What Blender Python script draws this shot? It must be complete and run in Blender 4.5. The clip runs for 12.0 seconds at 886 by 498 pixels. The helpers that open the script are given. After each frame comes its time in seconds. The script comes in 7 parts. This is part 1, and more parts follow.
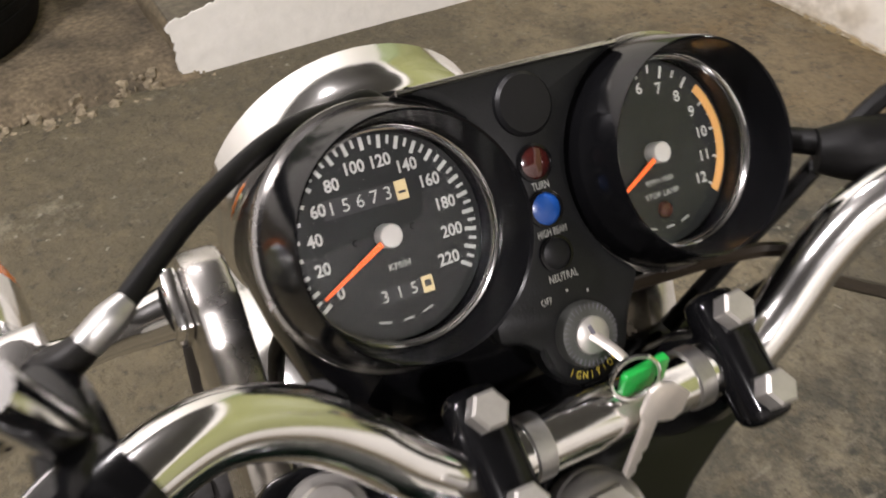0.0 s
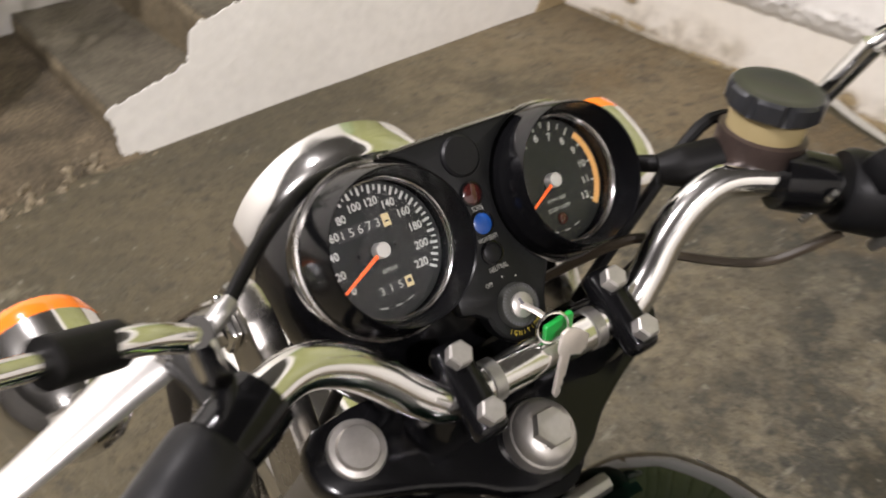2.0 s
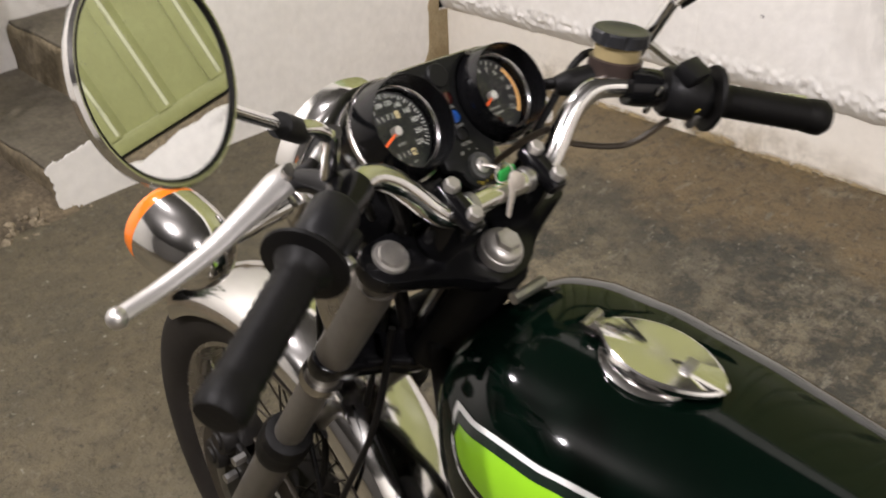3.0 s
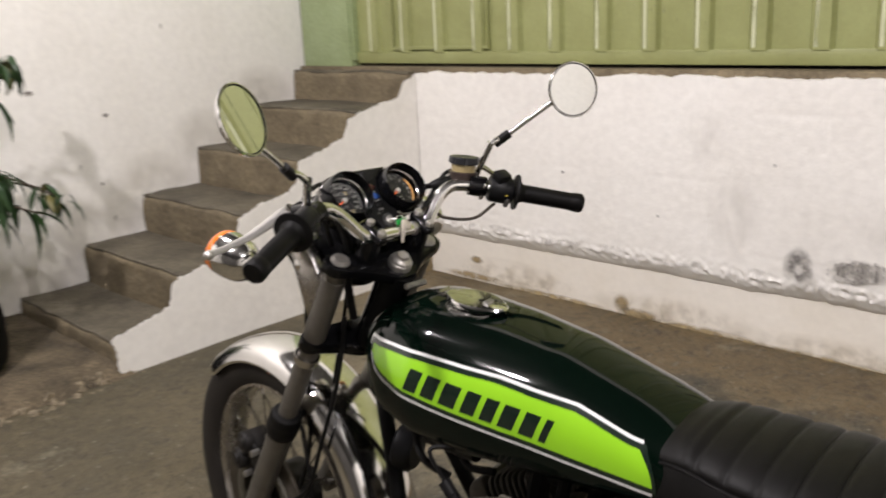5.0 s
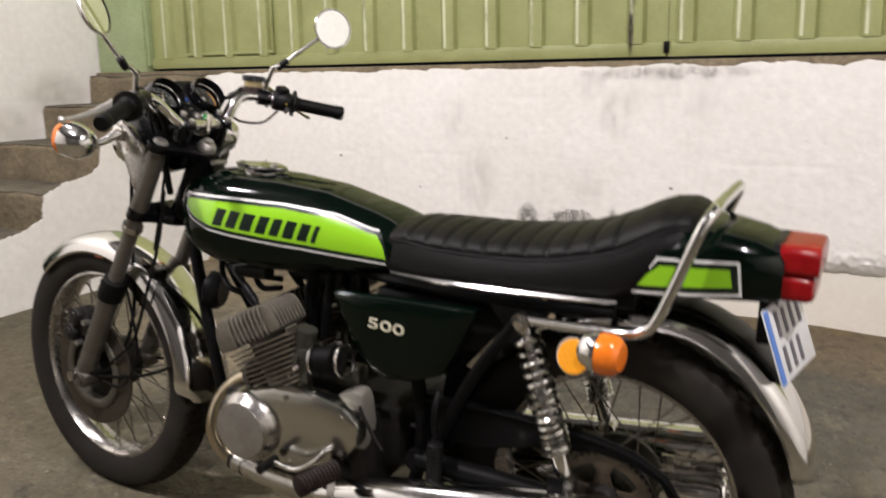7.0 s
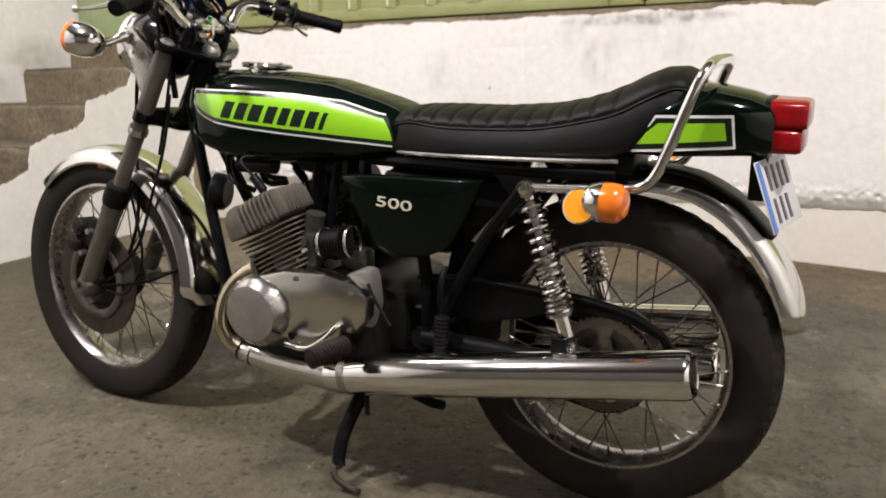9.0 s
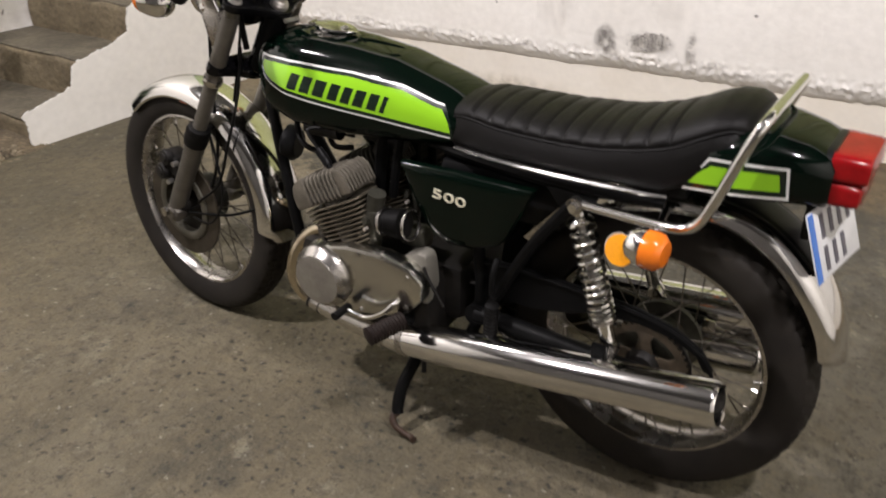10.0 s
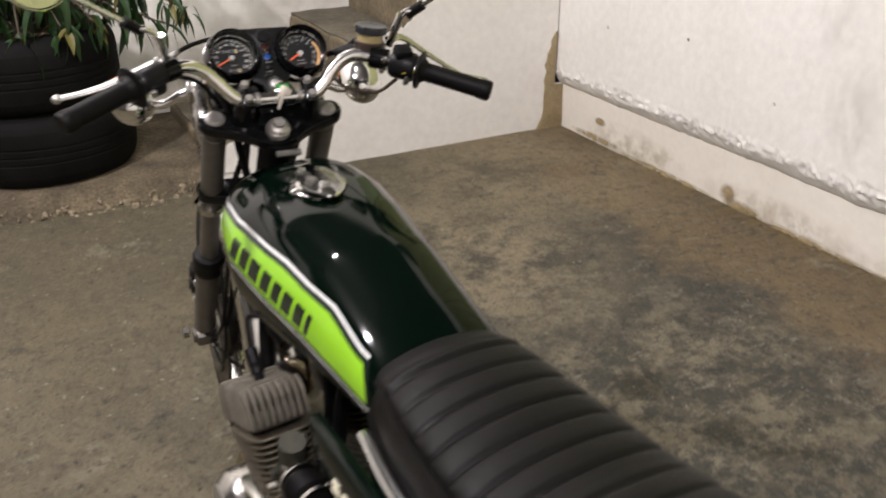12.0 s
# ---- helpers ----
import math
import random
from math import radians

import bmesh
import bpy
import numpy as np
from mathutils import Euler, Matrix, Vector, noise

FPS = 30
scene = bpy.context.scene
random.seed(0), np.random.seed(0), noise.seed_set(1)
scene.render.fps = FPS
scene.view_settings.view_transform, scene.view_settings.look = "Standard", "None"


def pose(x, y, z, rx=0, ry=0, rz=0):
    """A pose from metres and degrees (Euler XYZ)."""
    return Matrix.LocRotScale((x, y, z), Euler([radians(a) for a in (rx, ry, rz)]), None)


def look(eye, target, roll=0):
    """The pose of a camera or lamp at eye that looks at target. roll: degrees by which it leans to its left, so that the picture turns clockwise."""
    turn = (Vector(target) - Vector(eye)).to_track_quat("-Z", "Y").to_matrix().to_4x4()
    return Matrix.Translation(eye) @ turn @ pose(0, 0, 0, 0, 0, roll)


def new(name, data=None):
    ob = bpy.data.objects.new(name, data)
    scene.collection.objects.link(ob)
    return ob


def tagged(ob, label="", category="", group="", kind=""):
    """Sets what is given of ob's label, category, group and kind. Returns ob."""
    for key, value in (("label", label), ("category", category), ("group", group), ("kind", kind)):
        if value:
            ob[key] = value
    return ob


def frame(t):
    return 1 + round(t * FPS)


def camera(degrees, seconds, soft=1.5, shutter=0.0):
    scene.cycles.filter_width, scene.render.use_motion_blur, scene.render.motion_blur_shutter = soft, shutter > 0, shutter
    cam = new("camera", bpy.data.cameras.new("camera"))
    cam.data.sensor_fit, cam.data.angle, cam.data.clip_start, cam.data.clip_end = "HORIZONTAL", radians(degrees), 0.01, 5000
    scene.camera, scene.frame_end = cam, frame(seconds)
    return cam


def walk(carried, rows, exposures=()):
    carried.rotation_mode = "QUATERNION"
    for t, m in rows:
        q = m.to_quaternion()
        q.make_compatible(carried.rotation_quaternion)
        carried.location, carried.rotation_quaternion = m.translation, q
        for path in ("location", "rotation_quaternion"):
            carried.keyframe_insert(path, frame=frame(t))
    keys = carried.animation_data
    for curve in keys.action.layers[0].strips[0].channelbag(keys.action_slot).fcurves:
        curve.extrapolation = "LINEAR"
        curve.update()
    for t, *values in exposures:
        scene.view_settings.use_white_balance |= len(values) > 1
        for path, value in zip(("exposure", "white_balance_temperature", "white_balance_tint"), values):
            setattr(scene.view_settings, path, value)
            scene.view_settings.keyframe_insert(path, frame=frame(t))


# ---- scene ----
cam = camera(53.8, 12.0, soft=1.8, shutter=0.5)
PATH = [
    (0, (-0.049, 0.077, 1.235), (0.753, 1.362, -0.07), 1.0),
    (0.5, (-0.002, 0.11, 1.208), (0.725, 1.431, -0.106), 1.1),
    (1, (0.007, 0.109, 1.212), (0.71, 1.436, -0.109), -0.0),
    (1.5, (-0.024, 0.052, 1.252), (0.676, 1.368, -0.082), -1.9),
    (2, (-0.139, -0.025, 1.318), (0.831, 1.237, 0.107), -1.3),
    (2.3, (-0.243, -0.066, 1.343), (0.9, 1.109, 0.198), -0.8),
    (2.5, (-0.307, -0.107, 1.35), (0.886, 1.034, 0.221), -1.0),
    (3, (-0.416, -0.218, 1.356), (0.808, 0.946, 0.285), -1.0),
    (3.2, (-0.433, -0.305, 1.337), (0.735, 0.971, 0.333), -3.1),
    (4.8, (-0.842, -0.778, 1.352), (0.586, 0.508, 0.796), -2.4),
    (5, (-0.88, -0.863, 1.337), (0.502, 0.488, 0.822), -2.6),
    (5.2, (-0.919, -0.959, 1.325), (0.413, 0.451, 0.838), -3.2),
    (5.5, (-0.988, -1.062, 1.31), (0.361, 0.332, 0.821), -1.6),
    (6, (-1.175, -1.148, 1.297), (0.343, 0.085, 0.878), 0.1),
    (6.5, (-1.312, -1.225, 1.247), (0.315, -0.146, 0.815), -0.0),
    (7, (-1.371, -1.294, 1.096), (0.317, -0.3, 0.691), -1.2),
    (7.3, (-1.428, -1.294, 0.917), (0.308, -0.34, 0.636), -2.2),
    (7.5, (-1.488, -1.281, 0.801), (0.262, -0.342, 0.569), -2.1),
    (7.7, (-1.539, -1.27, 0.702), (0.227, -0.351, 0.51), -1.7),
    (9.3, (-1.498, -1.297, 0.991), (0.181, -0.363, 0.435), -1.0),
    (9.5, (-1.462, -1.316, 1.132), (0.133, -0.371, 0.381), -1.6),
    (10, (-1.373, -1.343, 1.317), (0.07, -0.281, 0.429), -1.5),
    (10.5, (-1.192, -1.277, 1.362), (0.192, -0.103, 0.523), -0.5),
    (11, (-0.936, -1.229, 1.392), (0.324, 0.081, 0.556), -0.5),
    (11.5, (-0.611, -1.244, 1.411), (0.38, 0.251, 0.526), 0.7),
    (12, (-0.314, -1.195, 1.392), (0.529, 0.399, 0.526), 0.3),
]
walk(cam, [(t, look(eye, target, roll)) for t, eye, target, roll in PATH], [(0.0, 0.13), (0.5, 0.10), (1.0, 0.36), (1.5, 0.42), (2.0, 0.12), (2.5, -0.22), (3.0, -0.04), (5.0, -0.16), (6.0, -0.1), (7.0, -0.05), (7.5, -0.07), (9.5, 0.08), (10.0, 0.0), (10.5, -0.08), (12.0, -0.06)])

# ---- world and light ----
world = bpy.data.worlds.new("night_world")
scene.world = world
world.use_nodes = True
world.node_tree.nodes["Background"].inputs[0].default_value = (0.02, 0.02, 0.022, 1)
world.node_tree.nodes["Background"].inputs[1].default_value = 0.3


LAMPS = [(-1.6, 0.65, 3.45, 390), (-0.9, -2.3, 3.45, 290), (-0.2, 1.5, 3.42, 105)]
for lx, ly, lz, watts in LAMPS:
    d = bpy.data.lights.new("bulb_light", "POINT")
    d.energy, d.shadow_soft_size, d.color = watts, 0.06, (1.0, 0.935, 0.96)
    new("bulb_light", d).location = (lx, ly, lz - 0.14)

# ---- materials ----


def material(name, color, rough=0.5, metal=0.0, var=0.0, scale=8.0, bump=0.0, bump_scale=60.0, coat=0.0, color2=None,
             spec=0.5, detail=6.0, mix_lo=0.35, mix_hi=0.7, rough_var=0.0, transmission=0.0, ior=1.45, fine=0.0, fine_scale=200.0):
    """A surface with variation at two scales: broad blotches between two colours, fine grain, relief."""
    m = bpy.data.materials.new(name)
    m.use_nodes = True
    nt = m.node_tree
    b = nt.nodes["Principled BSDF"]
    b.inputs["Base Color"].default_value = (*color, 1)
    b.inputs["Roughness"].default_value = rough
    b.inputs["Metallic"].default_value = metal
    b.inputs["Coat Weight"].default_value = coat
    b.inputs["Coat Roughness"].default_value = 0.05
    b.inputs["Specular IOR Level"].default_value = spec
    b.inputs["Transmission Weight"].default_value = transmission
    b.inputs["IOR"].default_value = ior
    tc = nt.nodes.new("ShaderNodeTexCoord")
    if var > 0 or color2 or rough_var > 0:
        n = nt.nodes.new("ShaderNodeTexNoise")
        n.inputs["Scale"].default_value = scale
        n.inputs["Detail"].default_value = detail
        n.inputs["Roughness"].default_value = 0.62
        nt.links.new(tc.outputs["Object"], n.inputs["Vector"])
        ramp = nt.nodes.new("ShaderNodeMapRange")
        ramp.inputs["From Min"].default_value, ramp.inputs["From Max"].default_value = mix_lo, mix_hi
        nt.links.new(n.outputs["Fac"], ramp.inputs["Value"])
        other = color2 or tuple(c * (1 - var) for c in color)
        mix = nt.nodes.new("ShaderNodeMix")
        mix.data_type = "RGBA"
        mix.inputs["A"].default_value = (*color, 1)
        mix.inputs["B"].default_value = (*other, 1)
        nt.links.new(ramp.outputs["Result"], mix.inputs["Factor"])
        out = mix.outputs["Result"]
        if fine > 0:
            n2 = nt.nodes.new("ShaderNodeTexNoise")
            n2.inputs["Scale"].default_value = fine_scale
            n2.inputs["Detail"].default_value = 3
            nt.links.new(tc.outputs["Object"], n2.inputs["Vector"])
            r2 = nt.nodes.new("ShaderNodeMapRange")
            r2.inputs["From Min"].default_value, r2.inputs["From Max"].default_value = 0.3, 0.7
            r2.inputs["To Min"].default_value, r2.inputs["To Max"].default_value = 1 - fine, 1 + fine * 0.6
            nt.links.new(n2.outputs["Fac"], r2.inputs["Value"])
            mul = nt.nodes.new("ShaderNodeMix")
            mul.data_type, mul.blend_type = "RGBA", "MULTIPLY"
            mul.inputs["Factor"].default_value = 1
            nt.links.new(out, mul.inputs["A"])
            nt.links.new(r2.outputs["Result"], mul.inputs["B"])
            out = mul.outputs["Result"]
        nt.links.new(out, b.inputs["Base Color"])
        if rough_var > 0:
            rr = nt.nodes.new("ShaderNodeMapRange")
            rr.inputs["To Min"].default_value = max(rough - rough_var * 0.4, 0.02)
            rr.inputs["To Max"].default_value = min(rough + rough_var, 1.0)
            nt.links.new(n.outputs["Fac"], rr.inputs["Value"])
            nt.links.new(rr.outputs["Result"], b.inputs["Roughness"])
    if bump > 0:
        nb = nt.nodes.new("ShaderNodeTexNoise")
        nb.inputs["Scale"].default_value = bump_scale
        nb.inputs["Detail"].default_value = 5
        nt.links.new(tc.outputs["Object"], nb.inputs["Vector"])
        bp = nt.nodes.new("ShaderNodeBump")
        bp.inputs["Strength"].default_value = 1.0
        bp.inputs["Distance"].default_value = bump
        nt.links.new(nb.outputs["Fac"], bp.inputs["Height"])
        nt.links.new(bp.outputs["Normal"], b.inputs["Normal"])
    return m


def glow(name, color, strength):
    m = bpy.data.materials.new(name)
    m.use_nodes = True
    b = m.node_tree.nodes["Principled BSDF"]
    b.inputs["Base Color"].default_value = (*color, 1)
    b.inputs["Emission Color"].default_value = (*color, 1)
    b.inputs["Emission Strength"].default_value = strength
    return m


CHROME = material("chrome", (0.78, 0.77, 0.75), 0.07, 1.0, rough_var=0.12, scale=14, var=0.08)
CHROME_DULL = material("dull_chrome", (0.50, 0.48, 0.45), 0.2, 1.0, var=0.35, scale=20, rough_var=0.2)
STEEL = material("zinc_steel", (0.45, 0.44, 0.42), 0.35, 1.0, var=0.35, scale=60, rough_var=0.2)
MIRROR = material("mirror_glass", (0.9, 0.91, 0.9), 0.015, 1.0)
BLUED = material("heat_tinted_chrome", (0.60, 0.53, 0.40), 0.16, 1.0, color2=(0.44, 0.37, 0.27), scale=18, rough_var=0.1)
ALLOY_POLISHED = material("polished_alloy", (0.58, 0.57, 0.53), 0.17, 1.0, var=0.12, scale=9, rough_var=0.10)
FORK_GREY = material("oxidised_fork_alloy", (0.150, 0.139, 0.119), 0.40, 0.6, var=0.25, scale=30, bump=0.0003, bump_scale=400)
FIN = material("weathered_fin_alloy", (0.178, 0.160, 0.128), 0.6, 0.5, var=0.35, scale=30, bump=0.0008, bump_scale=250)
# darker copy of FIN; also paints the shade on the inner and right heads
FIN_DARK = material("sooty_and_shaded_fin_alloy", (0.095, 0.087, 0.075), 0.6, 0.5, var=0.4, scale=30, bump=0.0008, bump_scale=250)
CAP_GREY = material("dull_grey_plating", (0.50, 0.48, 0.45), 0.36, 0.8, color2=(0.38, 0.36, 0.33), scale=70, rough_var=0.15)
DISC = material("bronzed_brake_disc", (0.052, 0.043, 0.031), 0.42, 0.5, var=0.3, scale=40, rough_var=0.2)
BLACK_GLOSS = material("black_enamel", (0.004, 0.004, 0.0045), 0.13, 0.0, var=0.4, scale=20, rough_var=0.08, spec=0.3)
LOCK_GREY = material("grey_lock_plating", (0.075, 0.077, 0.070), 0.45, 0.4, var=0.2, scale=80)
CAP_DARK = material("dark_grey_cap", (0.030, 0.031, 0.034), 0.28, 0.3, var=0.3, scale=40)
BROWN_BAND = material("brown_stained_metal", (0.060, 0.042, 0.036), 0.4, 0.4, var=0.4, scale=50)
BLACK_PLASTIC = material("black_plastic", (0.008, 0.008, 0.0085), 0.36, 0.0, var=0.3, scale=40, bump=0.0001, bump_scale=600, rough_var=0.1, spec=0.2)
BLACK_SATIN = material("satin_black_panel", (0.0065, 0.0068, 0.007), 0.42, 0.0, spec=0.25, var=0.3, scale=60, bump=0.00012, bump_scale=900)
RUBBER = material("black_rubber", (0.005, 0.0047, 0.0045), 0.5, 0.0, spec=0.16, var=0.4, scale=30, bump=0.0003, bump_scale=200)
TYRE = material("tyre_rubber", (0.013, 0.011, 0.0095), 0.72, 0.0, spec=0.25, color2=(0.022, 0.019, 0.015), scale=10, bump=0.0004, bump_scale=180)
FRAME_BLACK = material("frame_black", (0.004, 0.004, 0.004), 0.45, 0.0, spec=0.12, var=0.4, scale=30, rough_var=0.2)
GREASY = material("greasy_black_metal", (0.008, 0.0075, 0.007), 0.5, 0.2, spec=0.25, color2=(0.016, 0.014, 0.012), scale=30, bump=0.0004, bump_scale=200)
GREEN_DARK = material("dark_green_enamel", (0.0009, 0.0038, 0.0022), 0.06, 0.0, var=0.25, scale=5, rough_var=0.03, spec=0.30)
GREEN_LIME = material("lime_green_decal", (0.26, 0.56, 0.018), 0.22, 0.0, coat=0.6, var=0.06, scale=6)
WHITE_LINE = material("white_pinstripe", (0.78, 0.78, 0.76), 0.25, 0.0, coat=0.4, var=0.05, scale=20)
DECAL_BLACK = material("dark_decal", (0.006, 0.014, 0.009), 0.22, 0.0, coat=0.5)
VINYL = material("black_seat_vinyl", (0.0048, 0.0044, 0.0042), 0.40, 0.0, spec=0.18, var=0.25, scale=12, bump=0.0004, bump_scale=900, rough_var=0.12)
ORANGE = material("orange_lens", (0.85, 0.20, 0.015), 0.16, 0.0, coat=0.6, var=0.12, scale=40)
AMBER = material("amber_reflector", (0.90, 0.36, 0.015), 0.25, 0.0, coat=0.4, var=0.15, scale=200)
RED = material("red_lens", (0.27, 0.006, 0.008), 0.2, 0.0, coat=0.12, spec=0.3, var=0.3, scale=40)
RED_DEEP = material("unlit_red_lens", (0.035, 0.006, 0.005), 0.15, 0.0, coat=0.6)
BLUE = material("blue_lens", (0.008, 0.060, 0.27), 0.3, 0.0, coat=0.2)
DIAL = material("dial_face", (0.0065, 0.0071, 0.0071), 0.55, 0.0, spec=0.3, var=0.15, scale=60)
DIAL_MARK = material("dial_print", (0.36, 0.36, 0.335), 0.6, 0.0)
DIAL_TAN = material("redline_print", (0.52, 0.28, 0.085), 0.6, 0.0)
NEEDLE = material("needle_orange", (0.95, 0.13, 0.02), 0.45, 0.0)
HUBCAP = material("needle_hub", (0.46, 0.455, 0.43), 0.3, 0.3)
COUNTER_BLACK = material("black_counter_drum", (0.010, 0.010, 0.011), 0.5, 0.0)
CREAM = material("cream_counter_wheel", (0.50, 0.40, 0.21), 0.6, 0.0)
BRASS_INK = material("yellow_print", (0.55, 0.42, 0.05), 0.6, 0.0)
KEY_GREEN = material("green_key_tag", (0.01, 0.30, 0.045), 0.35, 0.0, coat=0.3)
BRASS = material("nickel_brass_key", (0.80, 0.74, 0.67), 0.42, 0.75, var=0.2, scale=90)
AMBER_TANK = material("yellowed_reservoir", (0.33, 0.265, 0.135), 0.25, 0.0, coat=0.3)
PLATE_WHITE = material("plate_white", (0.72, 0.73, 0.74), 0.35, 0.0, var=0.1, scale=30)
PLATE_BLUE = material("plate_blue", (0.06, 0.19, 0.60), 0.35, 0.0)
PLATE_INK = material("plate_ink", (0.10, 0.095, 0.115), 0.5, 0.0)
BADGE = material("cream_badge", (0.72, 0.68, 0.52), 0.3, 0.2)
CARB = material("pot_metal", (0.072, 0.070, 0.055), 0.5, 0.6, var=0.4, scale=50, bump=0.0005, bump_scale=200)
GLASS = material("instrument_glass", (1, 1, 1), 0.02, 0.0, transmission=1.0, ior=1.2)
LENS_GLASS = material("headlamp_glass", (0.9, 0.92, 0.9), 0.08, 0.0, transmission=0.8)

# ---- building helpers ----


def part(name, bm, mat, parent, label="", xf=None, smooth=38, kind=""):
    """One mesh object under a thing or a part; smooth: the angle up to which edges are shaded round."""
    if xf is not None:
        bmesh.ops.transform(bm, matrix=xf, verts=bm.verts)
    bmesh.ops.recalc_face_normals(bm, faces=bm.faces)
    me = bpy.data.meshes.new(name)
    bm.to_mesh(me)
    bm.free()
    for f in me.polygons:
        f.use_smooth = True
    me.set_sharp_from_angle(angle=radians(smooth))
    me.materials.append(mat)
    ob = new(name, me)
    ob.parent = parent
    return tagged(ob, label, kind=kind)


def box(sx, sy, sz, bevel=0.0, at=(0, 0, 0), segs=2):
    bm = bmesh.new()
    bmesh.ops.create_cube(bm, size=1.0)
    bmesh.ops.scale(bm, vec=(sx, sy, sz), verts=bm.verts)
    if bevel > 0:
        bmesh.ops.bevel(bm, geom=bm.edges[:], offset=bevel, segments=segs, affect="EDGES", profile=0.5)
    bmesh.ops.translate(bm, vec=at, verts=bm.verts)
    return bm


def join(*bms):
    out = bms[0]
    for b in bms[1:]:
        me = bpy.data.meshes.new("tmp")
        b.to_mesh(me)
        b.free()
        out.from_mesh(me)
        bpy.data.meshes.remove(me)
    return out


def rings(sections, closed=True, caps=True):
    """A skin over rings of equal point counts."""
    bm = bmesh.new()
    rows = [[bm.verts.new(p) for p in s] for s in sections]
    n = len(rows[0])
    for a, b in zip(rows, rows[1:]):
        for i in range(n if closed else n - 1):
            j = (i + 1) % n
            bm.faces.new((a[i], a[j], b[j], b[i]))
    if caps and closed:
        bm.faces.new(rows[0][::-1])
        bm.faces.new(rows[-1])
    return bm


def lathe(profile, segs=32, loop=False):
    """A body turned about its z axis from (radius, height) pairs."""
    bm = bmesh.new()
    cols = []
    for k in range(segs):
        a = 2 * math.pi * k / segs
        cols.append([bm.verts.new((r * math.cos(a), r * math.sin(a), h)) for r, h in profile])
    m = len(profile)
    for k in range(segs):
        a, b = cols[k], cols[(k + 1) % segs]
        for i in range(m if loop else m - 1):
            j = (i + 1) % m
            bm.faces.new((a[i], b[i], b[j], a[j]))
    if not loop:
        for end in (0, -1):
            if profile[end][0] > 1e-5:
                ring = [c[end] for c in cols]
                bm.faces.new(ring if end == 0 else ring[::-1])
    bmesh.ops.remove_doubles(bm, verts=bm.verts, dist=1e-6)
    return bm


def spline(points, steps=8):
    """Catmull-Rom through the points."""
    p = [Vector(q) for q in points]
    p = [2 * p[0] - p[1]] + p + [2 * p[-1] - p[-2]]
    out = []
    for i in range(1, len(p) - 2):
        for s in range(steps):
            t = s / steps
            a, b, c, d = p[i - 1 : i + 3]
            out.append(0.5 * (2 * b + (c - a) * t + (2 * a - 5 * b + 4 * c - d) * t * t + (3 * b - a - 3 * c + d) * t ** 3))
    out.append(p[-2])
    return out


def sweep(points, radius, segs=10, steps=6, flat=1.0, smooth=True):
    """A round bar along a line; radius: one number, or one for each point."""
    if smooth and len(points) > 2:
        line = spline(points, steps)
    else:
        line = [Vector(q) for q in points]
    n = len(line)
    if isinstance(radius, (int, float)):
        rad = [radius] * n
    else:
        rad = [float(q) for q in np.interp(np.linspace(0, 1, n), np.linspace(0, 1, len(radius)), radius)]
    secs = []
    up = Vector((0.13, 0.21, 0.97))
    t0 = (line[1] - line[0]).normalized()
    side = t0.cross(up).normalized()
    for i, p in enumerate(line):
        t = (line[min(i + 1, n - 1)] - line[max(i - 1, 0)]).normalized()
        side = (side - t * side.dot(t)).normalized()
        other = t.cross(side)
        secs.append([p + rad[i] * (math.cos(2 * math.pi * k / segs) * side + flat * math.sin(2 * math.pi * k / segs) * other) for k in range(segs)])
    return rings(secs)


def rod(a, b, r, segs=12):
    return sweep([a, b], r, segs, smooth=False)


def slab(outline, thick, bevel=0.0):
    """A plate from an outline in x and y, from z = 0 up."""
    bm = bmesh.new()
    f = bm.faces.new([bm.verts.new((x, y, 0)) for x, y in outline])
    up = bmesh.ops.extrude_face_region(bm, geom=[f])
    bmesh.ops.translate(bm, vec=(0, 0, thick), verts=[v for v in up["geom"] if isinstance(v, bmesh.types.BMVert)])
    if bevel > 0:
        bmesh.ops.bevel(bm, geom=bm.edges[:], offset=bevel, segments=2, affect="EDGES", profile=0.5)
    return bm


def turned(direction):
    """The turn that points z along direction."""
    return Vector(direction).to_track_quat("Z", "Y").to_matrix().to_4x4()


def at(p, direction=None):
    m = Matrix.Translation(p)
    return m @ turned(direction) if direction is not None else m


def lettering(text, size, depth=0.0, align="CENTER", bold=0.0):
    cu = bpy.data.curves.new("text", "FONT")
    cu.body, cu.size, cu.extrude, cu.resolution_u, cu.offset = text, size, depth, 3, bold
    cu.align_x, cu.align_y = align, "CENTER"
    ob = bpy.data.objects.new("text", cu)
    scene.collection.objects.link(ob)
    me = bpy.data.meshes.new_from_object(ob.evaluated_get(bpy.context.evaluated_depsgraph_get()))
    bm = bmesh.new()
    bm.from_mesh(me)
    bpy.data.objects.remove(ob)
    bpy.data.curves.remove(cu)
    bpy.data.meshes.remove(me)
    return bm


def thing(name, label, category, m=None, group="", kind=""):
    ob = new(name)
    ob.empty_display_size = 0.1
    if m is not None:
        ob.matrix_world = m
    return tagged(ob, label, category, group, kind)


def superring(y, hw, z0, z1, n=28, pw=2.6, top_pw=2.2, crown=0.5):
    """An upright ring of a rounded body at length y: half-width hw, from z0 to z1, widest at crown of its height."""
    zc = z0 + crown * (z1 - z0)
    out = []
    for k in range(n):
        a = 2 * math.pi * k / n
        c, s = math.cos(a), math.sin(a)
        q = top_pw if s > 0 else pw
        d = (abs(c) ** q + abs(s) ** q) ** (-1 / q)
        out.append((hw * c * d, y, zc + (z1 - zc if s > 0 else zc - z0) * s * d))
    return out

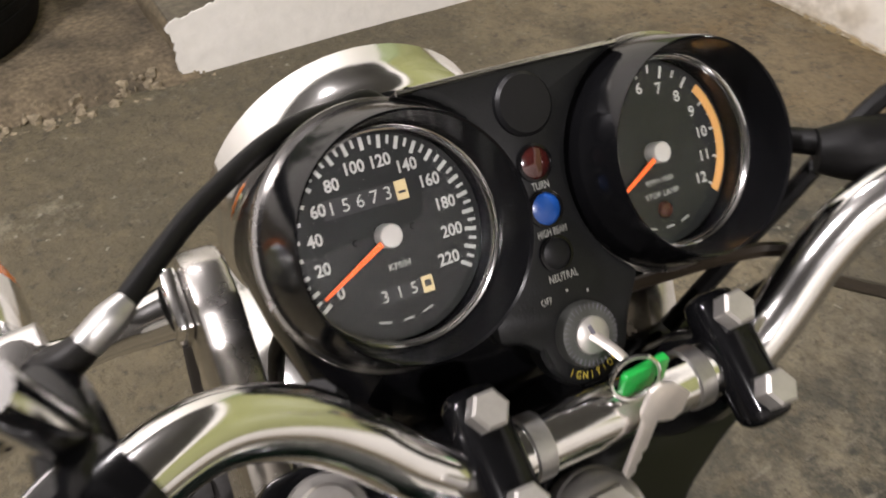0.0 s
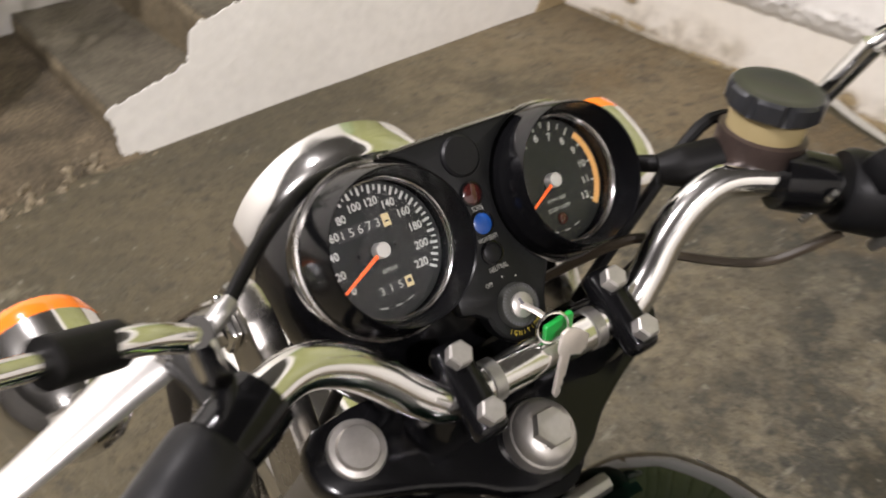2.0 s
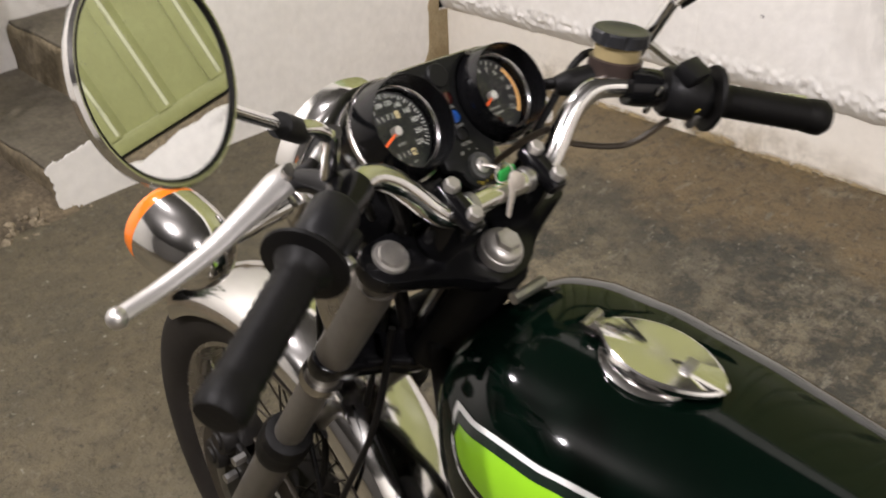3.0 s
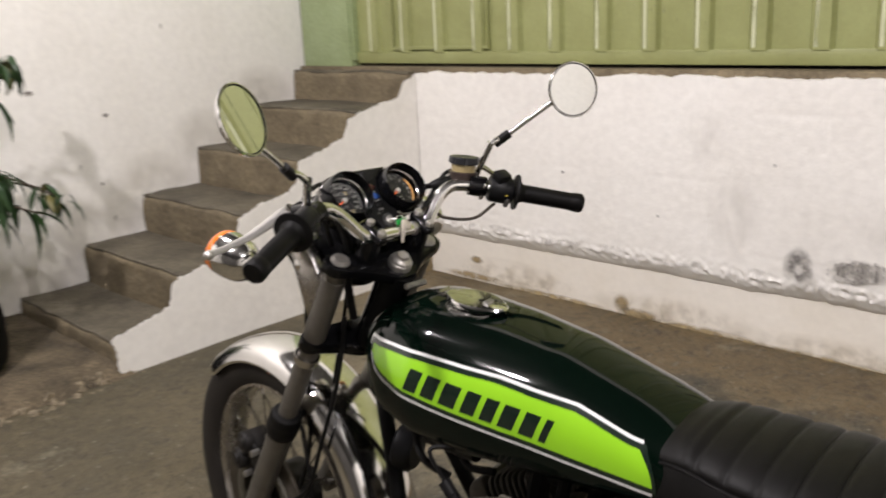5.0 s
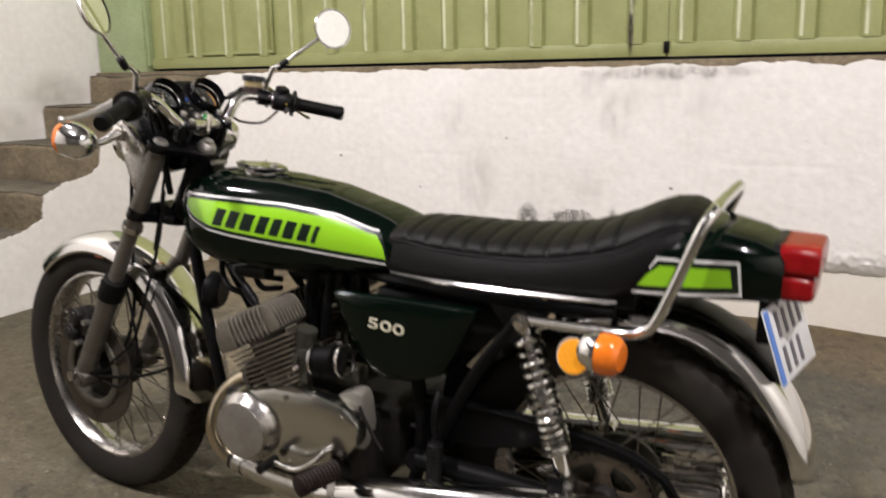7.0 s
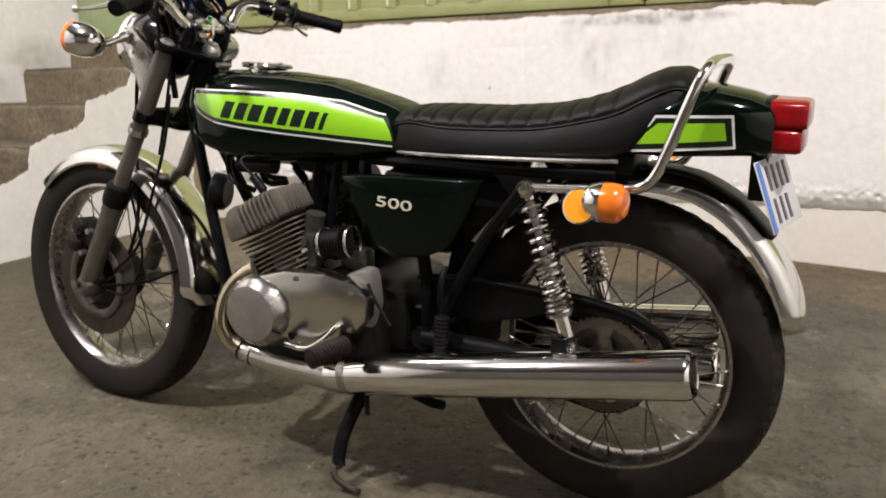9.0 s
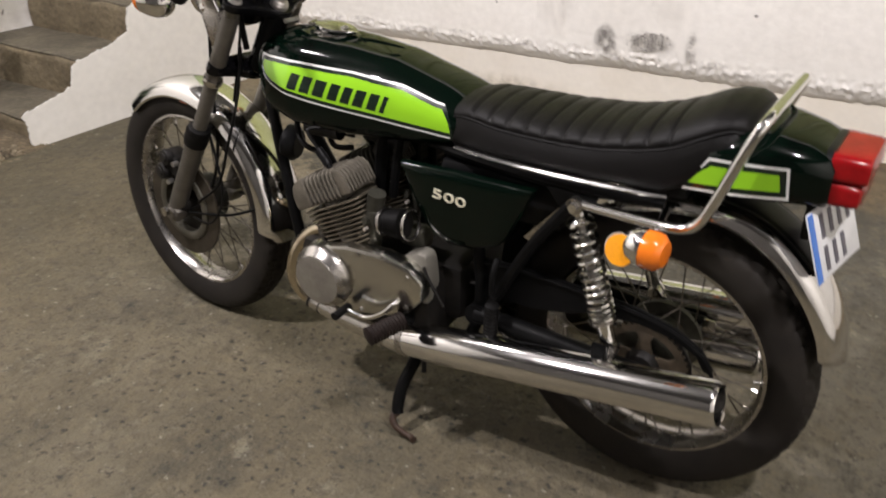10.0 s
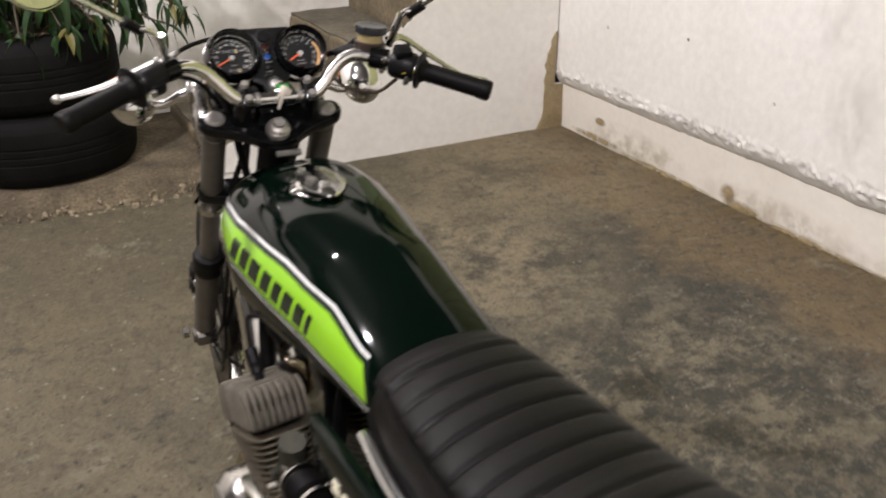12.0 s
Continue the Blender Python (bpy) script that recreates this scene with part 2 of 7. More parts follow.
# ---- the yard: floor, walls, stairs, gate ----
WALL_X, GATE_X, STAIR_Y, BACK_Y = 2.0, 2.11, 2.08, 3.0
LIP_Z, WALL_TOP = 0.345, 1.09


def floor_z(x, y):
    """The floor climbs ahead beside the motorcycle and runs level along the gate wall."""
    u = min(max((x - 0.3) / 1.74, 0), 1)
    v = float(np.interp(y, [-6.0, -0.75, 0.6, 1.3, 2.07, 2.6], [-0.25, -0.043, 0.012, 0.050, 0.108, 0.130]))
    return (v + 0.015 * x) * (1 - u) + 0.128 * u * min(max(y + 3.2, 0.0), 2.4) / 2.4




def concrete():
    """Old exposed-aggregate concrete: brown and grey patches, dark and pale stones, scraped light spots."""
    m = bpy.data.materials.new("stained_concrete")
    m.use_nodes = True
    nt = m.node_tree
    b = nt.nodes["Principled BSDF"]
    b.inputs["Roughness"].default_value = 0.8
    tc = nt.nodes.new("ShaderNodeTexCoord")

    def noise_mask(scale, lo, hi, detail=7.0, rough=0.6, at=(0, 0, 0)):
        mp = nt.nodes.new("ShaderNodeMapping")
        mp.inputs["Location"].default_value = at
        nt.links.new(tc.outputs["Object"], mp.inputs["Vector"])
        n = nt.nodes.new("ShaderNodeTexNoise")
        n.inputs["Scale"].default_value, n.inputs["Detail"].default_value, n.inputs["Roughness"].default_value = scale, detail, rough
        nt.links.new(mp.outputs["Vector"], n.inputs["Vector"])
        r = nt.nodes.new("ShaderNodeMapRange")
        r.inputs["From Min"].default_value, r.inputs["From Max"].default_value = lo, hi
        nt.links.new(n.outputs["Fac"], r.inputs["Value"])
        return r.outputs["Result"]

    def stones(scale, lo, hi, share):
        v = nt.nodes.new("ShaderNodeTexVoronoi")
        v.inputs["Scale"].default_value = scale
        wob = nt.nodes.new("ShaderNodeTexNoise")
        wob.inputs["Scale"].default_value, wob.inputs["Detail"].default_value = scale * 0.9, 3
        nt.links.new(tc.outputs["Object"], wob.inputs["Vector"])
        add = nt.nodes.new("ShaderNodeVectorMath")
        add.operation = "MULTIPLY_ADD"
        add.inputs[1].default_value = (0.035, 0.035, 0.035)
        nt.links.new(wob.outputs["Color"], add.inputs[0])
        nt.links.new(tc.outputs["Object"], add.inputs[2])
        nt.links.new(add.outputs["Vector"], v.inputs["Vector"])
        r = nt.nodes.new("ShaderNodeMapRange")
        r.inputs["From Min"].default_value, r.inputs["From Max"].default_value = hi, lo
        nt.links.new(v.outputs["Distance"], r.inputs["Value"])
        sep = nt.nodes.new("ShaderNodeSeparateColor")
        nt.links.new(v.outputs["Color"], sep.inputs["Color"])
        pick = nt.nodes.new("ShaderNodeMath")
        pick.operation = "LESS_THAN"
        pick.inputs[1].default_value = share
        nt.links.new(sep.outputs["Red"], pick.inputs[0])
        mul = nt.nodes.new("ShaderNodeMath")
        mul.operation = "MULTIPLY"
        nt.links.new(r.outputs["Result"], mul.inputs[0])
        nt.links.new(pick.outputs[0], mul.inputs[1])
        return mul.outputs[0]

    def mix(a, color, fac, strength=1.0):
        x = nt.nodes.new("ShaderNodeMix")
        x.data_type = "RGBA"
        if isinstance(a, tuple):
            x.inputs["A"].default_value = (*a, 1)
        else:
            nt.links.new(a, x.inputs["A"])
        x.inputs["B"].default_value = (*color, 1)
        k = nt.nodes.new("ShaderNodeMath")
        k.operation = "MULTIPLY"
        k.inputs[1].default_value = strength
        nt.links.new(fac, k.inputs[0])
        nt.links.new(k.outputs[0], x.inputs["Factor"])
        return x.outputs["Result"]

    def patch(cx, cy, outer, inner, mask):
        """An area of its own tone round a place on the floor, with a ragged edge."""
        near = nt.nodes.new("ShaderNodeVectorMath")
        near.operation = "DISTANCE"
        near.inputs[1].default_value = (cx, cy, 0.1)
        nt.links.new(tc.outputs["Object"], near.inputs[0])
        ring = nt.nodes.new("ShaderNodeMapRange")
        ring.inputs["From Min"].default_value, ring.inputs["From Max"].default_value = outer, inner
        nt.links.new(near.outputs["Value"], ring.inputs["Value"])
        both = nt.nodes.new("ShaderNodeMath")
        both.operation = "MULTIPLY"
        nt.links.new(ring.outputs["Result"], both.inputs[0])
        nt.links.new(mask, both.inputs[1])
        return both.outputs[0]

    def beyond(x0, x1, mask_scale, wobble, at):
        """The strip along the gate wall, with a ragged border."""
        sep = nt.nodes.new("ShaderNodeSeparateXYZ")
        nt.links.new(tc.outputs["Object"], sep.inputs["Vector"])
        add = nt.nodes.new("ShaderNodeMath")
        add.operation = "MULTIPLY_ADD"
        add.inputs[1].default_value = wobble
        nt.links.new(noise_mask(mask_scale, 0.0, 1.0, 9.0, 0.68, at), add.inputs[0])
        nt.links.new(sep.outputs["X"], add.inputs[2])
        r = nt.nodes.new("ShaderNodeMapRange")
        r.inputs["From Min"].default_value, r.inputs["From Max"].default_value = x0 + wobble * 0.5, x1 + wobble * 0.5
        nt.links.new(add.outputs[0], r.inputs["Value"])
        return r.outputs["Result"]

    def scratches(scale, turn, stretch, lo, hi, at):
        """Short streaks that run one way."""
        mp = nt.nodes.new("ShaderNodeMapping")
        mp.inputs["Location"].default_value = at
        mp.inputs["Rotation"].default_value = (0, 0, radians(turn))
        mp.inputs["Scale"].default_value = (1, stretch, 1)
        nt.links.new(tc.outputs["Object"], mp.inputs["Vector"])
        n = nt.nodes.new("ShaderNodeTexNoise")
        n.inputs["Scale"].default_value, n.inputs["Detail"].default_value, n.inputs["Roughness"].default_value = scale, 6.0, 0.66
        nt.links.new(mp.outputs["Vector"], n.inputs["Vector"])
        r = nt.nodes.new("ShaderNodeMapRange")
        r.inputs["From Min"].default_value, r.inputs["From Max"].default_value = lo, hi
        nt.links.new(n.outputs["Fac"], r.inputs["Value"])
        return r.outputs["Result"]

    c = mix((0.114, 0.094, 0.055), (0.084, 0.072, 0.044), noise_mask(1.7, 0.40, 0.60))
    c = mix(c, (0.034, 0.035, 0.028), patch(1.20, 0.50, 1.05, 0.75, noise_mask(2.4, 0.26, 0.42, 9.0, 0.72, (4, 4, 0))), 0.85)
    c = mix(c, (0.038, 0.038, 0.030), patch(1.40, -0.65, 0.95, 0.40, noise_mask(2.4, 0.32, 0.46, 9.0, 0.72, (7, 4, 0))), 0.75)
    c = mix(c, (0.165, 0.118, 0.058), beyond(1.57, 1.69, 2.6, 0.75, (6, 1, 0)), 0.85)
    c = mix(c, (0.061, 0.050, 0.030), beyond(1.72, 2.05, 5.0, 1.0, (2, 5, 0)), 0.35)
    c = mix(c, (0.150, 0.106, 0.046), beyond(1.96, 2.06, 6.0, 0.5, (8, 2, 0)), 0.8)
    c = mix(c, (0.221, 0.181, 0.109), patch(1.55, 1.70, 0.85, 0.25, noise_mask(3.0, 0.40, 0.56, 9.0, 0.74, (9, 2, 0))), 0.75)
    c = mix(c, (0.245, 0.203, 0.128), patch(0.99, 1.05, 0.60, 0.20, noise_mask(6.0, 0.40, 0.54, 9.0, 0.74, (3, 3, 0))), 0.85)
    c = mix(c, (0.215, 0.185, 0.125), patch(1.10, 0.15, 0.75, 0.30, noise_mask(8.0, 0.46, 0.57, 9.0, 0.78, (1, 4, 0))), 0.75)
    c = mix(c, (0.180, 0.164, 0.130), patch(0.75, -1.75, 1.5, 0.5, noise_mask(2.4, 0.28, 0.55, 8.0, 0.7, (2, 6, 0))), 0.7)
    c = mix(c, (0.164, 0.141, 0.092), patch(-0.35, 0.35, 1.3, 0.5, noise_mask(2.6, 0.40, 0.60, 8.0, 0.68, (5, 9, 0))), 0.55)
    c = mix(c, (0.035, 0.034, 0.026), noise_mask(1.6, 0.53, 0.64, 10.0, 0.76, (3, 1, 0)), 0.5)
    c = mix(c, (0.238, 0.214, 0.151), noise_mask(5.0, 0.57, 0.66, 9.0, 0.80, (5, 2, 0)), 0.6)
    c = mix(c, (0.037, 0.034, 0.026), noise_mask(15.0, 0.55, 0.66, 7.0, 0.74, (2, 9, 0)), 0.68)
    c = mix(c, (0.197, 0.181, 0.139), patch(1.25, 0.2, 1.25, 0.75, scratches(9.0, 38, 3.2, 0.60, 0.68, (0, 2, 0))), 0.75)
    c = mix(c, (0.029, 0.027, 0.021), patch(1.6, 0.4, 1.4, 0.8, scratches(11.0, 30, 2.6, 0.60, 0.68, (3, 7, 0))), 0.6)
    c = mix(c, (0.172, 0.151, 0.109), noise_mask(34.0, 0.58, 0.68, 6.0, 0.74, (1, 1, 3)), 0.68)
    c = mix(c, (0.025, 0.023, 0.018), noise_mask(42.0, 0.57, 0.65, 6.0, 0.74, (8, 3, 1)), 0.68)
    c = mix(c, (0.175, 0.140, 0.080), noise_mask(24.0, 0.50, 0.64, 5.0, 0.66, (6, 6, 2)), 0.30)
    c = mix(c, (0.060, 0.052, 0.032), noise_mask(20.0, 0.50, 0.64, 5.0, 0.66, (4, 1, 6)), 0.42)
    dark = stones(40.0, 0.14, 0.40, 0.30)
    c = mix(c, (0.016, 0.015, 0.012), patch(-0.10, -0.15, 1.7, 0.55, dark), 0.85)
    c = mix(c, (0.021, 0.019, 0.015), stones(75.0, 0.15, 0.38, 0.20), 0.45)
    c = mix(c, (0.295, 0.277, 0.218), stones(52.0, 0.12, 0.30, 0.06), 0.65)
    nt.links.new(c, b.inputs["Base Color"])
    bp = nt.nodes.new("ShaderNodeBump")
    bp.inputs["Distance"].default_value = 0.009
    nt.links.new(noise_mask(40.0, 0.2, 0.8, 6.0), bp.inputs["Height"])
    nt.links.new(bp.outputs["Normal"], b.inputs["Normal"])
    return m


FLOOR = concrete()
PLASTER = material("white_plaster", (0.83, 0.812, 0.765), 0.75, 0.0, color2=(0.775, 0.752, 0.70), scale=2.2, bump=0.003, bump_scale=24, fine=0.05, fine_scale=30)
PLASTER_LOW = material("white_plaster_base", (0.82, 0.785, 0.705), 0.78, 0.0, color2=(0.75, 0.705, 0.61), scale=2.4, bump=0.003, bump_scale=18, fine=0.03, fine_scale=40)
STEP = material("worn_step_concrete", (0.225, 0.182, 0.112), 0.8, 0.0, color2=(0.125, 0.100, 0.062), scale=4.5, detail=11.0, mix_lo=0.34, mix_hi=0.68, bump=0.010, bump_scale=22, fine=0.3, fine_scale=60)
TREAD = material("trodden_step_top", (0.150, 0.130, 0.092), 0.75, 0.0, color2=(0.075, 0.065, 0.046), scale=5, detail=11.0, mix_lo=0.36, mix_hi=0.68, bump=0.006, bump_scale=25, fine=0.3, fine_scale=60)
MORTAR = material("dirty_mortar_slab", (0.16, 0.125, 0.078), 0.9, 0.0, color2=(0.055, 0.045, 0.030), scale=7, detail=10.0, bump=0.012, bump_scale=35, fine=0.4, fine_scale=80)
RUBBLE = material("crumbled_mortar", (0.33, 0.275, 0.185), 0.9, 0.0, color2=(0.13, 0.105, 0.068), scale=26, bump=0.012, bump_scale=35, fine=0.4, fine_scale=80)
GATE = material("olive_green_gate_paint", (0.305, 0.325, 0.135), 0.38, 0.0, color2=(0.25, 0.262, 0.10), scale=4, bump=0.0010, bump_scale=5, fine=0.05, fine_scale=60, rough_var=0.15)
GATE_FRAME = material("grey_green_gate_paint", (0.33, 0.40, 0.21), 0.42, 0.0, color2=(0.27, 0.33, 0.16), scale=6, bump=0.0012, bump_scale=20, fine=0.12, fine_scale=70)
CEIL = material("dark_ceiling", (0.05, 0.048, 0.045), 0.8, 0.0, var=0.2, scale=2)

DARK_WALL = material("dark_grey_render", (0.10, 0.095, 0.088), 0.85, 0.0, var=0.3, scale=2)

# floor sheet
bm = bmesh.new()
xs = np.r_[np.linspace(-6, -1.6, 8), np.linspace(-1.4, 2.3, 62)]
ys = np.r_[np.linspace(-7, -2.2, 9), np.linspace(-2, 3.3, 90)]
grid = [[bm.verts.new((x, y, floor_z(x, y) + 0.004 * noise.noise((x * 3.1, y * 3.1, 0.3)) + 0.0022 * noise.noise((x * 11, y * 11, 2.0)))) for x in xs] for y in ys]
for a, b in zip(grid, grid[1:]):
    for i in range(len(xs) - 1):
        bm.faces.new((a[i], a[i + 1], b[i + 1], b[i]))
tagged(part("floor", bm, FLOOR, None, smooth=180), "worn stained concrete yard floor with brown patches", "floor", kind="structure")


def ragged(x, amount, freq, seed):
    return amount * (noise.noise((x * freq, seed, 0.0)) + 0.5 * noise.noise((x * freq * 2.7, seed + 7.0, 0.0)))


# gate wall: thick plaster above an uneven lip, a receding base below
wall = thing("wall_gate", "white plastered low wall with a ragged lip under the gate", "wall", kind="structure")


def groove(y, z):
    """Faint block joints showing through the plaster."""
    course = math.floor((z - 0.345) / 0.25)
    g = math.exp(-(((z - 0.345) % 0.25 - 0.125) / 0.008) ** 2) * (0.5 if noise.noise((y * 2.0, course, 3.0)) > 0.1 else 0.0)
    u = (y + 0.2 * (course % 2)) % 0.40 - 0.2
    h = math.exp(-(u / 0.007) ** 2) * (1.0 if noise.noise((math.floor((y + 0.2 * (course % 2)) / 0.4) * 1.7, course * 2.3, 9.0)) > 0.15 else 0.0)
    return -max(g, h)


def plaster_sheet(x_of, y0, y1, z0_of, z1_of, ny, nz, back, amp=0.006, crumble=0.0, joints=0.0):
    """An upright uneven sheet of plaster, closed at the back."""
    bm = bmesh.new()
    rows = []
    for j in range(nz + 1):
        row = []
        for i in range(ny + 1):
            y = y0 + (y1 - y0) * i / ny
            z = z0_of(y) + (z1_of(y) - z0_of(y)) * j / nz
            x = x_of(y, j / nz) + crumble * max(0.0, 1 - abs(j / nz - 0.075) / 0.07) * (0.6 * noise.noise((y * 22, z * 50, 7.0)) + 1.2 * noise.noise((y * 70, z * 70, 3.0))) - joints * groove(y, z) + amp * noise.noise((y * 2.3, z * 2.6, 4.0)) + amp * 0.35 * noise.noise((y * 13, z * 13, 1.0))
            row.append(bm.verts.new((x, y, z)))
        rows.append(row)
    for a, b in zip(rows, rows[1:]):
        for i in range(ny):
            bm.faces.new((a[i], a[i + 1], b[i + 1], b[i]))
    edge = rows[0] + [r[-1] for r in rows[1:-1]] + rows[-1][::-1] + [r[0] for r in rows[-2:0:-1]]
    rear = [bm.verts.new((back, v.co.y, v.co.z)) for v in edge]
    n = len(edge)
    for i in range(n):
        bm.faces.new((edge[i], edge[(i + 1) % n], rear[(i + 1) % n], rear[i]))
    return bm


part("upper_plaster", plaster_sheet(lambda y, v: WALL_X + 0.036 * max(0.0, 1 - v / (0.080 + 0.020 * noise.noise((y * 4.0, 2.0, 8.0)))) ** 1.5, -6.5, 2.09,
                                    lambda y: LIP_Z - 0.012 + ragged(y, 0.007, 3.0, 1.0) + ragged(y, 0.006, 30.0, 6.0), lambda y: WALL_TOP + ragged(y, 0.014, 5.0, 3.0) + ragged(y, 0.007, 24.0, 2.0), 1300, 90, 2.3, 0.004, 0.012, 0.0025), PLASTER, wall, smooth=60)
part("base_plaster", plaster_sheet(lambda y, v: WALL_X + 0.058 - 0.022 * v, -6.5, 2.09, lambda y: -0.25, lambda y: LIP_Z + 0.03, 200, 16, 2.28),
     PLASTER_LOW, wall, "lower band of plaster set back under the lip", smooth=60)
part("sill", box(0.24, 9.46, 0.10, 0.006, (2.155, -1.735, 1.062)), STEP, wall, "bare grey concrete sill under the gate")


def stain_material(name, color, strength, scale, seed, stretch=1.0, lo=0.42, hi=0.62):
    """A soft-edged stain: its colour shows through a noisy mask that fades out towards the patch's rim."""
    m = bpy.data.materials.new(name)
    m.use_nodes = True
    nt = m.node_tree
    b = nt.nodes["Principled BSDF"]
    b.inputs["Base Color"].default_value = (*color, 1)
    b.inputs["Roughness"].default_value = 0.85
    tc = nt.nodes.new("ShaderNodeTexCoord")
    mp = nt.nodes.new("ShaderNodeMapping")
    mp.inputs["Location"].default_value = (seed, seed * 1.7, seed * 0.3)
    mp.inputs["Scale"].default_value = (1, 1, 1 / stretch)
    nt.links.new(tc.outputs["Object"], mp.inputs["Vector"])
    n = nt.nodes.new("ShaderNodeTexNoise")
    n.inputs["Scale"].default_value, n.inputs["Detail"].default_value, n.inputs["Roughness"].default_value = scale, 8, 0.7
    nt.links.new(mp.outputs["Vector"], n.inputs["Vector"])
    r = nt.nodes.new("ShaderNodeMapRange")
    r.inputs["From Min"].default_value, r.inputs["From Max"].default_value, r.inputs["To Max"].default_value = lo, hi, strength
    nt.links.new(n.outputs["Fac"], r.inputs["Value"])
    uv = nt.nodes.new("ShaderNodeUVMap")
    d = nt.nodes.new("ShaderNodeVectorMath")
    d.operation = "DISTANCE"
    d.inputs[1].default_value = (0.5, 0.5, 0)
    nt.links.new(uv.outputs["UV"], d.inputs[0])
    f = nt.nodes.new("ShaderNodeMapRange")
    f.inputs["From Min"].default_value, f.inputs["From Max"].default_value = 0.5, 0.22
    nt.links.new(d.outputs["Value"], f.inputs["Value"])
    k = nt.nodes.new("ShaderNodeMath")
    k.operation = "MULTIPLY"
    nt.links.new(r.outputs["Result"], k.inputs[0])
    nt.links.new(f.outputs["Result"], k.inputs[1])
    nt.links.new(k.outputs[0], b.inputs["Alpha"])
    return m


def stain(parent, x, cy, cz, w, h, mat, label, lean=0.0, ends=0.0, xf=None):
    """A thin stained skin on an upright face that looks towards -x; ends: how far the upper and lower ends keep from fading."""
    bm = bmesh.new()
    uv = bm.loops.layers.uv.new("UVMap")
    vs = [bm.verts.new((x, cy + w * (u - 0.5) + lean * h * (v - 0.5), cz + h * (v - 0.5))) for u, v in ((0, 0), (0, 1), (1, 1), (1, 0))]
    f = bm.faces.new(vs)
    for lp, c in zip(f.loops, ((0, 0), (0, 1), (1, 1), (1, 0))):
        lp[uv].uv = (c[0], c[1] + (0.5 - c[1]) * ends)
    part("stain", bm, mat, parent, label, xf)


SOOT = stain_material("soot_stain", (0.20, 0.185, 0.17), 0.62, 22, 1.3, lo=0.40, hi=0.60)
DAMP_GREY = stain_material("grey_run_stain", (0.44, 0.41, 0.375), 0.12, 11, 4.1, 2.0)
DAMP_RUN = stain_material("grey_drip_stain", (0.40, 0.37, 0.33), 0.30, 14, 7.7, 2.5, lo=0.40, hi=0.60)
DAMP_BROWN = stain_material("brown_damp_stain", (0.36, 0.275, 0.14), 0.9, 14, 2.2, lo=0.36, hi=0.56)
FX = WALL_X - 0.0105
STAMP = stain_material("dark_stamp_smudge", (0.17, 0.16, 0.15), 0.8, 30, 6.4, lo=0.40, hi=0.56)
stain(wall, FX, 0.262, 0.462, 0.11, 0.15, STAMP, "dark scuff on the plaster")
stain(wall, FX - 0.0006, 0.235, 0.440, 0.06, 0.09, SOOT, "dark scuff on the plaster")
bm = bmesh.new()
for k in range(26):
    a = 2 * math.pi * k / 26
    r = 0.90 + 0.10 * math.sin(k * 2.3)
    cy, cz, wd = 0.068 + 0.098 * r * math.cos(a), 0.474 + 0.034 * r * math.sin(a) - 0.012 * math.cos(a), 0.0035 + 0.003 * abs(math.sin(k * 1.9))
    ty, tz = -0.098 * math.sin(a) * 0.085, 0.034 * math.cos(a) * 0.085
    bm.faces.new([bm.verts.new((FX - 0.0012, cy + p * ty, cz + p * tz + q * wd)) for p, q in ((-1, -1), (-1, 1), (1, 1), (1, -1))])
for k in range(9):
    cy, hh = 0.128 - 0.015 * k, 0.016 + 0.006 * math.sin(k * 2.7)
    bm.faces.new([bm.verts.new((FX - 0.0015, cy + p * 0.0035, 0.474 + 0.10 * (0.068 - cy) + q * hh)) for p, q in ((-1, -1), (-1, 1), (1, 1), (1, -1))])
part("stamp_mark", bm, material("worn_stamp_ink", (0.30, 0.285, 0.265), 0.85, color2=(0.62, 0.60, 0.56), scale=60, mix_lo=0.42, mix_hi=0.58), wall, "worn oval stamp with bars on the plaster")
stain(wall, FX - 0.0018, 0.065, 0.474, 0.24, 0.095, SOOT, "dark stamped scuff on the plaster")
stain(wall, FX, -0.112, 0.462, 0.055, 0.17, SOOT, "dark scratch on the plaster")
stain(wall, FX, 0.485, 0.600, 0.09, 0.30, DAMP_RUN, "grey run on the plaster")
stain(wall, FX, -0.125, 0.900, 0.16, 0.22, DAMP_RUN, "grey run below the gate")
for cy, cz in ((1.713, 0.659), (0.36, 0.80), (1.24, 0.70), (0.80, 0.57), (-0.35, 0.62)):
    stain(wall, FX, cy, cz, 0.018, 0.016, STAMP, "small dark chip in the plaster")
stain(wall, FX, 0.510, 0.630, 0.26, 0.32, DAMP_GREY, "faint grey run on the plaster")
stain(wall, FX, 0.02, 0.640, 0.22, 0.22, DAMP_GREY, "faint grey smudge on the plaster", 0.6)
stain(wall, FX, -0.10, 1.015, 0.46, 0.20, DAMP_GREY, "grey run below the gate")
stain(wall, FX, -0.42, 1.00, 0.40, 0.30, DAMP_GREY, "grey run below the gate")
stain(wall, FX, 0.62, 0.88, 0.20, 0.24, DAMP_GREY, "faint grey smudge on the plaster")
stain(wall, FX, -0.33, 1.065, 0.80, 0.06, SOOT, "soot along the wall's top edge")
LIP_GREY = stain_material("grey_tone_on_the_lip", (0.40, 0.38, 0.345), 0.45, 34, 3.3, lo=0.44, hi=0.62)
DAMP_PALE = stain_material("dried_damp_stain", (0.40, 0.325, 0.20), 0.42, 14, 5.2, lo=0.40, hi=0.66)
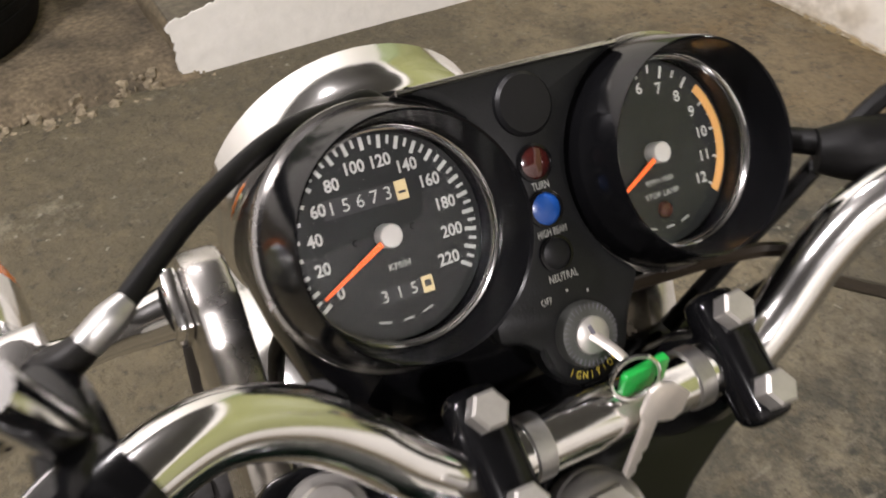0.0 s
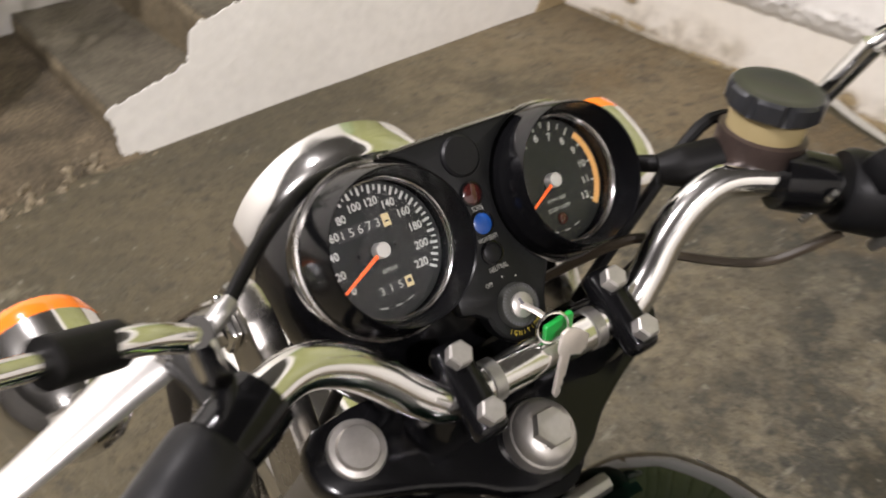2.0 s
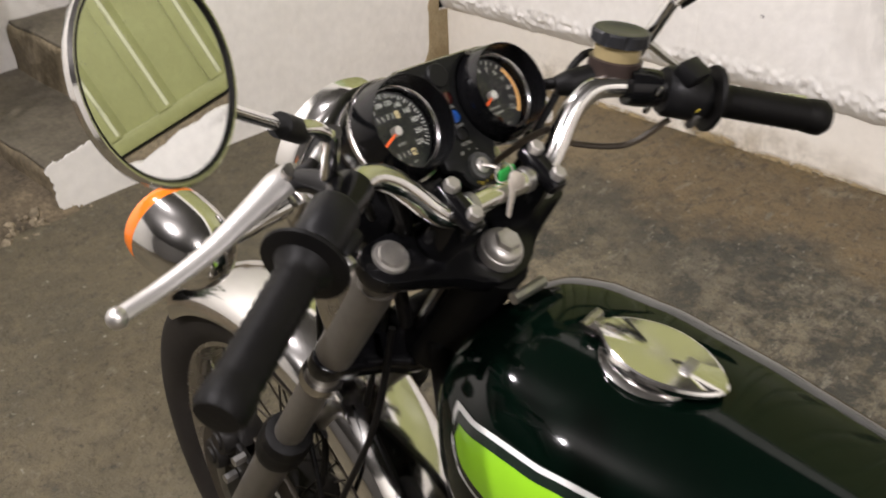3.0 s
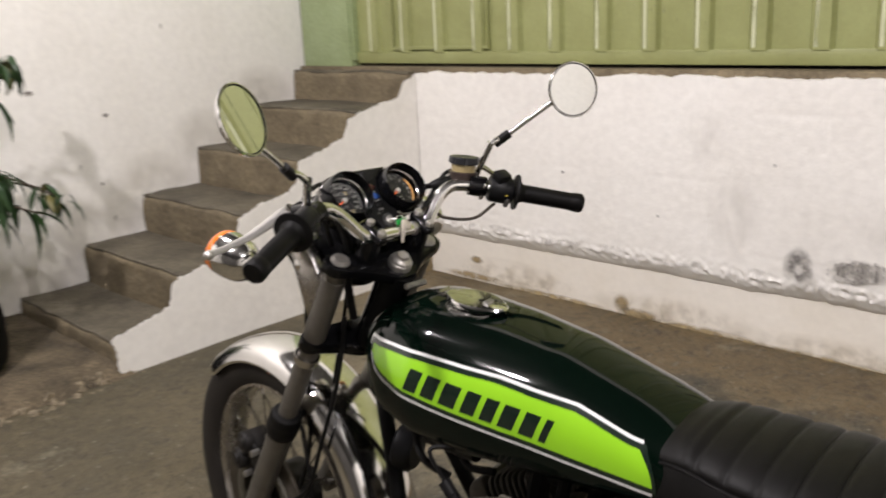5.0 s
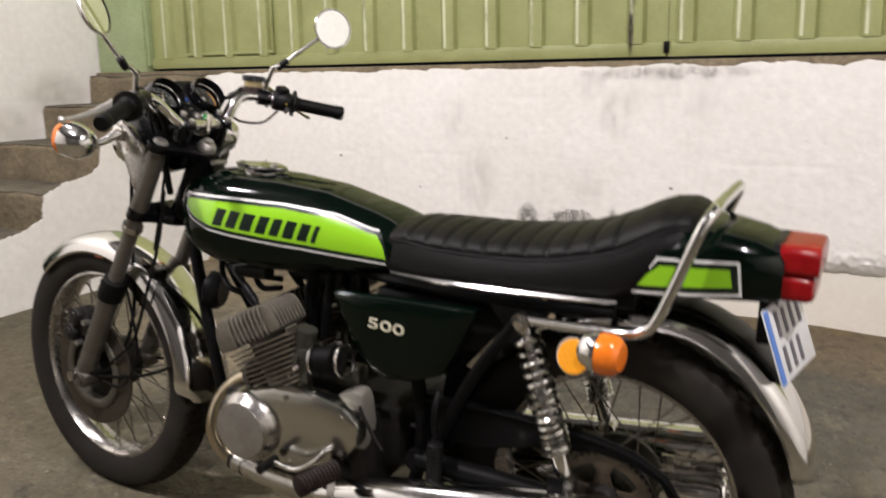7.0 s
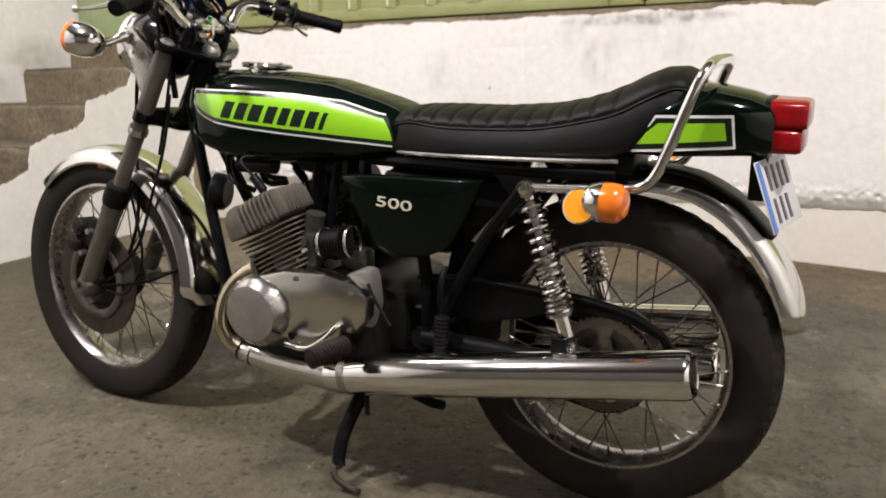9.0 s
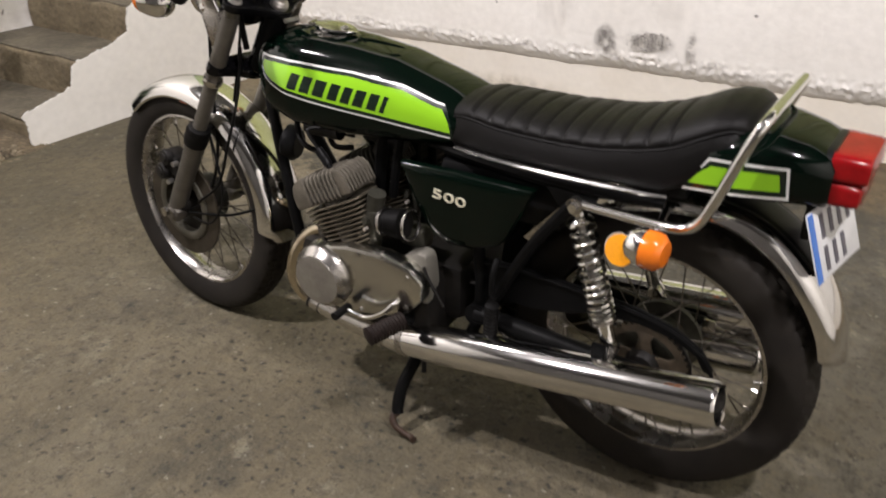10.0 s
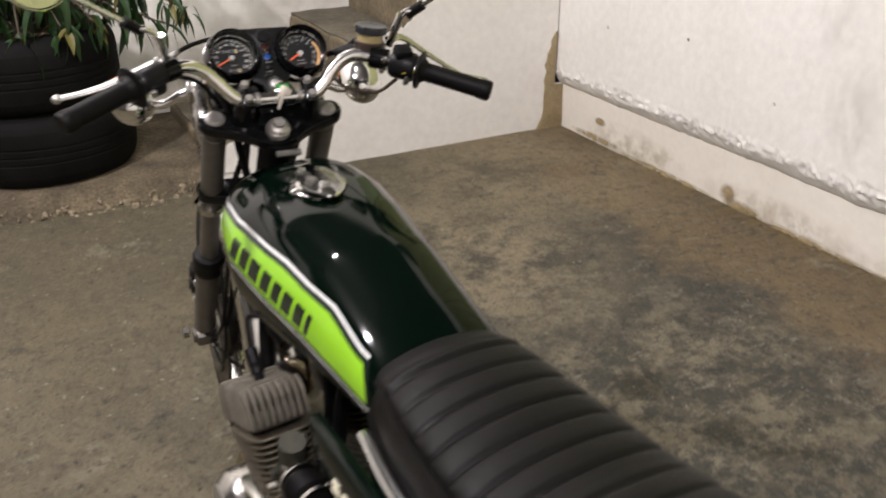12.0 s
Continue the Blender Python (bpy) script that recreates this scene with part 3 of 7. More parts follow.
for k in range(14):
    stain(wall, FX - 0.0005 * (k % 2), 1.75 - 0.19 * k + 0.05 * math.sin(k * 2.3), 0.405 + 0.012 * math.sin(k * 2.1), 0.10 + 0.08 * math.sin(k * 1.7) ** 2, 0.035, LIP_GREY, "grey patch on the broken lip")
for cy, cz, w, h in ((0.985, 0.172, 0.085, 0.085), (0.90, 0.140, 0.22, 0.060), (0.62, 0.128, 0.70, 0.050), (0.20, 0.124, 0.60, 0.048), (-0.30, 0.122, 0.70, 0.050), (-0.12, 0.165, 0.055, 0.110), (1.77, 0.232, 0.085, 0.040), (1.35, 0.135, 0.66, 0.036), (1.80, 0.150, 0.40, 0.040)):
    stain(wall, 2.036, cy, cz, w, h, DAMP_BROWN, "brown damp stain low on the wall")
for cy, cz, w, h in ((0.75, 0.165, 0.80, 0.16), (0.05, 0.150, 0.90, 0.14), (1.55, 0.19, 0.70, 0.16)):
    stain(wall, 2.0345, cy, cz, w, h, DAMP_PALE, "dried yellowish damp along the floor line")

# gate: ribbed painted steel on a frame, with a hinged wicket
gate = thing("gate", "olive green painted ribbed steel gate with worn bottom rail", "gate", kind="structure")
TOP = 3.35


def ribbed(y0, y1, z0, z1, ribs, depth):
    """Folded sheet steel with raised ribs at the given places."""
    prof = [(y0, 0.0)]
    for c in sorted(ribs):
        if y0 + 0.08 < c < y1 - 0.04:
            prof += [(c - 0.066, 0.0), (c - 0.056, -depth), (c - 0.002, -depth), (c + 0.016, 0.0)]
    prof += [(y1, 0.0)]
    bm = bmesh.new()
    lo = [bm.verts.new((GATE_X + d, y, z0)) for y, d in prof]
    hi = [bm.verts.new((GATE_X + d, y, z1)) for y, d in prof]
    lo2 = [bm.verts.new((GATE_X + d + 0.004, y, z0)) for y, d in prof]
    hi2 = [bm.verts.new((GATE_X + d + 0.004, y, z1)) for y, d in prof]
    for i in range(len(prof) - 1):
        bm.faces.new((lo[i], lo[i + 1], hi[i + 1], hi[i]))
        bm.faces.new((lo2[i], hi2[i], hi2[i + 1], lo2[i + 1]))
        bm.faces.new((lo[i], lo2[i], lo2[i + 1], lo[i + 1]))
    return bm


RIBS = [2.485, 2.262, 2.038, 1.802, 1.597, 1.380, 1.152, 0.938, 0.723, 0.512, 0.299, 0.095, -0.133, -0.332, -0.546, -0.767, -0.981, -1.20,
        -1.42, -1.64, -1.86, -2.08, -2.30, -2.52, -2.74, -2.96, -3.18]
part("sheet", ribbed(-0.2855, 2.588, 1.175, TOP, RIBS, 0.022), GATE, gate, smooth=20)
part("sheet", ribbed(-3.4, -0.2885, 1.175, TOP, RIBS, 0.022), GATE, gate, smooth=20)
part("bottom_rail", box(0.03, 2.874, 0.054, 0.003, (GATE_X - 0.002, 1.151, 1.152)), GATE, gate)
part("bottom_rail", box(0.03, 3.11, 0.054, 0.003, (GATE_X - 0.002, -1.845, 1.150)), GATE, gate)
part("post", box(0.09, 0.385, TOP - 1.108, 0.006, (GATE_X - 0.004, 2.797, (TOP + 1.108) / 2)), GATE_FRAME, gate, "grey-green steel gate post")
part("post", box(0.05, 0.022, TOP - 1.14, 0.003, (GATE_X - 0.012, 2.597, (TOP + 1.14) / 2)), GATE_FRAME, gate)
part("wicket_frame", join(box(0.012, 0.62, 0.014, 0.002, (GATE_X - 0.014, 2.018, 1.196)), box(0.012, 0.012, TOP - 1.2, 0.002, (GATE_X - 0.014, 2.321, (TOP + 1.2) / 2)),
                                   box(0.012, 0.012, TOP - 1.2, 0.002, (GATE_X - 0.014, 1.714, (TOP + 1.2) / 2))), GATE, gate, "thin frame of a small door in the gate")
part("bottom_gap", box(0.02, 6.0, 0.016, 0.0, (GATE_X + 0.012, -0.36, 1.1318)), FRAME_BLACK, gate, "dark gap under the gate")
part("gap_pin", box(0.03, 0.022, 0.045, 0.004, (GATE_X - 0.012, -0.287, 1.160)), FRAME_BLACK, gate)

RUN_RUST = stain_material("rust_run", (0.03, 0.022, 0.012), 0.95, 30, 6.0, 4.0, 0.34, 0.50)
CHIPS = stain_material("chipped_paint", (0.50, 0.51, 0.36), 0.55, 75, 3.0, 3.0, 0.63, 0.68)
for cy, cz, w, h in ((0.056, 1.46, 0.045, 0.26), (-0.146, 1.44, 0.050, 0.30), (-0.142, 1.24, 0.028, 0.26), (-0.140, 1.62, 0.035, 0.3)):
    stain(gate, GATE_X - 0.0255, cy, cz, w, h, RUN_RUST, "black rust run on the paint")
# the light that each rib catches, painted on as a pale strip
RIB_HIGHLIGHT = stain_material("pale_rib_highlight", (0.62, 0.64, 0.42), 0.85, 12, 7.0, 4.0, 0.30, 0.50)
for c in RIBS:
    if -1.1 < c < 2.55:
        stain(gate, GATE_X - 0.0226, c - 0.011, 1.90, 0.020, 1.43, RIB_HIGHLIGHT, "pale highlight painted along a rib", 0.0, 0.9)
for k, cy in enumerate((2.2, 1.75, 1.3, 0.86, 0.42, -0.02, -0.45, -0.9)):
    stain(gate, GATE_X - 0.0250, cy, 1.5 + 0.1 * (k % 3), 0.5, 0.75, CHIPS, "pale chips and scratches in the paint")

# stairs up to the gate along the back wall
stairs = thing("stairs", "worn grey concrete stairs with a ragged white painted side", "stairs", kind="structure")
RUN, RISE = 0.312, 0.178
for i in range(6):
    x0 = 0.419 + RUN * i
    x1 = x0 + RUN + 0.02 if i < 5 else 2.06
    z1 = 0.226 + RISE * i if i < 5 else 1.088
    h = RISE + 0.03 if i else 0.3
    bm = box(x1 - x0, BACK_Y - STAIR_Y - 0.03, h, 0.022, ((x0 + x1) / 2, (BACK_Y + STAIR_Y) / 2 + 0.018, z1 - h / 2), 4)
    bmesh.ops.subdivide_edges(bm, edges=[e for e in bm.edges if e.calc_length() > 0.1], cuts=14, use_grid_fill=True)
    for v in bm.verts:
        v.co += Vector((noise.noise(v.co * 7), 0, noise.noise(v.co * 7 + Vector((9, 0, 0))))) * 0.011
    step = part("step", bm, STEP, stairs, smooth=50)
    bm = box(x1 - x0 - 0.012, BACK_Y - STAIR_Y - 0.05, 0.012, 0.004, ((x0 + x1) / 2 + 0.004, (BACK_Y + STAIR_Y) / 2 + 0.018, z1 + 0.001))
    bmesh.ops.subdivide_edges(bm, edges=[e for e in bm.edges if e.calc_length() > 0.1], cuts=9, use_grid_fill=True)
    for v in bm.verts:
        v.co += Vector((noise.noise(v.co * 9), noise.noise(v.co * 9 + Vector((0, 5, 0))), noise.noise(v.co * 7 + Vector((9, 0, 0))))) * 0.008
    part("tread", bm, TREAD, step, "dark trodden top of the step", smooth=50)

# white painted side of the stairs: stepped, with soft ragged edges
outl = [(0.43, -0.05), (0.412, 0.20), (0.395, 0.262), (0.50, 0.285), (0.64, 0.325), (0.655, 0.40), (0.70, 0.428), (0.86, 0.455), (0.96, 0.50), (0.975, 0.595),
        (1.06, 0.63), (1.23, 0.66), (1.275, 0.70), (1.29, 0.775), (1.40, 0.805), (1.55, 0.85), (1.575, 0.925), (1.70, 0.955), (1.88, 0.99), (1.93, 1.06), (1.995, 1.085), (1.995, 0.34), (2.06, 0.335), (2.06, -0.05)]
fine = []
for (xa, za), (xb, zb) in zip(outl, outl[1:] + outl[:1]):
    k = max(int(math.hypot(xb - xa, zb - za) / 0.009), 1)
    for s in range(k):
        x, z = xa + (xb - xa) * s / k, za + (zb - za) * s / k
        if z > 0.1 and x < 1.99:
            x, z = x + 0.008 * noise.noise((x * 16, z * 16, 5.0)) + 0.008 * noise.noise((x * 70, z * 70, 1.0)), z + 0.009 * noise.noise((x * 18, z * 18, 8.0)) + 0.009 * noise.noise((x * 75, z * 75, 3.0))
        fine.append((x, z))
bm = slab(fine, 0.004)
bmesh.ops.transform(bm, matrix=Matrix(((1, 0, 0, 0), (0, 0, 1, STAIR_Y - 0.004), (0, 1, 0, 0), (0, 0, 0, 1))), verts=bm.verts)
part("painted_side", bm, PLASTER, stairs, "white limewashed stair side with a ragged edge", smooth=30)
part("core", box(1.5, 0.86, 1.0, 0.0, (1.27, 2.56, -0.28)), STEP, stairs)
rnd = random.Random(8)
damp = [(2.05, 0.06), (2.05, 0.33), (1.993, 0.335), (1.993, 0.58)] + [(1.985 - 0.010 * k - 0.012 * rnd.random(), 0.57 - 0.03 * k) for k in range(5)] + [(1.930 + 0.016 * rnd.random(), 0.43 - 0.035 * k) for k in range(8)] + [(1.895, 0.12), (1.88, 0.06)]
bm = slab(damp, 0.012, 0.002)
bmesh.ops.transform(bm, matrix=Matrix(((1, 0, 0, 0), (0, 0, 1, STAIR_Y - 0.009), (0, 1, 0, 0), (0, 0, 0, 1))), verts=bm.verts)
part("corner_mortar", bm, material("brown_damp_mortar", (0.27, 0.205, 0.11), 0.85, color2=(0.36, 0.29, 0.17), scale=14, bump=0.006, bump_scale=40, fine=0.3), stairs, "brown damp bare mortar in the corner")

# low rubble-edged slab at the foot of the stairs
apron = thing("apron", "low crumbling mortar slab under the planter", "slab", kind="structure")
bm = bmesh.new()
secs = []
for i in range(70):
    x = -2.2 + 2.66 * i / 69
    e = ragged(x, 0.035, 6.0, 11.0)
    zt = 0.158 + 0.012 * noise.noise((x * 8, 2.0, 0.0))
    secs.append([(x, 2.05 + e - 0.03, 0.02), (x, 2.07 + e, 0.115 + 0.012 * noise.noise((x * 15, 1.0, 0.0))), (x, 2.14 + e * 0.6, zt), (x, 2.3, 0.165), (x, 3.02, 0.168), (x, 3.02, 0.0)])
part("slab", rings(secs), MORTAR, apron, smooth=45)
rnd = random.Random(21)
bm = bmesh.new()
for k in range(330):
    x = rnd.uniform(-1.5, 0.5)
    y = 2.045 + ragged(x, 0.035, 6.0, 11.0) + rnd.gauss(0.01, 0.034)
    r = rnd.choice((0.004, 0.005, 0.006, 0.008, 0.010, 0.014)) * (1.35 if 0.05 < x < 0.36 else 0.8)
    z = 0.105 + (y - 2.045) * 0.5 - r * 0.1
    m = Matrix.Translation((x, y, z)) @ pose(0, 0, 0, rnd.uniform(0, 360), rnd.uniform(0, 360), 0) @ Matrix.Diagonal((r * rnd.uniform(0.8, 1.6), r, r * rnd.uniform(0.5, 0.9), 1))
    g = bmesh.ops.create_icosphere(bm, subdivisions=1, radius=1.0, matrix=m)
    for v in g["verts"]:
        v.co += Vector((rnd.uniform(-1, 1), rnd.uniform(-1, 1), rnd.uniform(-1, 1))) * r * 0.28
part("rubble", bm, RUBBLE, apron, "loose crumbs of mortar", smooth=20, kind="stuff")

# back wall, and the other walls and the ceiling, added out of view to close the yard
back = part("wall_back", plaster_sheet(lambda y, v: 0.0, -6.0, 2.35, lambda y: -0.3, lambda y: 3.8, 60, 30, 0.15, 0.005), PLASTER, None, smooth=60)
back.matrix_world = Matrix(((0, 1, 0, 0), (1, 0, 0, BACK_Y), (0, 0, 1, 0), (0, 0, 0, 1)))
tagged(back, "white plastered wall behind the stairs", "wall", kind="structure")
# unseen left wall, kept dark for what the tank's flank reflects
tagged(part("wall_left", box(0.15, 10.4, 4.4, 0, (-6.0, -1.9, 1.7)), DARK_WALL, None), "plain dark grey wall, unseen, added to close the yard", "wall", kind="structure")
tagged(part("wall_behind", box(8.4, 0.15, 4.4, 0, (-1.9, -4.6, 1.7)), PLASTER, None), "plain white wall closing the yard", "wall", kind="structure")
tagged(part("wall_above_gate", box(0.2, 10.4, 0.6, 0, (2.15, -1.9, 3.62)), PLASTER, None), "plain white lintel over the gate", "wall", kind="structure")
tagged(part("wall_beside_gate", box(0.2, 3.6, 2.3, 0, (2.17, -5.2, 2.22)), PLASTER, None), "plain white wall beside the gate", "wall", kind="structure")
# unseen ceiling, kept dark for what the tank's top reflects
tagged(part("ceiling", box(8.6, 10.5, 0.1, 0, (-1.9, -1.9, 3.78)), CEIL, None), "plain dark ceiling, unseen, added to close the yard", "ceiling", kind="structure")

HAZE = stain_material("grimy_haze", (0.42, 0.375, 0.30), 0.28, 5, 5.0, 1.0, 0.28, 0.62)
AGAINST_BACK = Matrix(((0, 1, 0, 0), (1, 0, 0, 0), (0, 0, 1, 0), (0, 0, 0, 1)))
for k in range(5):
    stain(back, BACK_Y - 0.0075, 0.419 + RUN * k + 0.08, 0.226 + RISE * k + 0.06, 0.46, 0.30, HAZE, "grime on the plaster over the steps", 0.0, 0.0, back.matrix_world.inverted() @ AGAINST_BACK)

FLECK = stain_material("dark_fleck", (0.16, 0.14, 0.12), 0.85, 60, 2.0, lo=0.38, hi=0.56)
for fx, fz, fw, fh in ((0.923, 0.972, 0.034, 0.022), (0.776, 0.756, 0.014, 0.030), (0.864, 0.666, 0.016, 0.020), (0.904, 0.501, 0.014, 0.032), (1.25, 1.35, 0.02, 0.03), (0.60, 1.10, 0.05, 0.02)):
    stain(back, BACK_Y - 0.0085, fx, fz, fw, fh, FLECK, "small dark scuff on the plaster", 0.3, 0.0, back.matrix_world.inverted() @ AGAINST_BACK)

LIT = glow("lit_bulb", (1.0, 0.95, 0.88), 9.0)
for lx, ly, lz, watts in LAMPS:
    bulb = thing("ceiling_lamp", "bare white bulb in a black ceiling holder", "lamp", pose(lx, ly, lz), "ceiling lamps")
    part("holder", lathe([(0, 0.28), (0.045, 0.28), (0.04, 0.25), (0.02, 0.22), (0.02, 0.03), (0.025, 0.0), (0, 0.0)], 20), BLACK_PLASTIC, bulb)
    part("bulb", lathe([(0.0, -0.075), (0.02, -0.070), (0.034, -0.048), (0.03, -0.025), (0.016, 0.0), (0, 0.0)], 20), LIT, bulb, "lit white glass bulb")

# ---- the motorcycle ----
# its own axes: x to its right, y ahead, z up from the rear contact patch
BIKE = pose(0.188, -0.832, -0.041) @ pose(0, 0, 0, 0, 0, 2.7) @ pose(0, 0, 0, 2.8, 0, 0) @ pose(0, 0, 0, 0, -2.0, 0)
bike = thing("motorcycle", "dark green classic motorcycle with lime stripes leaning on its side stand", "motorcycle", BIKE)
STEER = Matrix.Translation((0.0, 1.083, 0.927)) @ pose(0, 0, 0, 27.8, 0, 0) @ pose(0, 0, 0, 0, 0, -6.4)
ALONG_X = Matrix(((0, 0, 1, 0), (1, 0, 0, 0), (0, 1, 0, 0), (0, 0, 0, 1)))  # turns a z body to lie along x


def tank_dims(y):
    """Half-width, underside and top of the tank at length y."""
    Y = [0.50, 0.53, 0.56, 0.60, 0.73, 0.85, 0.95, 1.02, 1.055, 1.078, 1.092, 1.098]
    W = [0.099, 0.104, 0.107, 0.110, 0.122, 0.138, 0.147, 0.139, 0.123, 0.101, 0.070, 0.02]
    B = [0.722, 0.710, 0.704, 0.696, 0.684, 0.676, 0.679, 0.698, 0.722, 0.752, 0.775, 0.80]
    T = [0.785, 0.803, 0.817, 0.830, 0.862, 0.874, 0.878, 0.876, 0.870, 0.858, 0.842, 0.82]
    return np.interp(y, Y, W), np.interp(y, Y, B), np.interp(y, Y, T)


TANK_P, TANK_TOP, TANK_CROWN = 4.2, 2.65, 0.37


def tank_x(y, z):
    w, b, t = tank_dims(y)
    zc = b + TANK_CROWN * (t - b)
    q = TANK_TOP if z > zc else TANK_P
    v = min(abs(z - zc) / ((t - zc) if z > zc else (zc - b)), 0.999)
    return w * (1 - v ** q) ** (1 / q)


secs = []
for y in np.r_[np.linspace(0.50, 1.05, 34), 1.062, 1.072, 1.080, 1.087, 1.093, 1.098]:
    w, b, t = tank_dims(y)
    secs.append(superring(y, w, b, t, 44, TANK_P, TANK_TOP, TANK_CROWN))
tank = part("fuel_tank", rings(secs), GREEN_DARK, bike, "glossy dark green steel fuel tank", smooth=50)


def decal(y_of, lo, hi, n, m, lift, side=-1):
    """A strip laid on the tank's side: n steps along, from the line lo to the line hi."""
    bm = bmesh.new()
    rows = []
    for i in range(n + 1):
        u = i / n
        row = []
        for j in range(m + 1):
            v = j / m
            z = lo(u) + (hi(u) - lo(u)) * v
            y = y_of(u, v)
            row.append(bm.verts.new((side * (tank_x(y, z) + lift), y, z)))
        rows.append(row)
    for a, b in zip(rows, rows[1:]):
        for j in range(m):
            bm.faces.new((a[j], a[j + 1], b[j + 1], b[j]))
    return bm


def stripe_lo(u, inset):
    y = 1.046 - u * (1.046 - 0.535)
    Y = [0.52, 0.66, 0.787, 0.90, 0.97, 1.005, 1.025, 1.040, 1.046, 1.06]
    Z = [0.733, 0.740, 0.748, 0.757, 0.766, 0.778, 0.792, 0.812, 0.830, 0.850]
    return np.interp(y, Y, Z) + inset


def stripe_hi(u, inset):
    y = 1.046 - u * (1.046 - 0.535)
    return np.interp(y, [0.52, 0.56, 0.65, 0.782, 0.93, 1.046], [0.797, 0.803, 0.824, 0.8355, 0.8385, 0.838]) - inset


def down(y, z, dist):
    """The height reached by going a distance down over the tank's flank."""
    while dist > 0:
        dx = tank_x(y, z - 0.0005) - tank_x(y, z)
        dist -= math.hypot(dx, 0.0005)
        z -= 0.0005
    return z


def stripe(side):
    drop = 0.060 if side > 0 else 0.0

    def lay(start, inset, lift, stop=1.0):
        def y_of(u, v):
            w = start + u * (stop - start)
            return 1.046 - w * 0.511 + 0.026 * w * w * v - 0.006 * w ** 8 * math.sin(math.pi * v)

        def low(u):
            w = start + u * (stop - start)
            return min(stripe_lo(w, inset), stripe_hi(w, inset))

        def high(u):
            w = start + u * (stop - start)
            return max(down(y_of(u, 1.0), stripe_hi(w, drop * min(w * 6, 1) * min(1.0, (1.04 - w) * 5)), inset), low(u) + 0.0004)
        return decal(y_of, low, high, 60, 10, lift, side)
    base = part("stripe_outline", lay(0.0, 0.0, 0.0010, 0.988), WHITE_LINE, tank, "white pinstripe round the tank stripe")
    part("stripe_gap", lay(0.010, 0.0040, 0.0016, 1.0), DECAL_BLACK, base)
    part("stripe_fill", lay(0.024, 0.0125, 0.0022, 0.988), GREEN_LIME, base, "lime green tank stripe")


stripe(-1)
stripe(1)

# the maker's mark on the stripe, as eight plain slanted blocks
widths = [0.030, 0.031, 0.036, 0.030, 0.027, 0.031, 0.029, 0.014]
pos = 0.945
for k, wd in enumerate(widths):
    bm = bmesh.new()
    rows = []
    for i in range(5):
        row = []
        for j in range(5):
            v = j / 4
            y = pos - wd * 0.80 * i / 4 - 0.012 * v + 0.006
            z = np.interp(y, [0.68, 0.95], [0.7605, 0.7795]) + (v - 0.0) * 0.0365
            row.append(bm.verts.new((-(tank_x(y, z) + 0.0027), y, z)))
        rows.append(row)
    for a, b in zip(rows, rows[1:]):
        for j in range(4):
            bm.faces.new((a[j], a[j + 1], b[j + 1], b[j]))
    part("mark_block", bm, DECAL_BLACK, tank)
    pos -= wd + 0.0035

# filler cap: a chromed oval flip lid on a ring, with a hinge and catch
cap_m = Matrix.Translation((0.0, 0.925, 0.869)) @ pose(0, 0, 0, 3, 0, 0)
ring = lathe([(0.0, 0), (0.042, 0), (0.046, 0.003), (0.046, 0.010), (0.040, 0.013), (0, 0.013)], 36)
cap = part("filler_cap", ring, CHROME, tank, "chromed flip-up fuel filler cap", cap_m)
bm = lathe([(0, 0.0), (0.041, 0.0), (0.0420, 0.005), (0.0405, 0.0072), (0.0385, 0.0082), (0, 0.0082)], 40)
for v in bm.verts:
    v.co.y *= 1.40 if v.co.y > 0 else 1.46
    v.co.x *= 0.90 * (1 - 0.22 * min(1.0, abs(v.co.y) / 0.058) ** 2)
part("lid", bm, CHROME, cap, "flat-topped chromed lid", cap_m @ Matrix.Translation((0, -0.004, 0.0145)) @ pose(0, 0, 0, 0, 2.2, 0), 25)
part("hinge", join(box(0.020, 0.016, 0.010, 0.002, (0, 0.060, 0.014)), rod((-0.013, 0.063, 0.018), (0.013, 0.063, 0.018), 0.004)), CHROME_DULL, cap, xf=cap_m)
part("catch", box(0.018, 0.010, 0.006, 0.002, (0.0, -0.030, 0.024)), STEEL, cap, xf=cap_m)

# ---- seat ----
SEAT_Y = [0.584, 0.578, 0.56, 0.52, 0.45, 0.33, 0.22, 0.16, 0.11, 0.075, 0.04, 0.006, -0.03, -0.055, -0.066]
SEAT_T = [0.765, 0.784, 0.804, 0.815, 0.818, 0.819, 0.829, 0.841, 0.857, 0.873, 0.892, 0.906, 0.9085, 0.898, 0.865]
SEAT_B = [0.735, 0.728, 0.722, 0.722, 0.724, 0.730, 0.735, 0.738, 0.741, 0.744, 0.760, 0.797, 0.842, 0.862, 0.855]
SEAT_W = [0.078, 0.088, 0.100, 0.112, 0.124, 0.134, 0.138, 0.139, 0.139, 0.138, 0.135, 0.129, 0.118, 0.103, 0.076]
WELT_Y = [0.584, 0.56, 0.505, 0.431, 0.326, 0.215, 0.113, 0.064, 0.02, -0.02, -0.045, -0.066]
WELT_Z = [0.750, 0.776, 0.788, 0.783, 0.785, 0.793, 0.814, 0.830, 0.854, 0.872, 0.872, 0.845]
secs = []
N = 170
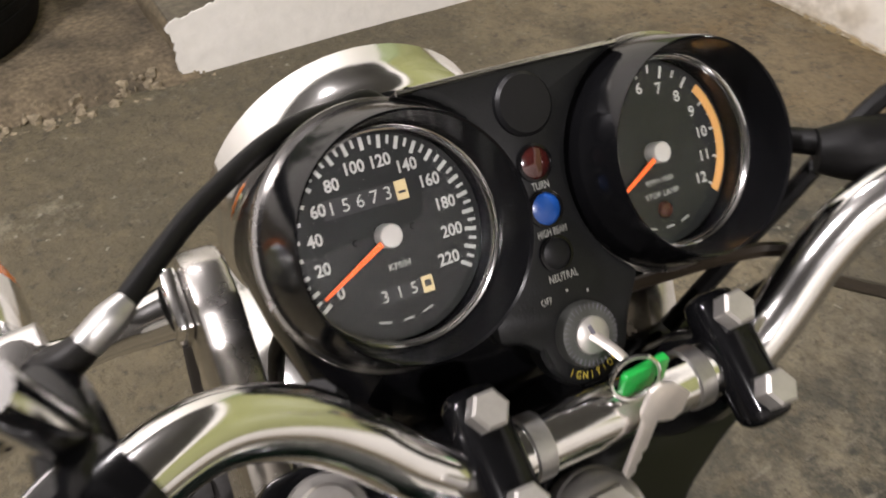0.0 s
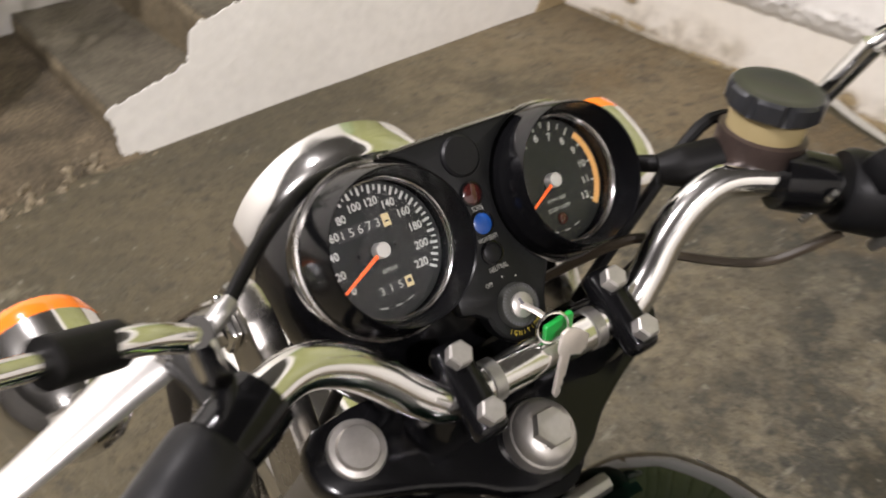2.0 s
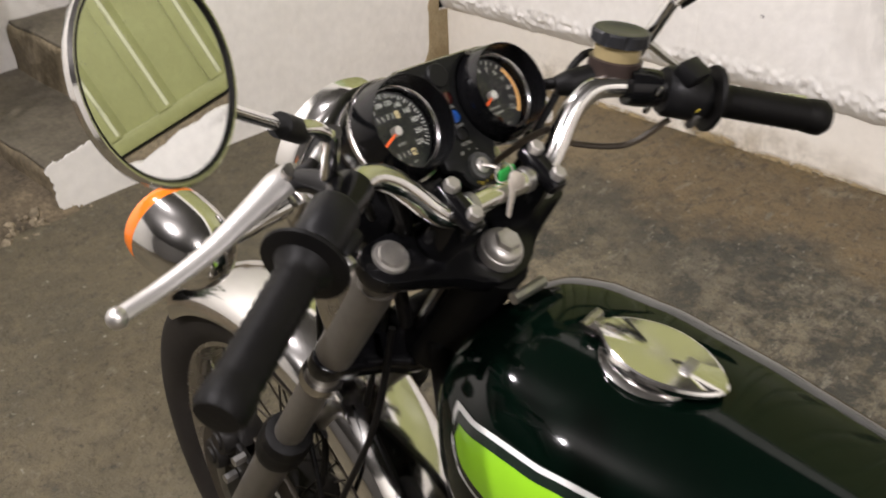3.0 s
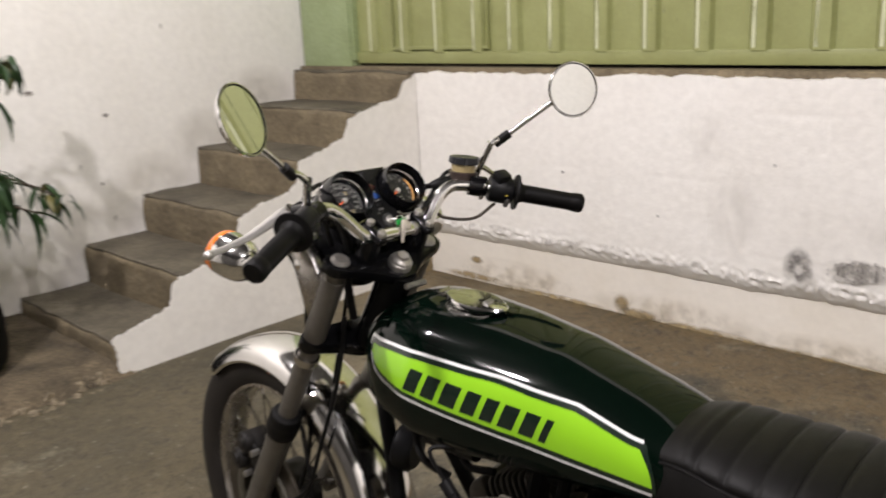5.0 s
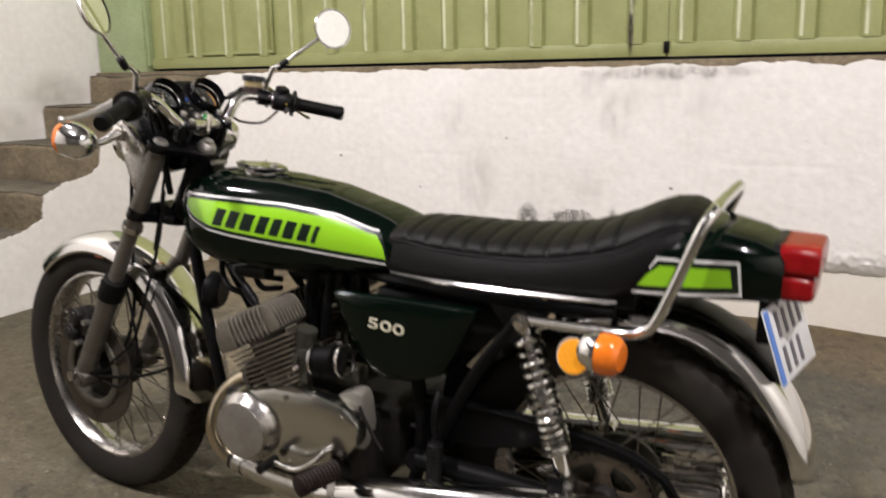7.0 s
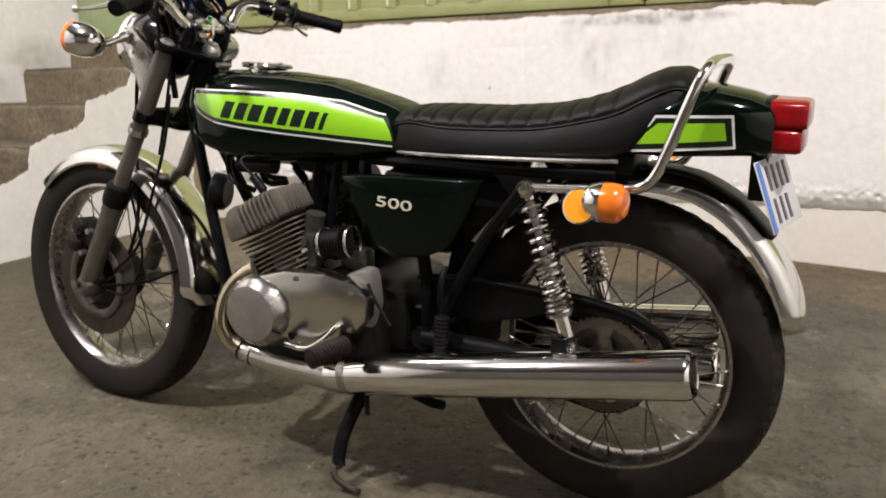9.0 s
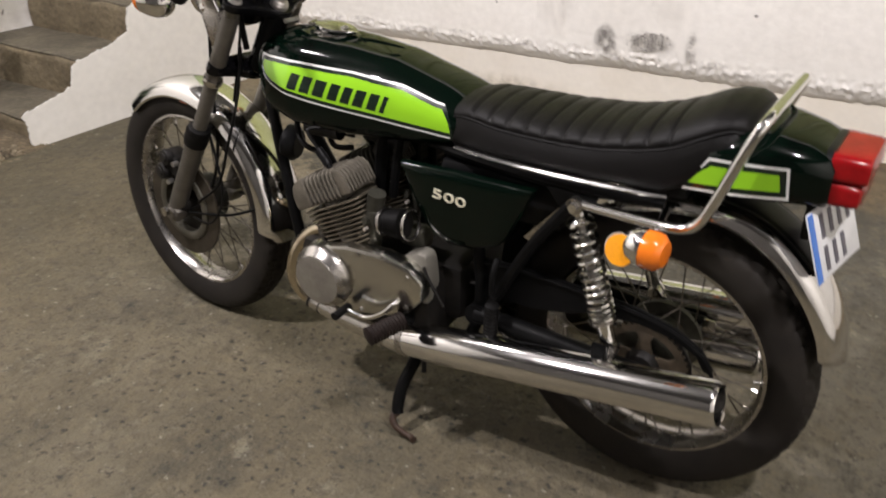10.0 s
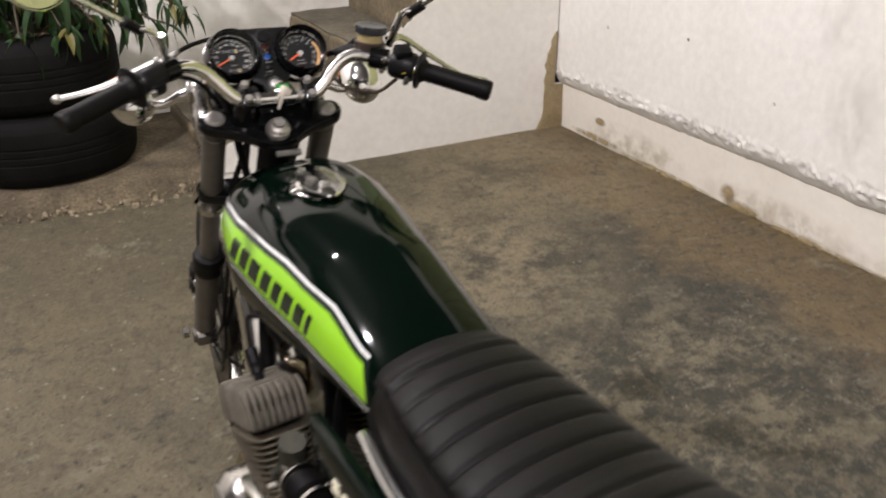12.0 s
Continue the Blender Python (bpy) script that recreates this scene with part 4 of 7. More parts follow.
for i in range(N + 1):
    y = 0.584 - 0.650 * i / N
    t = np.interp(-y, [-q for q in SEAT_Y], SEAT_T)
    b = np.interp(-y, [-q for q in SEAT_Y], SEAT_B)
    w = np.interp(-y, [-q for q in SEAT_Y], SEAT_W)
    z = min(np.interp(-y, [-q for q in WELT_Y], WELT_Z), t - 0.006)
    # half a section: skirt up to the welt, then a pleated dome
    d = ((y - 0.075) / 0.0415) % 1.0
    inside = 0.07 < y < 0.505
    dent = 0.0034 * math.exp(-((min(d, 1 - d)) / 0.075) ** 2) if inside else 0.0
    puff = 0.0018 * math.sin(math.pi * d) ** 0.7 if inside else 0.0
    halfp = [(0.0, b), (w * 0.6, b), (w * 0.94, b + 0.001), (w * 0.985, b + 0.008), (w * 0.975, b + (z - b) * 0.35), (w * 0.94, b + (z - b) * 0.65), (w * 0.895, z - 0.008), (w * 0.875, z - 0.0025), (w * 0.86, z)]
    for k in range(1, 17):
        a = math.pi / 2 * k / 16
        f = min(k / 3, 1.0)
        push = f * (puff - dent)
        halfp.append(((w * 0.87 + push) * math.cos(a) ** 0.92, z + (t - z + push) * math.sin(a) ** 0.95 + 0.0015 * (1 - math.cos(a))))
    halfp[-1] = (0.0, halfp[-1][1])
    secs.append([(x, y, zz) for x, zz in halfp] + [(-x, y, zz) for x, zz in halfp[-2:0:-1]])
seat = part("seat", rings(secs), VINYL, bike, "black pleated vinyl dual seat with a rear hump", smooth=60)
for side in (-1, 1):
    part("trim_strip", sweep([(side * 0.125, 0.515, 0.728), (side * 0.141, 0.40, 0.7305), (side * 0.146, 0.25, 0.735), (side * 0.145, 0.12, 0.740), (side * 0.141, 0.058, 0.743)], 0.0085, 8, flat=0.6), CHROME, seat, "thin chrome strip along the seat edge")
for side in (-1, 1):
    wl = [(side * (np.interp(-y, [-q for q in SEAT_Y], SEAT_W) * 0.883), y, z - 0.001) for y, z in zip(WELT_Y[1:-1], WELT_Z[1:-1])]
    part("piping", sweep([tuple(float(c) for c in q) for q in wl], 0.0022, 6), VINYL, seat, "black vinyl piping")


# ---- tail ----
secs = []
for y, w, b, t in [(0.045, 0.126, 0.752, 0.80), (0.0, 0.1265, 0.748, 0.862), (-0.05, 0.124, 0.750, 0.884), (-0.10, 0.116, 0.753, 0.878), (-0.15, 0.104, 0.756, 0.868), (-0.185, 0.092, 0.757, 0.856), (-0.195, 0.082, 0.762, 0.846)]:
    secs.append(superring(y, w, b, t, 40, 5.0, 3.2, 0.5))
tail = part("tail_cowl", rings(secs), GREEN_DARK, bike, "glossy dark green tail cowl")


def tail_w(y):
    return np.interp(y, [-0.195, -0.185, -0.15, -0.10, -0.05, 0.0, 0.045], [0.082, 0.092, 0.104, 0.116, 0.124, 0.1265, 0.126])


def tail_patch(pts, lift, side):
    """A flat four-cornered patch laid on the tail's flank."""
    (ya, za), (yb, zb), (yc, zc), (yd, zd) = pts
    bm = bmesh.new()
    rows = []
    for i in range(13):
        u = i / 12
        row = []
        for j in range(5):
            v = j / 4
            y = (ya + (yb - ya) * u) * (1 - v) + (yd + (yc - yd) * u) * v
            z = (za + (zb - za) * u) * (1 - v) + (zd + (zc - zd) * u) * v
            row.append(bm.verts.new((side * (tail_w(y) + lift), y, z)))
        rows.append(row)
    for a, b in zip(rows, rows[1:]):
        for j in range(4):
            bm.faces.new((a[j], a[j + 1], b[j + 1], b[j]))
    return bm


for side in (-1, 1):
    o = part("tail_stripe_outline", tail_patch([(0.040, 0.760), (-0.138, 0.774), (-0.131, 0.832), (0.0, 0.828)], 0.0010, side), WHITE_LINE, tail, "white outline of the tail stripe")
    part("tail_stripe_gap", tail_patch([(0.040, 0.765), (-0.1335, 0.779), (-0.127, 0.827), (-0.002, 0.823)], 0.0017, side), DECAL_BLACK, o)
    part("tail_stripe_fill", tail_patch([(0.040, 0.774), (-0.1225, 0.788), (-0.117, 0.818), (-0.006, 0.814)], 0.0024, side), GREEN_LIME, o, "lime green tail stripe")

secs = [superring(y, w, b, t, 32, 5, 5, 0.5) for y, w, b, t in [(-0.165, 0.076, 0.757, 0.855), (-0.175, 0.080, 0.752, 0.860), (-0.188, 0.080, 0.752, 0.860)]]
lamp = part("tail_light", rings(secs), BLACK_PLASTIC, bike, "red tail light in a black surround")
for name, zc, hh, ends in (("upper_lens", 0.8315, 0.0265, (-0.186, -0.206, -0.209, -0.240, -0.247, -0.250)), ("lower_lens", 0.7865, 0.0240, (-0.186, -0.206, -0.209, -0.232, -0.240, -0.244))):
    secs = [superring(y, w, zc - h * hh, zc + h * hh, 44, 6, 6, 0.5) for y, w, h in zip(ends, (0.0755, 0.0750, 0.0740, 0.0735, 0.069, 0.056), (1.0, 1.0, 0.99, 0.97, 0.88, 0.66))]
    part(name, rings(secs), RED, lamp, "glossy red plastic lens")

# made-up tray: a black box in place of the dark under the tail
part("tail_shade_tray", box(0.13, 0.12, 0.045, 0.012, (0.0, 0.105, 0.726)), BLACK_PLASTIC, tail, "black plastic tray added to darken the space under the tail")

# plate on its bracket
PL = Matrix.Translation((-0.012, -0.209, 0.690)) @ pose(0, 0, 0, 0, 0, -10) @ pose(0, 0, 0, -21, 0, 0)
plate = part("number_plate", box(0.190, 0.003, 0.130, 0.001), PLATE_WHITE, bike, "white registration plate with a blue end", PL)
part("blue_band", box(0.019, 0.0012, 0.126, 0.0), PLATE_BLUE, plate, xf=PL @ Matrix.Translation((-0.0845, -0.0024, 0)))
for row, (n, z) in enumerate(((4, 0.030), (3, -0.030))):
    for k in range(n):
        part("plate_bar", box(0.014, 0.0012, 0.045, 0.0), PLATE_INK, plate, xf=PL @ Matrix.Translation((-0.045 + 0.036 * k, -0.0024, z)))

# grab rail: up behind the hump and down the other side
half = [(-0.134, 0.236, 0.681), (-0.150, 0.14, 0.688), (-0.166, 0.045, 0.697), (-0.166, 0.010, 0.703), (-0.164, -0.012, 0.722), (-0.160, -0.034, 0.775), (-0.153, -0.060, 0.850), (-0.148, -0.072, 0.883), (-0.139, -0.081, 0.904), (-0.117, -0.087, 0.917), (-0.07, -0.089, 0.922)]
path = half + [(-x, y, z) for x, y, z in reversed(half)]
rail = part("grab_rail", sweep(path, 0.0102, 12, 5), CHROME, bike, "chromed tubular passenger grab rail")
for side in (-1, 1):
    part("rail_bolt", lathe([(0, -0.008), (0.0125, -0.008), (0.014, 0), (0.0125, 0.006), (0, 0.009)], 18), CHROME_DULL, rail, xf=at((side * 0.136, 0.234, 0.680), (side, 0, 0)))

# ---- side cover with its badge ----
for side in (-1, 1):
    o = [(0.640, 0.676), (0.50, 0.683), (0.318, 0.688), (0.335, 0.650), (0.378, 0.562), (0.395, 0.541), (0.452, 0.517), (0.516, 0.511), (0.552, 0.523), (0.574, 0.545), (0.606, 0.60), (0.624, 0.64)]
    cy, cz = sum(p[0] for p in o) / len(o), sum(p[1] for p in o) / len(o)
    fine = []
    for (ya, za), (yb, zb) in zip(o, o[1:] + o[:1]):
        fine += [(ya + (yb - ya) * q / 4, za + (zb - za) * q / 4) for q in range(4)]
    levels = [(1.0, 0.0), (1.0, 0.012), (0.985, 0.0165), (0.95, 0.0195), (0.86, 0.0222), (0.70, 0.0238), (0.45, 0.0246), (0.12, 0.0248)]
    bm = rings([[(side * (0.133 + d), cy + (y - cy) * k, cz + (z - cz) * k) for y, z in fine] for k, d in levels])
    cover = part("side_cover", bm, GREEN_DARK, bike, "glossy dark green side cover")
    if side < 0:
        bm = lettering("500", 0.046, 0.0022, bold=0.0)
        bmesh.ops.scale(bm, vec=(1.25, 0.66, 1), verts=bm.verts)
        part("badge", bm, BADGE, cover, "cream raised number badge", Matrix.Translation((-0.1585, 0.510, 0.626)) @ Matrix(((0, 0, -1, 0), (-1, 0, 0, 0), (0, 1, 0, 0), (0, 0, 0, 1))) @ pose(0, 0, 0, 0, 0, -4.0))

# ---- frame ----
frame_part = part("frame", sweep([(0, 1.06, 0.86), (0, 1.0, 0.80), (0, 0.80, 0.745), (0, 0.55, 0.71), (0, 0.3, 0.70)], 0.020, 12), FRAME_BLACK, bike, "black tubular steel frame")
part("head_tube", rod((0, 1.090, 0.905), (0, 1.170, 0.755), 0.031, 18), FRAME_BLACK, frame_part)
for side in (-1, 1):
    part("down_tube", sweep([(side * 0.018, 1.145, 0.79), (side * 0.06, 1.075, 0.60), (side * 0.105, 0.99, 0.38), (side * 0.11, 0.94, 0.25), (side * 0.11, 0.85, 0.205), (side * 0.11, 0.6, 0.20), (side * 0.11, 0.50, 0.24), (side * 0.108, 0.46, 0.34), (side * 0.10, 0.47, 0.5), (side * 0.06, 0.55, 0.69)], 0.0145, 10), FRAME_BLACK, frame_part)
    part("seat_rail", sweep([(side * 0.07, 0.62, 0.70), (side * 0.11, 0.45, 0.705), (side * 0.122, 0.25, 0.705), (side * 0.11, 0.07, 0.715)], 0.012, 8), FRAME_BLACK, frame_part)
    part("rear_stay", sweep([(side * 0.118, 0.43, 0.36), (side * 0.132, 0.33, 0.55), (side * 0.14, 0.235, 0.685)], 0.013, 8), FRAME_BLACK, frame_part)
    part("gusset", slab([(0.30, 0.70), (0.19, 0.70), (0.21, 0.66), (0.26, 0.65)], 0.006, 0.001), FRAME_BLACK, frame_part, xf=Matrix(((0, 0, 1, side * 0.132 - 0.003), (1, 0, 0, 0), (0, 1, 0, 0), (0, 0, 0, 1))))
part("air_box", box(0.20, 0.17, 0.17, 0.02, (0, 0.49, 0.60)), BLACK_PLASTIC, frame_part)
part("battery_tray", box(0.20, 0.16, 0.10, 0.015, (0, 0.36, 0.63)), BLACK_PLASTIC, frame_part)
part("inner_mudguard", sweep([(0, 0.40, 0.36), (0, 0.405, 0.46), (0, 0.37, 0.58), (0, 0.29, 0.66)], 0.055, 10, flat=0.25), BLACK_PLASTIC, frame_part)
part("horn", join(lathe([(0, -0.02), (0.035, -0.02), (0.044, -0.01), (0.046, 0.012), (0.040, 0.017), (0, 0.014)], 24)), BLACK_PLASTIC, frame_part, "round black horn", at((-0.035, 1.055, 0.585), (-0.3, 1, 0.1)))
for k, (x, y) in enumerate(((-0.06, 1.00), (0.05, 0.99), (-0.03, 0.93))):
    part("hose", sweep([(x, y, 0.70), (x - 0.02, y - 0.01, 0.655), (x - 0.035, y - 0.04, 0.625), (x - 0.03, y - 0.09, 0.61 + 0.01 * k)], 0.007, 8), RUBBER, frame_part)
part("coil", rod((-0.075, 0.96, 0.665), (-0.075, 0.86, 0.668), 0.019, 14), BLACK_PLASTIC, frame_part)
part("coil", rod((0.075, 0.96, 0.665), (0.075, 0.86, 0.668), 0.019, 14), BLACK_PLASTIC, frame_part)

# ---- wheels ----
SPOKE = material("tarnished_spoke", (0.10, 0.088, 0.070), 0.45, 0.8, var=0.4, scale=60)
SPROCKET = material("rust_brown_sprocket", (0.125, 0.098, 0.066), 0.5, 0.5, color2=(0.060, 0.047, 0.033), scale=40, bump=0.0004, bump_scale=250)


def tyre_mesh(outer, inner, width, segs, blocks, depth):
    """A tyre turned about z, with cut tread."""
    w = width / 2
    prof = [(inner, -w * 0.62), (inner + 0.012, -w * 0.80), (inner + 0.030, -w * 0.98), (outer - 0.030, -w * 0.99), (outer - 0.016, -w * 0.88)]
    tread = [(outer - 0.009, -w * 0.72), (outer - 0.004, -w * 0.52), (outer - 0.0015, -w * 0.34), (outer - 0.0002, -w * 0.16), (outer, 0.0)]
    tread = tread + [(r, -h) for r, h in reversed(tread[:-1])]
    prof = prof + tread + [(r, -h) for r, h in reversed(prof)]
    bm = bmesh.new()
    cols = []
    first = 5
    for k in range(segs):
        a = 2 * math.pi * k / segs
        col = []
        for i, (r, h) in enumerate(prof):
            if first <= i < first + 9:
                lane = i - first
                ph = (k * blocks / segs + 0.35 * math.sin(lane * 1.7)) % 1.0
                if lane in (2, 6) or (ph < 0.26 and lane in (0, 1, 3, 5, 7, 8)):
                    r -= depth
            col.append(bm.verts.new((r * math.cos(a), r * math.sin(a), h)))
        cols.append(col)
    n = len(prof)
    for k in range(segs):
        a, b = cols[k], cols[(k + 1) % segs]
        for i in range(n):
            j = (i + 1) % n
            bm.faces.new((a[i], b[i], b[j], a[j]))
    return bm


def wheel(name, m, outer, rim_r, width, label, hub_r, hub_w, blocks):
    """A laced wheel: m takes its z axis to the axle."""
    holder = part(name, lathe([(0.0, -hub_w), (0.020, -hub_w), (0.022, -hub_w * 0.9), (0.026, -hub_w * 0.8), (hub_r, -hub_w * 0.66), (hub_r, -hub_w * 0.5), (hub_r * 0.72, -hub_w * 0.4), (hub_r * 0.72, hub_w * 0.4),
                               (hub_r, hub_w * 0.5), (hub_r, hub_w * 0.66), (0.026, hub_w * 0.8), (0.020, hub_w), (0, hub_w)], 32), CARB, bike, label, m)
    part("tyre", tyre_mesh(outer, rim_r - 0.004, width, 288, blocks, 0.0050), TYRE, holder, "black rubber tyre", m, 30)
    w = width * 0.33
    part("rim", lathe([(rim_r + 0.002, -w), (rim_r + 0.003, -w - 0.003), (rim_r - 0.004, -w - 0.004), (rim_r - 0.008, -w + 0.003), (rim_r - 0.013, -w * 0.6), (rim_r - 0.017, 0), (rim_r - 0.013, w * 0.6), (rim_r - 0.008, w - 0.003),
                       (rim_r - 0.004, w + 0.004), (rim_r + 0.003, w + 0.003), (rim_r + 0.002, w)], 96, True), CHROME_DULL, holder, "chromed steel rim", m)
    for k in range(36):
        a0 = 2 * math.pi * k / 36
        s = 1 if k % 2 else -1
        a1 = a0 + (0.55 if (k // 2) % 2 else -0.55)
        p = (hub_r * 0.93 * math.cos(a1), hub_r * 0.93 * math.sin(a1), s * hub_w * 0.58)
        q = ((rim_r - 0.014) * math.cos(a0), (rim_r - 0.014) * math.sin(a0), s * w * 0.25)
        part("spoke", rod(p, q, 0.0017, 5), SPOKE, holder, xf=m)
        part("nipple", rod(Vector(q) + (Vector(p) - Vector(q)).normalized() * 0.014, q, 0.003, 6), CHROME_DULL, holder, xf=m)
    return holder


FW = STEER @ Matrix.Translation((-0.010, 0.035, -0.708)) @ ALONG_X
RW = Matrix.Translation((-0.006, 0.079, 0.329)) @ ALONG_X
fw = wheel("front_wheel", FW, 0.337, 0.249, 0.096, "spoked front wheel with a worn black tyre", 0.045, 0.055, 60)
rw = wheel("rear_wheel", RW, 0.331, 0.239, 0.112, "spoked rear wheel with a wide black tyre", 0.085, 0.075, 56)
part("brake_disc", lathe([(0.098, -0.0035), (0.147, -0.0035), (0.148, 0), (0.147, 0.0035), (0.098, 0.0035)], 72, True), DISC, fw, "brown brake disc", FW @ Matrix.Translation((0, 0, -0.066)))
part("disc_carrier", lathe([(0.104, -0.0045), (0.103, -0.0085), (0.097, -0.0105), (0.086, -0.0105), (0.081, -0.007), (0.079, 0.014), (0.083, 0.016), (0.090, -0.002), (0.104, 0.0)], 56, True), material("carrier_alloy", (0.115, 0.108, 0.085), 0.45, 0.6, var=0.3, scale=40), fw, "dished grey disc carrier", FW @ Matrix.Translation((0, 0, -0.066)))
part("hub_shell", lathe([(0.0, -0.030), (0.020, -0.030), (0.026, -0.002), (0.050, 0.010), (0.080, 0.0135), (0.080, 0.0175), (0.066, 0.030), (0.066, 0.100), (0.0, 0.104)], 40), GREASY, fw, "dark hub barrel", FW @ Matrix.Translation((0, 0, -0.066)))
for k in range(6):
    a = k * math.pi / 3 + 0.2
    part("disc_bolt", rod((0.055 * math.cos(a), 0.055 * math.sin(a), -0.050), (0.055 * math.cos(a), 0.055 * math.sin(a), -0.040), 0.006, 6), STEEL, fw, xf=FW)
part("axle_nut", lathe([(0, -0.012), (0.014, -0.012), (0.014, 0.0), (0, 0.002)], 6), CHROME_DULL, fw, xf=FW @ Matrix.Translation((0, 0, -0.128)))
teeth = []
for k in range(90):
    a = 2 * math.pi * k / 90
    r = 0.1015 if k % 2 else 0.0950
    teeth.append((r, a))
bm = bmesh.new()
outer_f, outer_b, inner_f, inner_b = [], [], [], []
for r, a in teeth:
    for ring, rad, z in ((outer_f, r, -0.0032), (outer_b, r, 0.0032), (inner_f, 0.0800, -0.0032), (inner_b, 0.0800, 0.0032)):
        ring.append(bm.verts.new((rad * math.cos(a), rad * math.sin(a), z)))
for k in range(90):
    q = (k + 1) % 90
    for a, b in ((outer_f, outer_b), (outer_b, inner_b), (inner_b, inner_f), (inner_f, outer_f)):
        bm.faces.new((a[k], a[q], b[q], b[k]))
part("sprocket", bm, SPROCKET, rw, "rust-brown rear sprocket", RW @ Matrix.Translation((0, 0, -0.082)))
for k in range(5):
    a = k * 2 * math.pi / 5 + 0.3
    arm = [(0.030, -0.020), (0.060, -0.012), (0.082, -0.020), (0.083, 0.020), (0.060, 0.012), (0.030, 0.020)]
    part("sprocket_arm", slab([(p * math.cos(a) - q * math.sin(a), p * math.sin(a) + q * math.cos(a)) for p, q in arm], 0.006, 0.001), SPROCKET, rw, xf=RW @ Matrix.Translation((0, 0, -0.085)))
part("sprocket_hub", lathe([(0, -0.018), (0.03, -0.016), (0.038, -0.004), (0.04, 0.01), (0, 0.01)], 28), GREASY, rw, xf=RW @ Matrix.Translation((0, 0, -0.084)))
part("axle_nut", lathe([(0, -0.012), (0.015, -0.012), (0.015, 0.0), (0, 0.002)], 6), CHROME_DULL, rw, xf=RW @ Matrix.Translation((0, 0, -0.135)))


def mudguard(center, radius, a0, a1, width, drop, xf, n=40, lip=0.004, taper=0.0):
    """A rolled steel mudguard over a wheel, from angle a0 to a1 (degrees from ahead, over the top)."""
    bm = bmesh.new()
    secs = []
    for i in range(n + 1):
        u = i / n
        a = radians(a0 + (a1 - a0) * u)
        rr = radius if not callable(radius) else radius(u)
        w = width / 2 * (1 - taper * (max(0.0, 2 * u - 1) ** 4)) * max(0.3, 1 - max(0.0, (u - 0.94) / 0.06) ** 2) ** 0.5
        ring = []
        prof = [(-1.0, -drop), (-1.02, -drop + 0.003), (-0.97, -drop * 0.60), (-0.88, -drop * 0.34), (-0.72, -drop * 0.18), (-0.45, -drop * 0.06), (-0.2, -drop * 0.01), (0, 0.0), (0.2, -drop * 0.01), (0.45, -drop * 0.06), (0.72, -drop * 0.18), (0.88, -drop * 0.34), (0.97, -drop * 0.60), (1.02, -drop + 0.003), (1.0, -drop)]
        for s, d in prof:
            r = rr + d
            ring.append((s * w, center[0] + r * math.cos(a), center[1] + r * math.sin(a)))
        inner = [(s * w * 0.985, center[0] + (rr + d - 0.0025) * math.cos(a), center[1] + (rr + d - 0.0025) * math.sin(a)) for s, d in reversed(prof)]
        secs.append(ring + inner)
    return rings(secs)


guard = part("front_mudguard", mudguard((0.032, -0.706), 0.352, 19, 156, 0.140, 0.044, None, 60, taper=-0.20), CHROME, bike, "chromed steel front mudguard", STEER)
for side in (-1, 1):
    part("guard_stay", sweep([(side * 0.057, 0.03, -0.40), (side * 0.075, 0.035, -0.43), (side * 0.095, 0.042, -0.45)], 0.006, 8), FRAME_BLACK, guard, xf=STEER)
    part("guard_stay", sweep([(side * 0.056, -0.20, -0.50), (side * 0.075, -0.12, -0.60), (side * 0.092, 0.0, -0.70)], 0.004, 8), FRAME_BLACK, guard, xf=STEER)
part("red_reflector", box(0.003, 0.030, 0.014, 0.001), material("faded_red_sticker", (0.55, 0.16, 0.10), 0.5), guard, xf=STEER @ Matrix.Translation((-0.0572, 0.165, -0.435)) @ pose(0, 0, 0, -28, 0, 0))


def rear_radius(u):
    return np.interp(u, [0, 0.35, 0.44, 0.54, 0.67, 0.87, 1.0], [0.376, 0.388, 0.392, 0.388, 0.377, 0.364, 0.352])


rguard = part("rear_mudguard", mudguard((0.052, 0.333), rear_radius, 66, 163, 0.132, 0.038, None, 52), CHROME, bike, "chromed steel rear mudguard")
part("plate_holder", mudguard((0.052, 0.333), lambda u: rear_radius(0.268 + 0.433 * u) + 0.006, 92, 134, 0.088, 0.006, None, 16), BLACK_PLASTIC, rguard, "black plate holder over the mudguard")
part("holder_stay", box(0.07, 0.03, 0.10, 0.004, (0, -0.172, 0.722)), BLACK_PLASTIC, rguard)
part("guard_bracket", slab([(0.36, 0.555), (0.27, 0.66), (0.24, 0.655), (0.33, 0.545)], 0.004), CHROME_DULL, rguard, xf=Matrix(((0, 0, 1, -0.105), (1, 0, 0, 0), (0, 1, 0, 0), (0, 0, 0, 1))))

